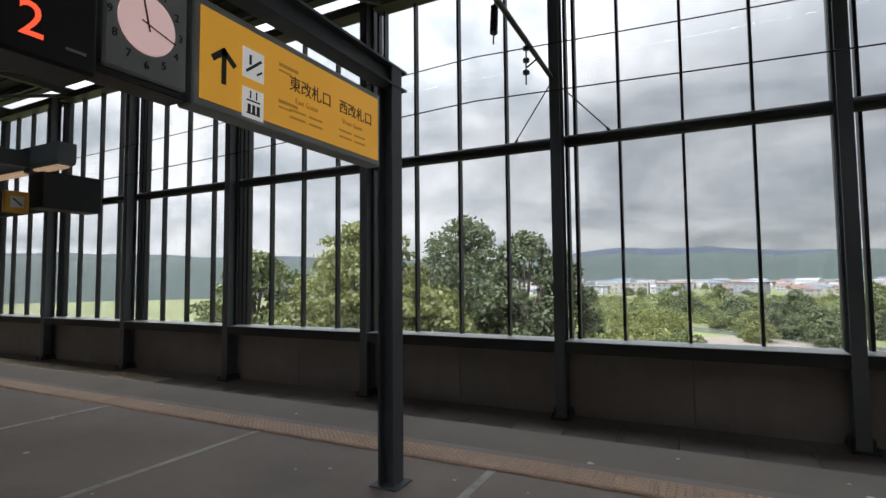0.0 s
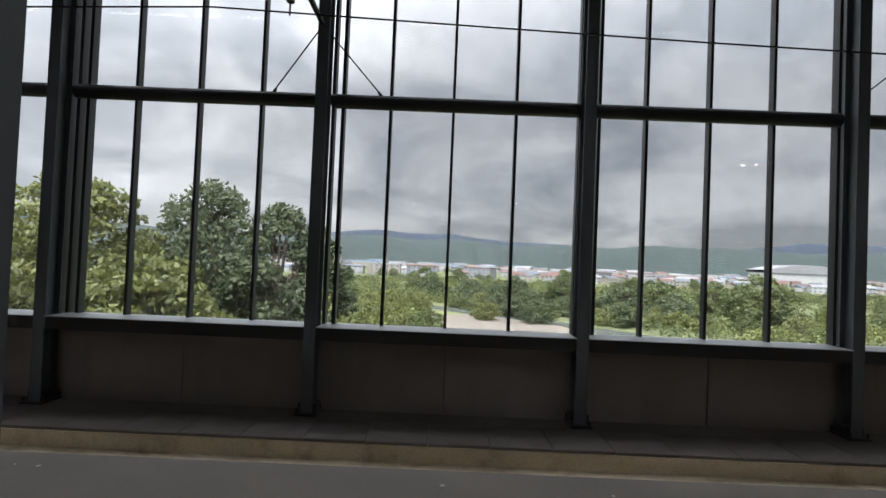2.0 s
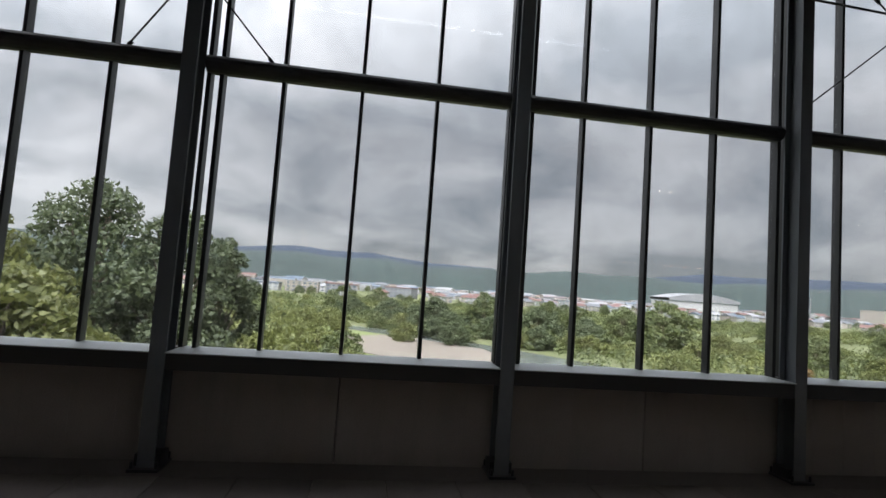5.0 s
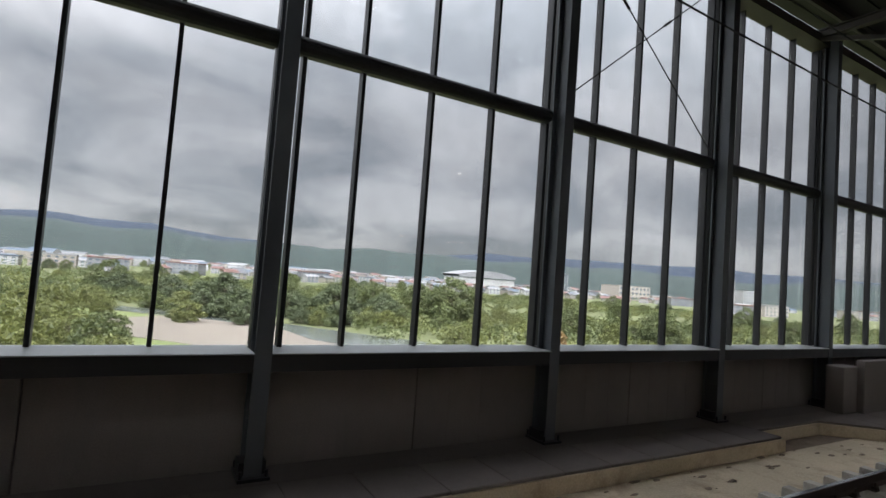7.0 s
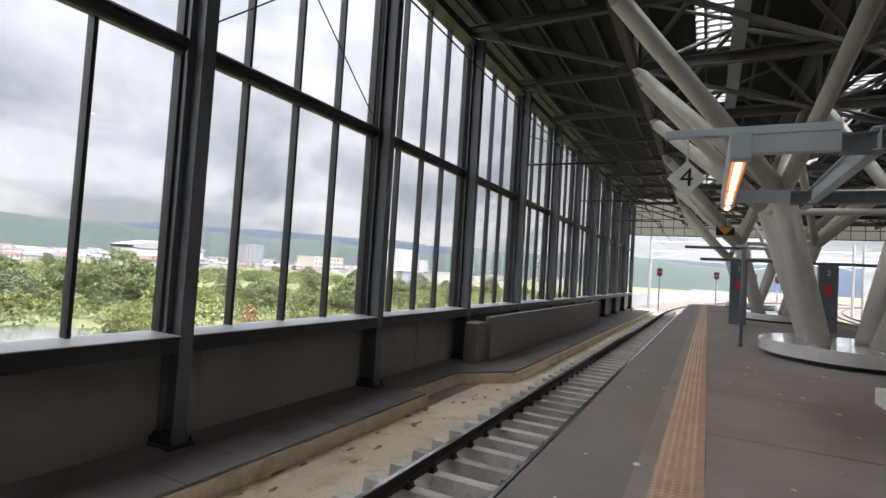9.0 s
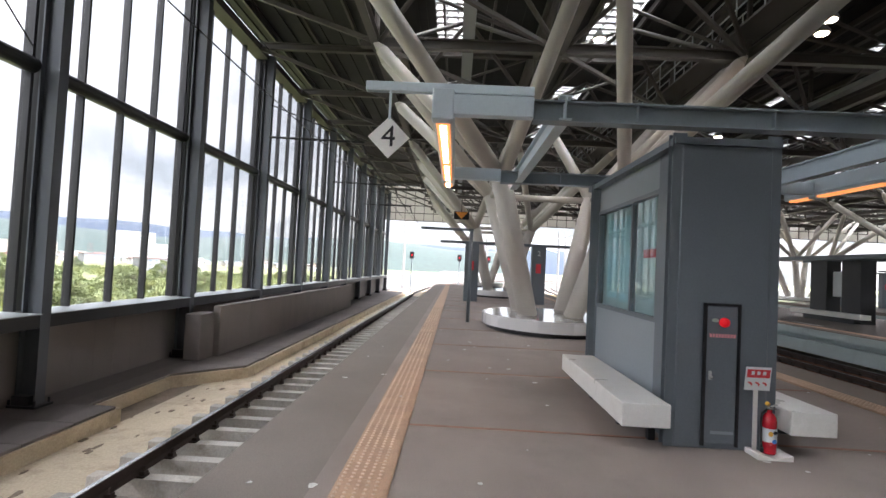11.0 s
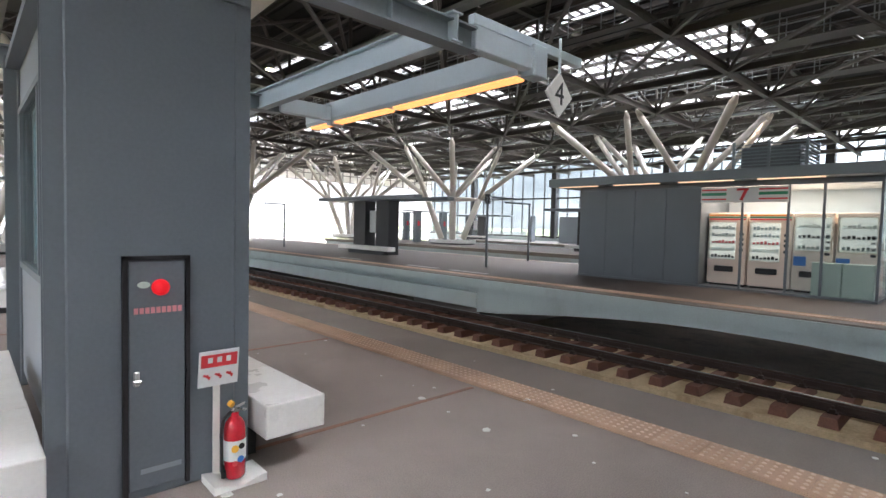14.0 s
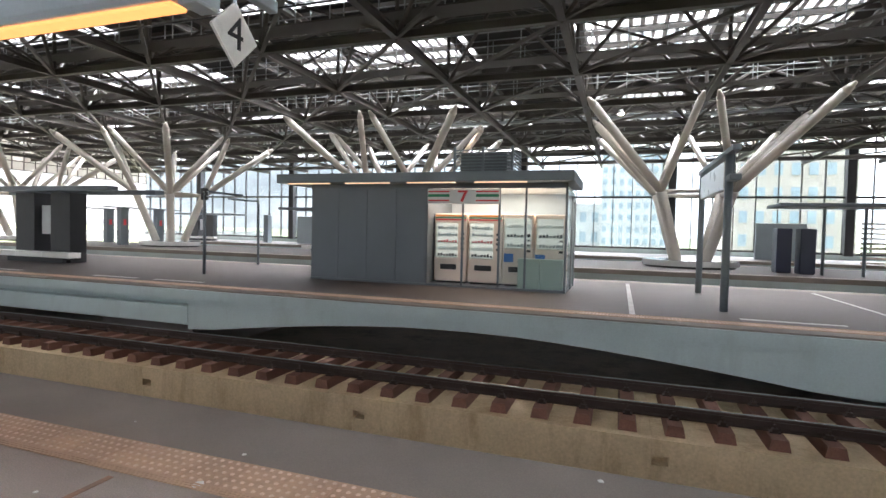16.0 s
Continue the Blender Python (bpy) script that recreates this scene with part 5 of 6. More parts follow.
box(bm, KX0 - 0.03, KX0, KY - 2.05, KY - 1.95, 0, 2.4)
box(bm, KX0 - 0.03, KX0, KY - 2.05, KY - 1.1, 2.3, 2.4)
part("side_door_frame", bm, SLATE, shop)
bm = bmesh.new()
rbox(bm, 8.74, 10.66, KY - 0.01, KY + 0.04, 2.16, 2.53, 0.005, 1)
fas = part("shop_sign", bm, PAPER, shop, "white shop sign with red and green stripes")
for a, b in ((8.76, 9.35), (10.06, 10.64)):
    for z, m in ((2.45, REDPRINT), (2.33, GREENPRINT), (2.22, REDPRINT)):
        bm = bmesh.new()
        box(bm, a, b, KY + 0.041, KY + 0.045, z, z + (0.035 if m == REDPRINT else 0.07))
        part("stripe", bm, m, fas)
bm = bmesh.new()
bar(bm, (9.83, KY + 0.043, 2.47), (9.57, KY + 0.043, 2.47), 0.05, 0.004, up=(0, 1, 0))
bar(bm, (9.62, KY + 0.043, 2.47), (9.73, KY + 0.043, 2.21), 0.07, 0.004, up=(0, 1, 0))
part("emblem", bm, REDPRINT, fas)

t = thing("louvred_unit", (9.4, -13.4, 2.92), "grey louvred ventilation unit on the shop roof", "ventilation unit")
for a in (8.6, 9.4, 10.2):
    for b in (-14.0, -12.9):
        bm = bmesh.new()
        box(bm, a, a + 0.06, b, b + 0.06, 2.92, 3.75)
        part("post", bm, BEAMGREY, t)
for k in range(9):
    bm = bmesh.new()
    z = 2.98 + 0.085 * k
    bar(bm, (8.6, -12.86, z), (10.26, -12.86, z), 0.07, 0.02)
    bar(bm, (8.62, -14.0, z), (8.62, -12.86, z), 0.07, 0.02)
    part("slat", bm, BEAMGREY, t)
bm = bmesh.new()
rbox(bm, 8.8, 10.1, -13.9, -13.0, 2.93, 3.62, 0.02, 1)
part("fan_box", bm, SLATE, t)


def vending(x, w, style):
    """A vending machine: case, glazed shelves with goods, dispensing flap, buttons."""
    y = KY - 0.42
    t = thing("vending_machine", (x, y, 0.055), "lit cream vending machine with rows of goods behind glass", "vending machine", "vending machines in the shop")
    z0, top = 0.055, 1.92
    bm = bmesh.new()
    rbox(bm, x, x + w, y - 0.7, y - 0.04, z0 + 0.05, top, 0.015, 1)
    part("case", bm, CREAMVEND, t)
    bm = bmesh.new()
    box(bm, x + 0.05, x + w - 0.05, y - 0.66, y - 0.1, z0, z0 + 0.05)
    part("feet", bm, BLACK, t)
    gx0, gx1, gz0, gz1 = (x + 0.24, x + w - 0.06, 0.75, 1.66) if style else (x + 0.06, x + w - 0.06, 1.05, 1.8)
    bm = bmesh.new()
    box(bm, gx0, gx1, y - 0.04, y - 0.03, gz0, gz1)
    part("lit_panel", bm, LITCASE, t, "lit display background")
    for k in range(5 if style else 3):
        z = gz0 + (gz1 - gz0) * (k + 0.08) / (5 if style else 3)
        bm = bmesh.new()
        box(bm, gx0, gx1, y - 0.035, y + 0.01, z, z + 0.015)
        part("shelf", bm, WHITE, t)
        bm = bmesh.new()
        n = 7
        for i in range(n):
            a = gx0 + 0.02 + (gx1 - gx0 - 0.04) * i / n
            box(bm, a, a + (gx1 - gx0) / n * 0.62, y - 0.03, y + 0.0, z + 0.015, z + 0.06 + 0.05 * ((i * 7 + k * 3) % 4) / 4)
        part("goods", bm, (SIGNGREY, DARKSTEEL, PAPER, REDPRINT, SIGNGREY)[(k + style) % 5], t, "rows of small packs", kind="stuff")
    bm = bmesh.new()
    box(bm, gx0 - 0.02, gx1 + 0.02, y + 0.012, y + 0.02, gz0 - 0.02, gz1 + 0.02)
    g = part("window", bm, CLEAR, t, "clear machine window")
    g.visible_shadow = False
    bm = bmesh.new()
    rbox(bm, x + w * 0.3, x + w * 0.8, y - 0.045, y - 0.02, 0.42, 0.56, 0.02, 2)
    part("dispensing_flap", bm, BLACK, t)
    bm = bmesh.new()
    for z in (0.95, 1.1, 1.22, 1.35):
        rbox(bm, x + 0.06, x + 0.16, y - 0.045, y - 0.03, z, z + 0.06, 0.004, 1)
    part("coin_panel", bm, BLACK, t)
    if style:
        for z, m in ((1.84, ORANGEPRINT), (1.79, GREENPRINT), (1.74, REDPRINT)):
            bm = bmesh.new()
            box(bm, x + 0.02, x + w - 0.02, y - 0.04, y - 0.034, z, z + 0.035)
            part("stripe", bm, m, t)
    else:
        bm = bmesh.new()
        rbox(bm, x + 0.5, x + 0.75, y - 0.04, y - 0.03, 0.68, 0.9, 0.004, 1)
        part("poster", bm, BLUEPRINT, t)
    return t


vending(9.72, 0.9, 1)
vending(8.75, 0.92, 1)
vending(7.95, 0.78, 0)
vending(7.14, 0.76, 0)
t = thing("bin_cabinet", (7.3, KY - 0.2, 0.055), "pale green waste cabinet inside the glass front", "cabinet")
for k in range(2):
    bm = bmesh.new()
    rbox(bm, 7.16 + 0.56 * k, 7.7 + 0.56 * k, KY - 0.34, KY - 0.08, 0.06, 0.8, 0.01, 1)
    part("cabinet_front", bm, SAGE, t)
lamp = bpy.data.lights.new("shop_lamp", "AREA")
lamp.energy, lamp.shape, lamp.size, lamp.size_y, lamp.color = 20, "RECTANGLE", 3.2, 1.2, (1.0, 0.84, 0.68)
lo = new("shop_lamp", lamp)
lo.matrix_world = pose(8.9, KY - 0.8, KH - 0.03)

# ---------------------------------------------------------------- platform 3 and 2: stands, posts, signs
tactile(-9.15, -3.0, 24.0, -1)


def side_stand(x, y):
    """Information stand seen from its long side: two pillars, notice case, long bar, bench."""
    t = thing("platform_stand", (x, y, 0), "dark twin-pillar platform stand with a notice case and white bench", "information pillar", "platform stands")
    for a in (x, x + 1.85):
        bm = bmesh.new()
        rbox(bm, a - 0.5, a + 0.5, y - 0.3, y + 0.3, 0, 2.5, 0.01, 1)
        part("pillar", bm, DARKSTEEL, t)
    bm = bmesh.new()
    rbox(bm, x + 0.5, x + 1.35, y - 0.04, y + 0.04, 1.0, 2.05, 0.01, 1)
    part("notice_case", bm, PAPER, t, "pale notice board")
    for k in range(3):
        bm = bmesh.new()
        a = x - 1.1 + 1.35 * k
        rbox(bm, a, a + 1.34, y + 0.35, y + 0.78, 0.2, 0.39, 0.008, 1)
        part("seat", bm, WHITE, t, "white bench slab")
    bm = bmesh.new()
    bar(bm, (x - 0.5, y + 0.5, 0.1), (x + 2.4, y + 0.5, 0.1), 0.1, 0.2)
    bar(bm, (x - 0.5, y + 0.3, 0.15), (x + 2.4, y + 0.3, 0.15), 0.4, 0.1)
    part("bench_support", bm, BLACK, t)
    for s in (-0.9, 0.9):
        bm = bmesh.new()
        rbox(bm, x - 3.3, x + 4.4, y + s - 0.2, y + s + 0.2, 2.5, 2.66, 0.01, 1)
        part("long_bar", bm, SLATE, t)
    for a in (x, x + 1.85):
        bm = bmesh.new()
        bar(bm, (a, y - 1.0, 2.56), (a, y + 1.0, 2.56), 0.14, 0.1)
        part("cross_bar", bm, SLATE, t)
    return t


side_stand(24.8, -12.6)
side_stand(21.0, -26.6)
side_stand(44.0, -40.0)
arm_post(17.56, -11.5, -1.6, 2.45, "slim dark post with a plate numbered 3", "3")
arm_post(18.9, -15.6, 1.6, 2.4)
arm_post(33.0, -11.5, 1.3, 2.4)
for x in (30, 35):
    twin_pillars(x + 8, -27)

t = thing("platform_sign", (3.9, -12.2, 0), "white station name sign between two grey posts", "sign")
for y in (-14.0, -10.55):
    bm = bmesh.new()
    tube(bm, (3.9, y, 0), (3.9, y, 3.15), 0.075, 12)
    part("post", bm, BEAMGREY, t, smooth=True)
bm = bmesh.new()
bar(bm, (3.9, -14.3, 3.1), (3.9, -9.9, 3.1), 0.14, 0.1)
part("beam", bm, BEAMGREY, t)
bm = bmesh.new()
rbox(bm, 3.84, 3.96, -13.85, -10.75, 2.4, 2.95, 0.01, 1)
part("board", bm, WHITE, t, "plain white sign board")
bm = bmesh.new()
rbox(bm, 3.8, 4.0, -10.3, -9.9, 2.5, 2.62, 0.02, 1)
tube(bm, (3.9, -10.1, 2.6), (3.9, -10.1, 3.1), 0.015, 8)
part("loudspeaker", bm, BEAMGREY, t)
for x, y in ((-0.75, -25.0), (-1.5, -24.6)):
    t = thing("tall_cabinet", (x, y, 0), "tall glossy navy blue cabinet on the platform", "cabinet", "navy cabinets")
    bm = bmesh.new()
    rbox(bm, x - 0.28, x + 0.28, y - 0.35, y + 0.35, 0.03, 1.9, 0.015, 1)
    part("case", bm, NAVY, t)
    bm = bmesh.new()
    box(bm, x - 0.25, x + 0.25, y - 0.32, y + 0.32, 0, 0.03)
    part("foot", bm, BLACK, t)
t = thing("shelter", (-4.0, -24.5, 0), "low glazed waiting shelter with a flat dark roof", "shelter")
bm = bmesh.new()
rbox(bm, -9.0, -0.2, -25.4, -23.2, 2.75, 2.9, 0.02, 1)
part("roof", bm, SLATE, t)
for x in (-8.6, -6.0, -3.4, -2.0):
    bm = bmesh.new()
    tube(bm, (x, -24.2, 0), (x, -24.2, 2.75), 0.06, 10)
    part("post", bm, SLATE, t)
for k in range(9):
    bm = bmesh.new()
    box(bm, -8.6, -3.4, -24.6, -24.56, 0.5 + 0.2 * k, 0.58 + 0.2 * k)
    part("slat", bm, CREAMVEND, t)
for k, (x, w) in enumerate(((-13, 6), (-6, 3), (20, 4), (29, 5), (37, 4))):
    bm = bmesh.new()
    rbox(bm, x, x + w, -40.2, -39.9, 0, 2.5, 0.02, 1) if k % 2 else rbox(bm, x, x + 0.5, -40.2, -39.6, 0, 2.6, 0.02, 1)
    solid("far_stand", bm, SLATE if k % 2 == 0 else LIGHTPANEL, "dark platform stand far across the hall", "stand", "far stands")
marks = bmesh.new()
for x in (5.6, -2.5, 0.9):
    box(marks, x - 0.05, x + 0.05, -15.6, -9.1, 0, 0.004)
for x in (18, 13.2 + 2.6, 22.5, 2.2):
    box(marks, x, x + 1.6, -9.7, -9.55, 0, 0.004)
solid("platform_lines", marks, MARK, "worn white lines on the platform floor", "floor marking", kind="structure")

# ---------------------------------------------------------------- overhead line
def wire(name, pts, r, label):
    t = bmesh.new()
    for a, b in zip(pts, pts[1:]):
        tube(t, a, b, r, 6)
    return solid(name, t, COPPER, label, "wire", "overhead wires")


span = [-52.3, -27.3, -2.3, 22.7, 47.7]
for a, b in zip(span, span[1:]):
    pts = [(a + (b - a) * k / 10, 6.25, 4.70 - 0.32 * math.sin(math.pi * k / 10)) for k in range(11)]
    wire("messenger_wire", pts, 0.008, "thin black sagging overhead wire")
wire("contact_wire", [(a + 2.5 * k, 6.25, 4.07 - 0.3 * math.sin(math.pi * k / 10)) for a in span[:-1] for k in range(10)], 0.009, "thin black level overhead wire")
wire("feeder_wire", [(-20, -4.42, 4.0), (47.7, -4.42, 4.0)], 0.009, "thin pale overhead wire above the south track")


def insulator(bm, p, q, n=6, r=0.055):
    p, q = Vector(p), Vector(q)
    tube(bm, p, q, 0.014, 8)
    for k in range(n):
        c = p + (q - p) * (0.25 + 0.5 * k / (n - 1))
        tube(bm, c - (q - p) * 0.03, c + (q - p) * 0.03, r, 10)


def cantilever(x):
    t = thing("line_bracket", (x, 10.55, 5.9), "dark tubular overhead line bracket with ribbed insulators", "line bracket", "overhead line brackets")
    bm = bmesh.new()
    tube(bm, (x, 10.55, 5.9), (x, 7.0, 5.85), 0.045, 10)
    part("arm", bm, DARKSTEEL, t)
    bm = bmesh.new()
    tube(bm, (x, 10.55, 7.1), (x, 7.3, 5.9), 0.022, 8)
    part("stay", bm, DARKSTEEL, t)
    bm = bmesh.new()
    insulator(bm, (x, 7.1, 5.85), (x, 6.9, 5.3))
    part("insulator", bm, BLACK, t)
    bm = bmesh.new()
    tube(bm, (x, 6.9, 5.3), (x, 6.25, 4.45), 0.015, 8)
    part("drop_rod", bm, DARKSTEEL, t)


for x in (22.6, 32.6, 42.6):
    cantilever(x)
t = thing("line_bracket", (-2.3, 10.5, 5.9), "dark tubular overhead line bracket with ribbed insulators", "line bracket", "overhead line brackets")
bm = bmesh.new()
tube(bm, (-2.3, 10.5, 5.9), (-2.3, 6.2, 6.05), 0.05, 12)
part("arm", bm, DARKSTEEL, t)
bm = bmesh.new()
insulator(bm, (-2.25, 7.0, 5.95), (-2.25, 6.9, 5.15), 7, 0.06)
part("insulator", bm, BLACK, t, "ribbed black insulator")
bm = bmesh.new()
insulator(bm, (-2.2, 8.4, 5.9), (-2.2, 8.35, 5.0), 3, 0.06)
bar(bm, (-2.2, 8.35, 5.3), (-1.95, 8.3, 5.42), 0.02, 0.02)
part("insulator", bm, BLACK, t, "small black insulator clamp")
for e in ((-3.3, 10.95, 4.72), (-1.2, 10.95, 4.72)):
    bm = bmesh.new()
    tube(bm, (-2.3, 10.6, 5.9), e, 0.014, 8)
    tube(bm, (e[0] + 0.06 * (-1 if e[0] > -2.3 else 1), e[1], e[2] + 0.06), e, 0.03, 8)
    part("stay_rod", bm, DARKSTEEL, t)
t = thing("cross_bracing", (10.2, 10.95, 6.5), "thin steel rods crossed between two wall posts", "bracing")
for a, b in (((7.8, 10.95, 4.9), (12.5, 10.95, 8.8)), ((12.5, 10.95, 4.9), (7.8, 10.95, 8.8))):
    bm = bmesh.new()
    tube(bm, a, b, 0.014, 8)
    m = Vector(a).lerp(Vector(b), 0.62)
    tube(bm, m, m + (Vector(b) - Vector(a)).normalized() * 0.25, 0.03, 8)
    part("rod", bm, DARKSTEEL, t)

# ceiling lights
for x, y, z in ((14.5, -4.0, 6.9), (15.3, -4.4, 7.0), (24, -6.5, 7.0), (30, -8, 7.0), (6, -24, 6.9), (13.5, -26.5, 6.9), (16, 0.3, 7.0)):
    t = thing("ceiling_spotlight", (x, y, z), "small round warm spotlight hung from the truss", "spotlight", "ceiling spotlights")
    bm = bmesh.new()
    revolve(bm, [(0.07, 0.2), (0.16, 0.06), (0.17, 0.0), (0.14, 0.0)], 16, (x, y, z))
    part("housing", bm, SIGNGREY, t, smooth=True)
    bm = bmesh.new()
    revolve(bm, [(0.13, -0.012), (0.13, -0.004)], 16, (x, y, z))
    part("lens", bm, SPOT, t)
    bm = bmesh.new()
    tube(bm, (x, y, z + 0.2), (x, y, NODE_Z + 0.2), 0.02, 6)
    part("rod", bm, TRUSS, t)

# ---------------------------------------------------------------- east of the hall: viaduct, parapet, masts
bm = bmesh.new()
box(bm, 62, 400, -48, 12.4, FLOOR - 1.5, FLOOR)
solid("viaduct", bm, BALLAST, "brown ballasted railway viaduct deck", "viaduct", kind="structure")
bm = bmesh.new()
pts = [(56, 11.6), (75, 11.3), (95, 9.5), (120, 5), (150, -3), (190, -18)]
for a, b in zip(pts, pts[1:]):
    bar(bm, (*a, -0.8), (*b, -0.8), 0.3, 1.7)
solid("parapet", bm, PARAPET, "long pale curved concrete parapet wall", "wall", kind="structure")
bm = bmesh.new()
box(bm, 100, 102, -120, -20, FLOOR, 0.2)
solid("noise_wall", bm, PARAPET, "pale concrete wall beyond the tracks", "wall", kind="structure")


def mast(x, y, reach):
    t = thing("line_mast", (x, y, FLOOR), "slim pale overhead line mast with brackets", "mast", "overhead line masts")
    bm = bmesh.new()
    tube(bm, (x, y, FLOOR), (x, y, 7.5), 0.16, 10)
    part("pole", bm, PARAPET, t)
    bm = bmesh.new()
    for z in (6.6, 5.4):
        bar(bm, (x, y, z), (x, y + reach, z), 0.1, 0.12)
    bar(bm, (x, y, 4.4), (x, y + reach * 0.5, 5.4), 0.07, 0.07)
    part("brackets", bm, LAMPBLUE, t)


for x, y, r in ((72, 10.3, -9), (82, -12, 8), (82, -13, -12), (96, -2, -16), (80, -30, 9), (95, -38, 10)):
    mast(x, y, r)
for x, y in ((62, 8.4), (66, 3.0), (66, -0.5), (70, -3)):
    t = thing("signal", (x, y, FLOOR), "railway signal on a slim post with a red light", "signal", "railway signals")
    bm = bmesh.new()
    tube(bm, (x, y, FLOOR), (x, y, 2.4), 0.07, 8)
    part("post", bm, SLATE, t)
    bm = bmesh.new()
    rbox(bm, x - 0.15, x + 0.15, y - 0.25, y + 0.25, 2.2, 3.0, 0.04, 1)
    hd = part("head", bm, BLACK, t)
    bm = bmesh.new()
    revolve(bm, [(0.1, 0), (0.1, 0.02)], 14)
    bmesh.ops.transform(bm, matrix=pose(x - 0.15, y, 2.6, 0, -90, 0), verts=bm.verts)
    part("light", bm, LEDRED, hd, "glowing red light")

# ---------------------------------------------------------------- outside: ground, river, hills
GROUND_Z = -11.0
GRASS = mat("meadow", (0.075, 0.085, 0.028), 0.95, var=0.35, scale=0.05, fine=0.8, bump=0.3, stain=(0.09, 0.085, 0.045), stain_amount=0.5)
LAWN = mat("bright_meadow", (0.095, 0.12, 0.03), 0.95, var=0.3, scale=0.12, fine=1.5, bump=0.3, stain=(0.13, 0.12, 0.06), stain_amount=0.5)
SAND = mat("river_sand", (0.125, 0.105, 0.083), 0.95, var=0.15, scale=0.2, fine=3, bump=0.2, stain=(0.15, 0.14, 0.1), stain_amount=0.4)
WATER = mat("river_water", (0.1, 0.11, 0.1), 0.12, var=0.2, scale=0.3, fine=3, bump=0.25)
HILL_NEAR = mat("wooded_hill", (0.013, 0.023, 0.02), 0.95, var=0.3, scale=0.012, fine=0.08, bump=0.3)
# The far range's blue is aerial haze put into its base colour.
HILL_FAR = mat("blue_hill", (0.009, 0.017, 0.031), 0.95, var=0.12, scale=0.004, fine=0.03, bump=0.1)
ROOFS = [mat("roof_%s" % n, c, 0.7, var=0.1, scale=0.3, fine=3, bump=0.02) for n, c in (("red", (0.1, 0.05, 0.042)), ("grey", (0.08, 0.083, 0.09)), ("blue", (0.055, 0.075, 0.1)), ("white", (0.17, 0.17, 0.175)))]
WALLS = [mat("wall_%s" % n, c, 0.8, var=0.08, scale=0.4, fine=3, bump=0.02, per=0.15) for n, c in (("white", (0.27, 0.268, 0.265)), ("cream", (0.24, 0.215, 0.185)), ("grey", (0.14, 0.142, 0.147)))]
WINDOW = mat("dark_window", (0.08, 0.1, 0.12), 0.2, var=0.2, scale=0.5, fine=3, bump=0.0)
TOWERWALLS = [mat("tower_%s" % n, c, 0.8, var=0.06, scale=0.3, fine=3, bump=0.02) for n, c in (("white", (0.7, 0.7, 0.7)), ("beige", (0.62, 0.55, 0.48)), ("grey", (0.5, 0.51, 0.53)))]
PALEWINDOW = mat("pale_blue_window", (0.42, 0.52, 0.58), 0.2, var=0.15, scale=0.5, fine=3, bump=0.0)

bm = bmesh.new()
n = 24
for i in range(n):
    for j in range(n):
        a, b = -4200 + 8400 * i / n, -4200 + 8400 * j / n
        c, d = a + 8400 / n, b + 8400 / n
        bm.faces.new([bm.verts.new((p, q, GROUND_Z)) for p, q in ((a, b), (c, b), (c, d), (a, d))])
bmesh.ops.remove_doubles(bm, verts=bm.verts, dist=0.01)
solid("ground", bm, GRASS, "wide green river plain below the station", "ground", kind="structure")


def patch(name, outline, z, material, label, category):
    bm = bmesh.new()
    prism(bm, outline, GROUND_Z - 0.5, GROUND_Z + z)
    return solid(name, bm, material, label, category, kind="structure")


patch("lawn", [(-70, 70), (-20, 66), (12, 74), (9, 86), (-4, 101), (-6, 118), (4, 126), (-20, 146), (-75, 150)], 0.05, LAWN, "bright green riverside meadow", "grass")
patch("sandbank", [(-5, 100), (9, 85), (22, 76), (30, 76), (30, 92), (27, 116), (10, 128), (-5, 119)], 0.12, SAND, "pale sandbank beside the river", "sandbank")
patch("water", [(-90, 176), (-40, 164), (-18, 159), (8, 135), (28, 114), (38, 100), (49, 86), (62, 70), (90, 55), (84, 44), (52, 60), (37, 77), (27, 91), (25, 108), (8, 126), (-18, 148), (-40, 152), (-90, 160)], 0.2, WATER, "shallow grey river", "river")


def hills(name, dist, height, a0, a1, seed, material, label, depth=500, rough=0.35):
    """A long ridge with a wavy crest, laid round the plain."""
    bm = bmesh.new()
    cols = []
    for i in range(121):
        a = math.radians(a0 + (a1 - a0) * i / 120)
        k = noise.noise(Vector((i * 0.07, seed, 0))) * rough + noise.noise(Vector((i * 0.23, seed + 5, 0))) * rough * 0.4 + noise.noise(Vector((i * 0.7, seed + 9, 0))) * rough * 0.12
        h = height * (1 + k)
        col = []
        for f, g in ((0, 0), (0.25, 0.45), (0.5, 0.8), (0.75, 0.97), (1, 1)):
            r = dist + depth * f
            col.append(bm.verts.new((r * math.cos(a), r * math.sin(a), GROUND_Z + (h - GROUND_Z) * g)))
        cols.append(col)
    for p, q in zip(cols, cols[1:]):
        for i in range(4):
            bm.faces.new((p[i], p[i + 1], q[i + 1], q[i]))
    ob = solid(name, bm, material, label, "hills", kind="structure", smooth=True)
    return ob


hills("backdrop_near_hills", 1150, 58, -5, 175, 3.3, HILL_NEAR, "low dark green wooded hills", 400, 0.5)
hills("backdrop_far_hills", 2700, 150, -12, 185, 8.1, HILL_FAR, "mountain range on the horizon with blue distance haze in its colour", 700, 0.45)
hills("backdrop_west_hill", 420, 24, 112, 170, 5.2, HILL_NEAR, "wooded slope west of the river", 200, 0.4)


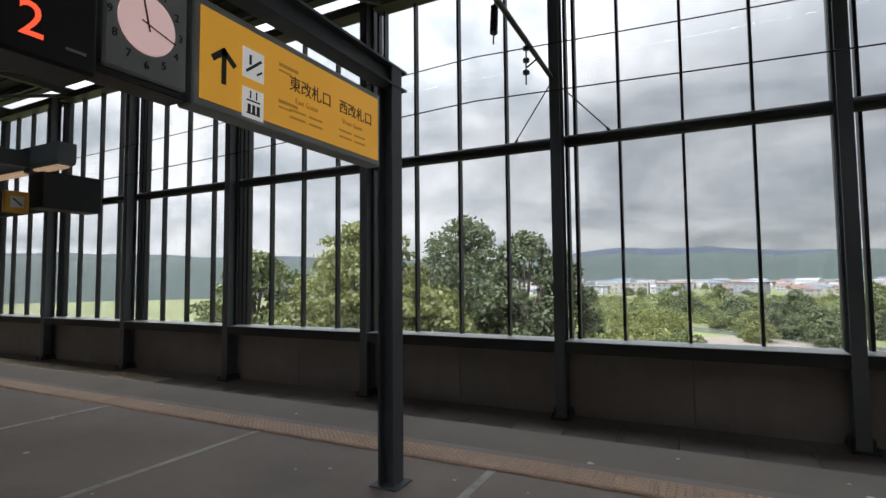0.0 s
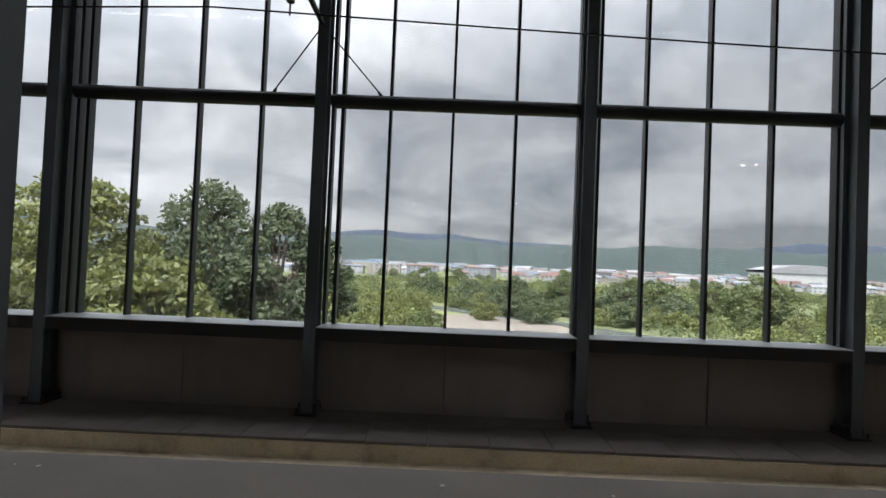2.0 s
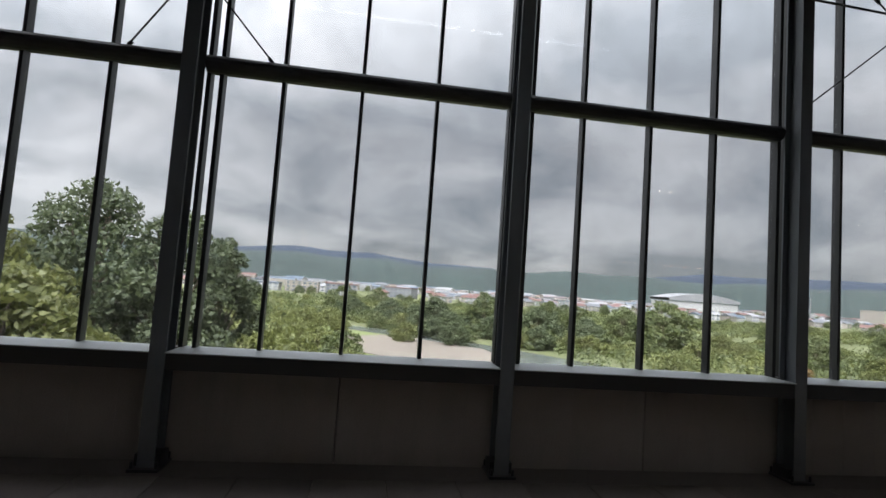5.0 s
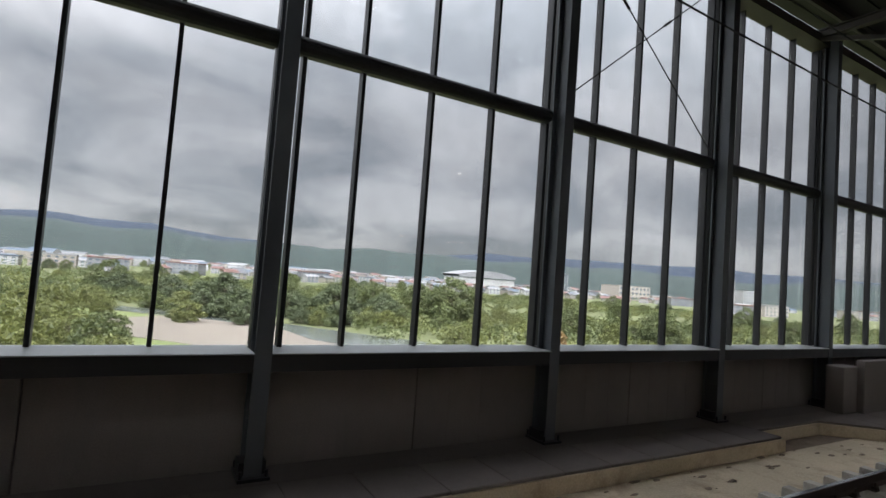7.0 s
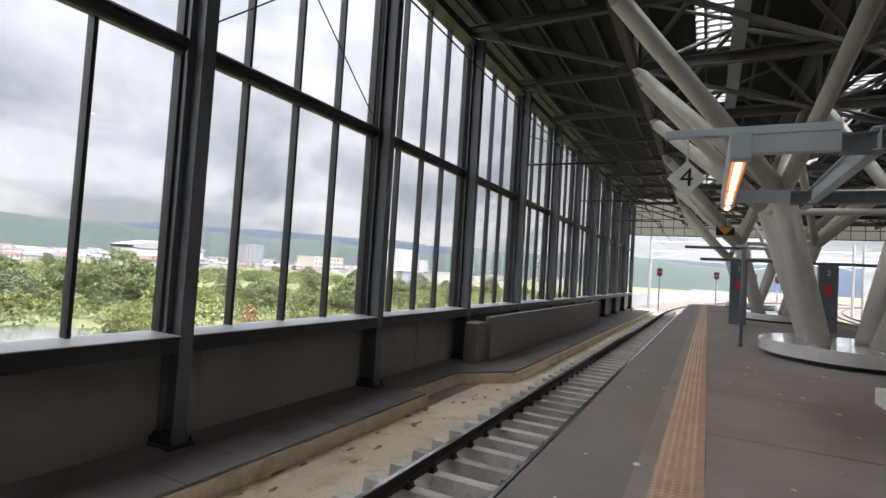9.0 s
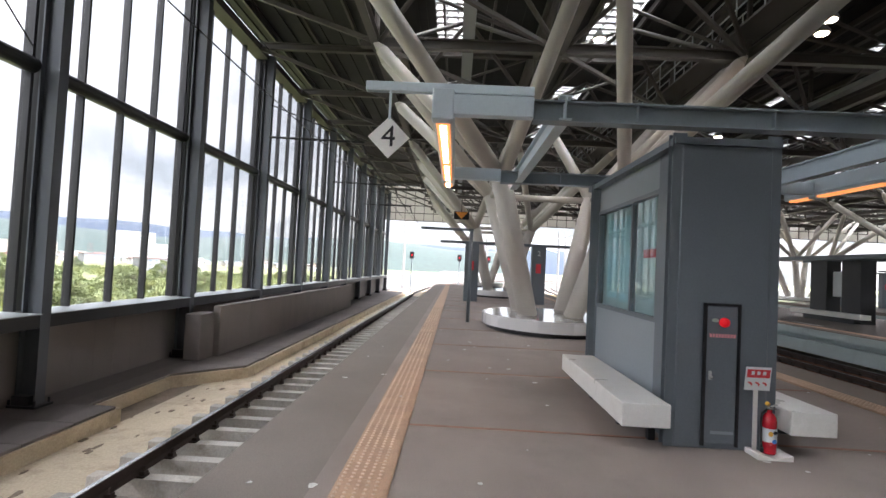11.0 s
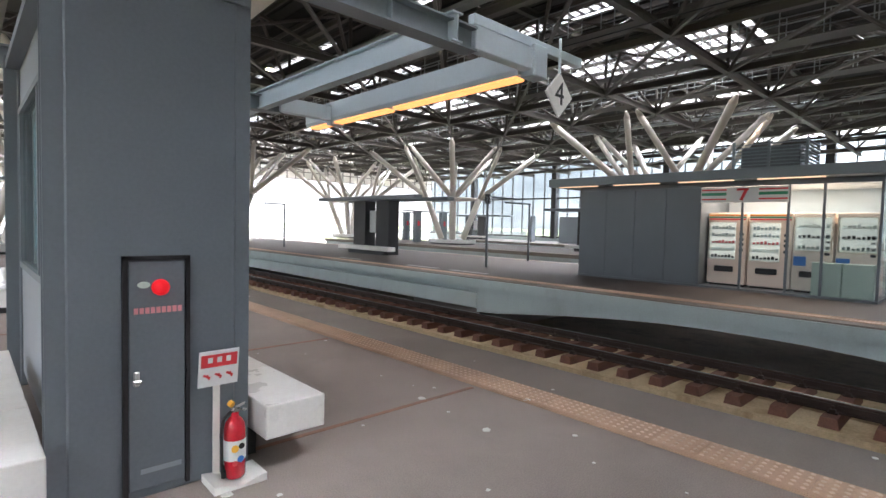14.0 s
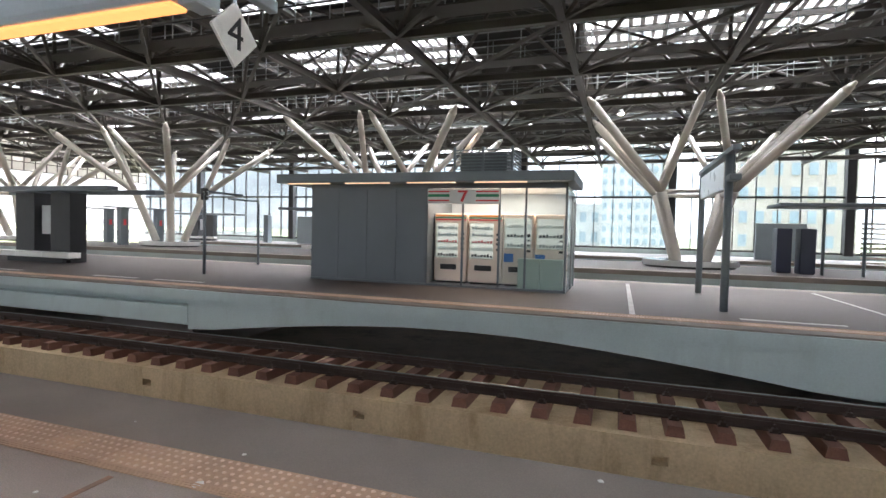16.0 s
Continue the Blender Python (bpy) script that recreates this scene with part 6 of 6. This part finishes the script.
# ---------------------------------------------------------------- trees and bushes
def leaf_material(name, base, light):
    m = bpy.data.materials.new(name)
    m.use_nodes = True
    nd, l = m.node_tree.nodes, m.node_tree.links
    b = nd["Principled BSDF"]
    b.inputs["Roughness"].default_value = 0.6
    geo = nd.new("ShaderNodeNewGeometry")
    no = nd.new("ShaderNodeTexNoise")
    no.inputs["Scale"].default_value = 0.45
    l.new(geo.outputs["Position"], no.inputs["Vector"])
    add = nd.new("ShaderNodeMath")
    add.operation = "ADD"
    l.new(geo.outputs["Random Per Island"], add.inputs[0])
    l.new(no.outputs["Fac"], add.inputs[1])
    mr = nd.new("ShaderNodeMapRange")
    mr.inputs["From Min"].default_value = 0.4
    mr.inputs["From Max"].default_value = 1.4
    l.new(add.outputs[0], mr.inputs["Value"])
    mx = nd.new("ShaderNodeMix")
    mx.data_type = "RGBA"
    mx.inputs["A"].default_value = (*base, 1)
    mx.inputs["B"].default_value = (*light, 1)
    l.new(mr.outputs["Result"], mx.inputs["Factor"])
    l.new(mx.outputs["Result"], b.inputs["Base Color"])
    tr = nd.new("ShaderNodeBsdfTranslucent")
    l.new(mx.outputs["Result"], tr.inputs["Color"])
    ms = nd.new("ShaderNodeMixShader")
    ms.inputs["Fac"].default_value = 0.42
    l.new(b.outputs["BSDF"], ms.inputs[1])
    l.new(tr.outputs["BSDF"], ms.inputs[2])
    l.new(ms.outputs["Shader"], nd["Material Output"].inputs["Surface"])
    return m


LEAF_BRIGHT = leaf_material("bright_leaves", (0.06, 0.072, 0.02), (0.17, 0.18, 0.055))
LEAF_DARK = leaf_material("dark_leaves", (0.034, 0.047, 0.02), (0.085, 0.105, 0.045))
LEAF_MID = leaf_material("mid_leaves", (0.046, 0.062, 0.02), (0.11, 0.13, 0.042))
LEAF_OLIVE = leaf_material("olive_leaves", (0.065, 0.08, 0.022), (0.16, 0.17, 0.05))
LEAF_RUST = leaf_material("rusty_leaves", (0.12, 0.075, 0.03), (0.22, 0.14, 0.05))
BARK = mat("bark", (0.12, 0.095, 0.07), 0.9, var=0.3, scale=3, fine=20, bump=0.4, stretch=(1, 1, 0.3))


def crown_mesh(name, lobes, leaves, size, seed, material):
    """Many small leaves, gathered in lobes with gaps between them."""
    r = np.random.RandomState(seed)
    lo = np.array(lobes)
    w = lo[:, 3] ** 2
    lo = lo[r.choice(len(lo), leaves, p=w / w.sum())]
    d = r.normal(size=(leaves, 3))
    d /= np.linalg.norm(d, axis=1)[:, None]
    d[:, 2] = np.where(d[:, 2] < -0.35, -0.6 * d[:, 2], d[:, 2])
    rr = lo[:, 3] * (0.5 + 0.58 * r.rand(leaves) ** 0.5)
    p = lo[:, :3] + d * np.stack((rr, rr, rr * lo[:, 4]), 1)
    u = r.normal(size=(leaves, 3))
    u /= np.linalg.norm(u, axis=1)[:, None]
    v = np.cross(u, d + 0.5 * r.normal(size=(leaves, 3)))
    v /= np.linalg.norm(v, axis=1)[:, None]
    s = (size * (0.6 + 0.8 * r.rand(leaves)))[:, None]
    vs = np.stack((p - u * s, p + v * s * 0.45, p + u * s, p - v * s * 0.45), 1).reshape(-1, 3)
    me = bpy.data.meshes.new(name)
    me.from_pydata(vs.tolist(), [], np.arange(4 * leaves).reshape(-1, 4).tolist())
    me.materials.append(material)
    return me


def tree(name, at, height, width, seed, material, label, leaves=5000, size=0.35, flat=0.8, lobes=26, low=0.12, category="tree", group="trees"):
    r = random.Random(seed)
    t = thing(name, at, label, category, group)
    x, y, z = at
    bm = bmesh.new()
    tube(bm, (x, y, z), (x, y, z + height * 0.55), height * 0.022, 10, q_scale=0.5)
    ls = []
    for i in range(lobes):
        f = low + (1 - low) * (i + 0.5) / lobes
        prof = math.sin(math.pi * min(1, 0.18 + 0.82 * f)) ** 0.7
        a = i * 2.4 + r.uniform(-0.5, 0.5)
        rad = width * 0.5 * prof * r.uniform(0.55, 0.95)
        lr = width * r.uniform(0.13, 0.22) * (0.55 + 0.5 * prof)
        p = (rad * math.cos(a), rad * math.sin(a), height * f - lr * 0.3)
        ls.append((*p, lr, flat))
        b0 = height * max(0.1, f - 0.28)
        tube(bm, (x, y, z + min(b0, height * 0.54)), (x + p[0] * 0.9, y + p[1] * 0.9, z + p[2]), height * 0.007, 6, q_scale=0.4)
    part("trunk", bm, BARK, t)
    c = new("crown", crown_mesh(name + "_crown", ls, leaves, size, seed, material))
    c.parent = t
    return t


big = [
    ("broadleaf_tree", (-25.5, 36, GROUND_Z), 17.6, 15, 11, LEAF_BRIGHT, "tall yellow-green layered tree beside the station", 26000, 0.25, 0.45, 60),
    ("broadleaf_tree", (-17.5, 31.5, GROUND_Z), 12.2, 11, 12, LEAF_BRIGHT, "yellow-green layered tree beside the station", 20000, 0.24, 0.45, 50),
    ("dark_tree", (-20, 45, GROUND_Z), 18.3, 13, 13, LEAF_DARK, "tall dark green tree behind the lighter one", 24000, 0.22, 0.9, 44),
    ("dark_tree", (-13.5, 43, GROUND_Z), 16.4, 10, 14, LEAF_DARK, "dark green slender tree", 18000, 0.22, 0.9, 36),
    ("dark_tree", (-11.2, 47, GROUND_Z), 15.0, 6.5, 15, LEAF_DARK, "dark green slender tree", 11000, 0.22, 0.9, 30),
    ("broadleaf_tree", (-36, 34, GROUND_Z), 15.2, 12, 16, LEAF_MID, "green tree beside the station", 16000, 0.25, 0.6, 44),
    ("broadleaf_tree", (-6.5, 41, GROUND_Z), 8.2, 9, 17, LEAF_OLIVE, "low olive green bushy tree", 10000, 0.2, 0.8, 30),
]
for nm, at, h, w, sd, m, lb, lv, sz, fl, lo in big:
    tree(nm, at, h, w, sd, m, lb, lv, sz, fl, lo)

kinds = [
    tree("riverside_tree", (-60, 170, GROUND_Z), 9, 10, 21, LEAF_MID, "round green riverside tree", 4200, 0.32, 0.8, 24, 0.05, "tree", "riverside trees"),
    tree("riverside_tree", (-40, 190, GROUND_Z), 7, 9, 22, LEAF_DARK, "round dark green riverside tree", 3600, 0.32, 0.8, 22, 0.05, "tree", "riverside trees"),
    tree("riverside_bush", (50, 80, GROUND_Z), 4.5, 7, 23, LEAF_OLIVE, "low olive green willow bush", 3200, 0.22, 0.7, 20, 0.02, "bush", "riverside bushes"),
    tree("riverside_bush", (-30, 100, GROUND_Z), 4.0, 6, 24, LEAF_MID, "low green willow bush", 3000, 0.22, 0.7, 20, 0.02, "bush", "riverside bushes"),
    tree("rusty_bush", (60, 66, GROUND_Z), 5, 4, 25, LEAF_RUST, "small rust-coloured dying tree", 1200, 0.25, 0.9, 12, 0.05, "bush", "riverside bushes"),
]
rng = random.Random(9)


def plant(k, x, y, s):
    c = copy_thing(kinds[k], pose(x, y, GROUND_Z, 0, 0, rng.uniform(0, 360)))
    c.scale = (s, s, s * rng.uniform(0.85, 1.15))
    return c


for i in range(120):
    x = rng.uniform(-150, 330)
    y = rng.uniform(165, 320) if x < 60 else rng.uniform(110, 300)
    plant(rng.choice((0, 1, 2, 3)), x, y, rng.choice((0.45, 0.55, 0.65, 0.75, 1.1)) * (1 if y < 230 else 0.85))
for i in range(70):
    x = rng.uniform(48, 330)
    y = rng.uniform(78, 140) + (0 if x > 75 else 30)
    plant(rng.choice((2, 2, 3, 3, 0)), x, y, rng.uniform(0.6, 1.1))
for i in range(70):
    x = rng.uniform(2, 60)
    y = rng.uniform(112, 165)
    plant(rng.choice((2, 3, 3, 1)), x, y, rng.uniform(0.5, 1.1))
for i in range(80):
    x = rng.uniform(-80, -2)
    y = rng.uniform(64, 150)
    plant(rng.choice((2, 3)), x, y, rng.uniform(0.5, 1.2))
for x, y, k, s in ((-10, 70, 2, 1.3), (-3, 78, 3, 1.1), (-16, 75, 2, 1.4), (-1, 66, 2, 1.0), (72, 120, 0, 1.5), (-8, 200, 0, 1.3), (44, 130, 1, 1.3), (58, 140, 0, 1.2), (52, 118, 1, 1.0), (20, 150, 1, 1.2), (34, 148, 0, 1.2), (8, 165, 1, 1.2)):
    plant(k, x, y, s)



def scrub(name, clumps, seed, material, label):
    """Low tangled growth: many small clumps of leaves strewn over stretches of the plain."""
    r = np.random.RandomState(seed)
    lobes = []
    for x0, x1, y0, y1, count, h0, h1 in clumps:
        for i in range(count):
            h = r.uniform(h0, h1)
            lobes.append((r.uniform(x0, x1), r.uniform(y0, y1), GROUND_Z + h * 0.35, h * r.uniform(0.8, 1.4), 0.65))
    me = crown_mesh(name, lobes, 70 * len(lobes), 0.42, seed, material)
    ob = new(name, me)
    return tagged(ob, label, "scrub", kind="stuff")


scrub("olive_scrub", ((-90, 60, 150, 175, 320, 0.8, 2.4), (45, 330, 62, 130, 620, 0.8, 2.6), (-60, 320, 175, 300, 420, 1.2, 3.4), (-75, -25, 60, 145, 200, 0.6, 2.0)), 31, LEAF_OLIVE, "low olive green scrub along the river")
scrub("green_scrub", ((-90, 60, 160, 190, 260, 1.2, 3.4), (40, 330, 80, 150, 420, 1.0, 3.2), (-60, 320, 180, 310, 420, 1.6, 4.2), (-75, -30, 70, 150, 120, 0.6, 2.0)), 32, LEAF_MID, "low green scrub along the river")

# ---------------------------------------------------------------- town
def house(at, w, d, h, wall, roof, pitched, windows, label="small low town house far across the river"):
    t = thing("town_house", at, label, "house", "houses of the town")
    x, y, z = at
    bm = bmesh.new()
    box(bm, x - w / 2, x + w / 2, y - d / 2, y + d / 2, z, z + h)
    wl_ = part("wall", bm, wall, t)
    bm = bmesh.new()
    if pitched:
        e = 0.5
        a = [bm.verts.new((x + sx * (w / 2 + e), y + sy * (d / 2 + e), z + h)) for sx, sy in ((-1, -1), (1, -1), (1, 1), (-1, 1))]
        r = [bm.verts.new((x + sx * (w / 2 + e), y, z + h + d * 0.25)) for sx in (-1, 1)]
        for f in ((a[0], a[1], r[1], r[0]), (a[2], a[3], r[0], r[1]), (a[1], a[2], r[1]), (a[3], a[0], r[0]), (a[3], a[2], a[1], a[0])):
            bm.faces.new(f)
    else:
        box(bm, x - w / 2 - 0.3, x + w / 2 + 0.3, y - d / 2 - 0.3, y + d / 2 + 0.3, z + h, z + h + 0.7)
    part("roof", bm, roof, t)
    n, rows = windows
    for j in range(rows):
        bm = bmesh.new()
        b = z + h * (j + 0.35) / rows
        for i in range(n):
            a = x - w / 2 + w * (i + 0.28) / n
            box(bm, a, a + w / n * 0.45, y - d / 2 - 0.12, y - d / 2 + 0.05, b, b + h / rows * 0.4)
        part("window_row", bm, WINDOW, wl_)
    return t


protos = []
for k in range(9):
    w, d, h = (rng.uniform(8, 12), rng.uniform(7, 10), rng.uniform(3.6, 5.2)) if k < 5 else (rng.uniform(16, 30), rng.uniform(12, 18), rng.uniform(5, 8.5))
    protos.append(house((-260 + 30 * k, 420, GROUND_Z), w, d, h, WALLS[k % 3 if k != 2 else 0], ROOFS[k % 4], k < 5, (3, 2) if k < 5 else (6, 3)))
for i in range(250):
    x = rng.uniform(-420, 560)
    y = rng.uniform(390, 640)
    k = rng.choice((0, 0, 1, 1, 2, 2, 3, 3, 4, 4, 0, 1, 4, rng.randint(5, 8)))
    c = copy_thing(protos[k], pose(x, y, GROUND_Z, 0, 0, rng.uniform(-35, 35)))
for i in range(40):
    copy_thing(protos[rng.randrange(9)], pose(rng.uniform(330, 900), rng.uniform(180, 420), GROUND_Z, 0, 0, rng.uniform(-60, -10)))
for i in range(80):
    plant(rng.choice((0, 1)), rng.uniform(-400, 640), rng.uniform(320, 700), rng.uniform(0.5, 0.85))



def far_town(count, seed):
    """The town's farther houses: small walls with gabled roofs, too far to tell apart."""
    r = np.random.RandomState(seed)
    vs, fs, mi = [], [], []
    for i in range(count):
        x, y, a = r.uniform(-700, 1100), r.uniform(600, 1080), r.uniform(-0.6, 0.6)
        w, d, h = r.uniform(4, 8), r.uniform(3.5, 6), r.uniform(3.5, 7)
        if r.rand() < 0.15:
            w, d, h = w * 2.2, d * 1.6, h * 1.3
        g = d * r.uniform(0.05, 0.45)
        c, q = math.cos(a), math.sin(a)
        b = len(vs)
        for u, v, z in ((-w, -d, 0), (w, -d, 0), (w, d, 0), (-w, d, 0), (-w, -d, h), (w, -d, h), (w, d, h), (-w, d, h), (-w, 0, h + g), (w, 0, h + g)):
            vs.append((x + u * c - v * q, y + u * q + v * c, GROUND_Z + z))
        m, k = r.randint(0, 3), 3 + r.randint(0, 4)
        for f, n in (((0, 1, 5, 4), m), ((1, 2, 6, 9, 5), m), ((2, 3, 7, 6), m), ((3, 0, 4, 8, 7), m), ((4, 5, 9, 8), k), ((6, 7, 8, 9), k)):
            fs.append([b + j for j in f])
            mi.append(n)
    me = bpy.data.meshes.new("far_town")
    me.from_pydata(vs, [], fs)
    for m in WALLS + ROOFS:
        me.materials.append(m)
    me.polygons.foreach_set("material_index", mi)
    return tagged(new("far_town", me), "crowded low houses of the town under the hills", "houses", kind="stuff")


far_town(900, 17)
scrub("town_trees", ((-420, 640, 330, 640, 420, 3.0, 6.5), (-600, 900, 640, 1000, 300, 4.0, 8.0)), 33, LEAF_MID, "dark green trees between the houses of the town")

t = thing("sports_hall", (412, 600, GROUND_Z), "long white hall with a low curved roof", "hall")
t.scale = (0.82, 0.82, 0.9)
bm = bmesh.new()
box(bm, 357, 470, 590, 640, GROUND_Z, 5)
part("wall", bm, WALLS[0], t)
bm = bmesh.new()
arc = [(355 + 117 * k / 16, 5 + 12 * math.sin(math.pi * (0.12 + 0.76 * k / 16))) for k in range(17)]
for (xa, za), (xb, zb) in zip(arc, arc[1:]):
    v = [bm.verts.new(p) for p in ((xa, 588, 6), (xb, 588, 6), (xb, 588, zb), (xa, 588, za), (xa, 642, 6), (xb, 642, 6), (xb, 642, zb), (xa, 642, za))]
    for q in ((0, 1, 2, 3), (7, 6, 5, 4), (3, 2, 6, 7)):
        bm.faces.new([v[k] for k in q])
part("roof", bm, ROOFS[3], t)


def tower(at, w, d, h, wall, cols, rows, window, label, side, group="tall buildings"):
    """A tall block with rows of inset windows on the side that faces the station."""
    t = thing("tower_block", at, label, "building", group)
    x, y, z = at
    bm = bmesh.new()
    box(bm, x - w / 2, x + w / 2, y - d / 2, y + d / 2, z, z + h)
    wl_ = part("wall", bm, wall, t)
    bm = bmesh.new()
    box(bm, x - w / 2 - 0.2, x + w / 2 + 0.2, y - d / 2 - 0.2, y + d / 2 + 0.2, z + h, z + h + 0.8)
    part("roof", bm, wall, t)
    first = None
    yy = y + side * d / 2
    for j in range(rows):
        for i in range(cols):
            a = x - w / 2 + w * (i + 0.25) / cols
            b = z + h * (j + 0.3) / rows
            if first is None:
                bm = bmesh.new()
                box(bm, 0, w / cols * 0.5, yy - 0.12, yy + 0.12, 0, h / rows * 0.5)
                first = part("window", bm, window, wl_)
                first.location = (a, 0, b)
            else:
                share(first, (a, 0, b), wl_)
    return t


tower((790, 500, GROUND_Z), 56, 30, 42, WALLS[0], 6, 8, WINDOW, "white tower block across the river", -1)
tower((860, 500, GROUND_Z), 36, 30, 26, WALLS[0], 5, 5, WINDOW, "white tower block across the river", -1)
tower((452, 500, GROUND_Z), 26, 20, 27, WALLS[2], 4, 6, WINDOW, "grey block with a stepped top across the river", -1)
tower((560, 480, GROUND_Z), 60, 30, 18, WALLS[1], 8, 3, WINDOW, "red-brown low block across the river", -1)
# blocks seen through the south glass wall
tower((3.5, -88, GROUND_Z), 10.5, 14, 46, TOWERWALLS[0], 9, 26, PALEWINDOW, "white tower with slim pale blue windows", 1)
tower((-17.5, -92, GROUND_Z), 15, 14, 48, TOWERWALLS[1], 7, 14, PALEWINDOW, "beige hotel tower with small square windows", 1)
tower((48, -110, GROUND_Z), 40, 14, 18, TOWERWALLS[0], 12, 4, PALEWINDOW, "long pale low building beyond the hall", 1)
tower((25, -120, GROUND_Z), 16, 14, 24, TOWERWALLS[2], 6, 6, PALEWINDOW, "pale grey office block beyond the hall", 1)
tower((-45, -90, GROUND_Z), 22, 14, 30, TOWERWALLS[2], 8, 9, PALEWINDOW, "pale grey office block beyond the hall", 1)
tower((14, -98, GROUND_Z), 10, 12, 17, TOWERWALLS[0], 5, 5, PALEWINDOW, "low white building beyond the hall", 1)

# parked white cars on the riverside track
for x, y in ((-24.6, 86.6), (-19.4, 87.6)):
    t = thing("parked_car", (x, y, GROUND_Z), "small white car parked by the river", "car", "parked cars")
    z = GROUND_Z
    bm = bmesh.new()
    rbox(bm, x - 1.9, x + 1.9, y - 0.8, y + 0.8, z + 0.3, z + 0.95, 0.12, 2)
    part("body", bm, WHITE, t)
    bm = bmesh.new()
    rbox(bm, x - 1.2, x + 1.0, y - 0.72, y + 0.72, z + 0.9, z + 1.5, 0.15, 2)
    part("cabin", bm, WINDOW, t)
    bm = bmesh.new()
    rbox(bm, x - 1.1, x + 0.9, y - 0.7, y + 0.7, z + 1.45, z + 1.55, 0.04, 1)
    part("car_roof", bm, WHITE, t)
    for a in (-1.2, 1.2):
        for b in (-0.75, 0.75):
            bm = bmesh.new()
            tube(bm, (x + a, y + b - 0.08, z + 0.3), (x + a, y + b + 0.08, z + 0.3), 0.3, 12)
            part("wheel", bm, RUBBER, t)
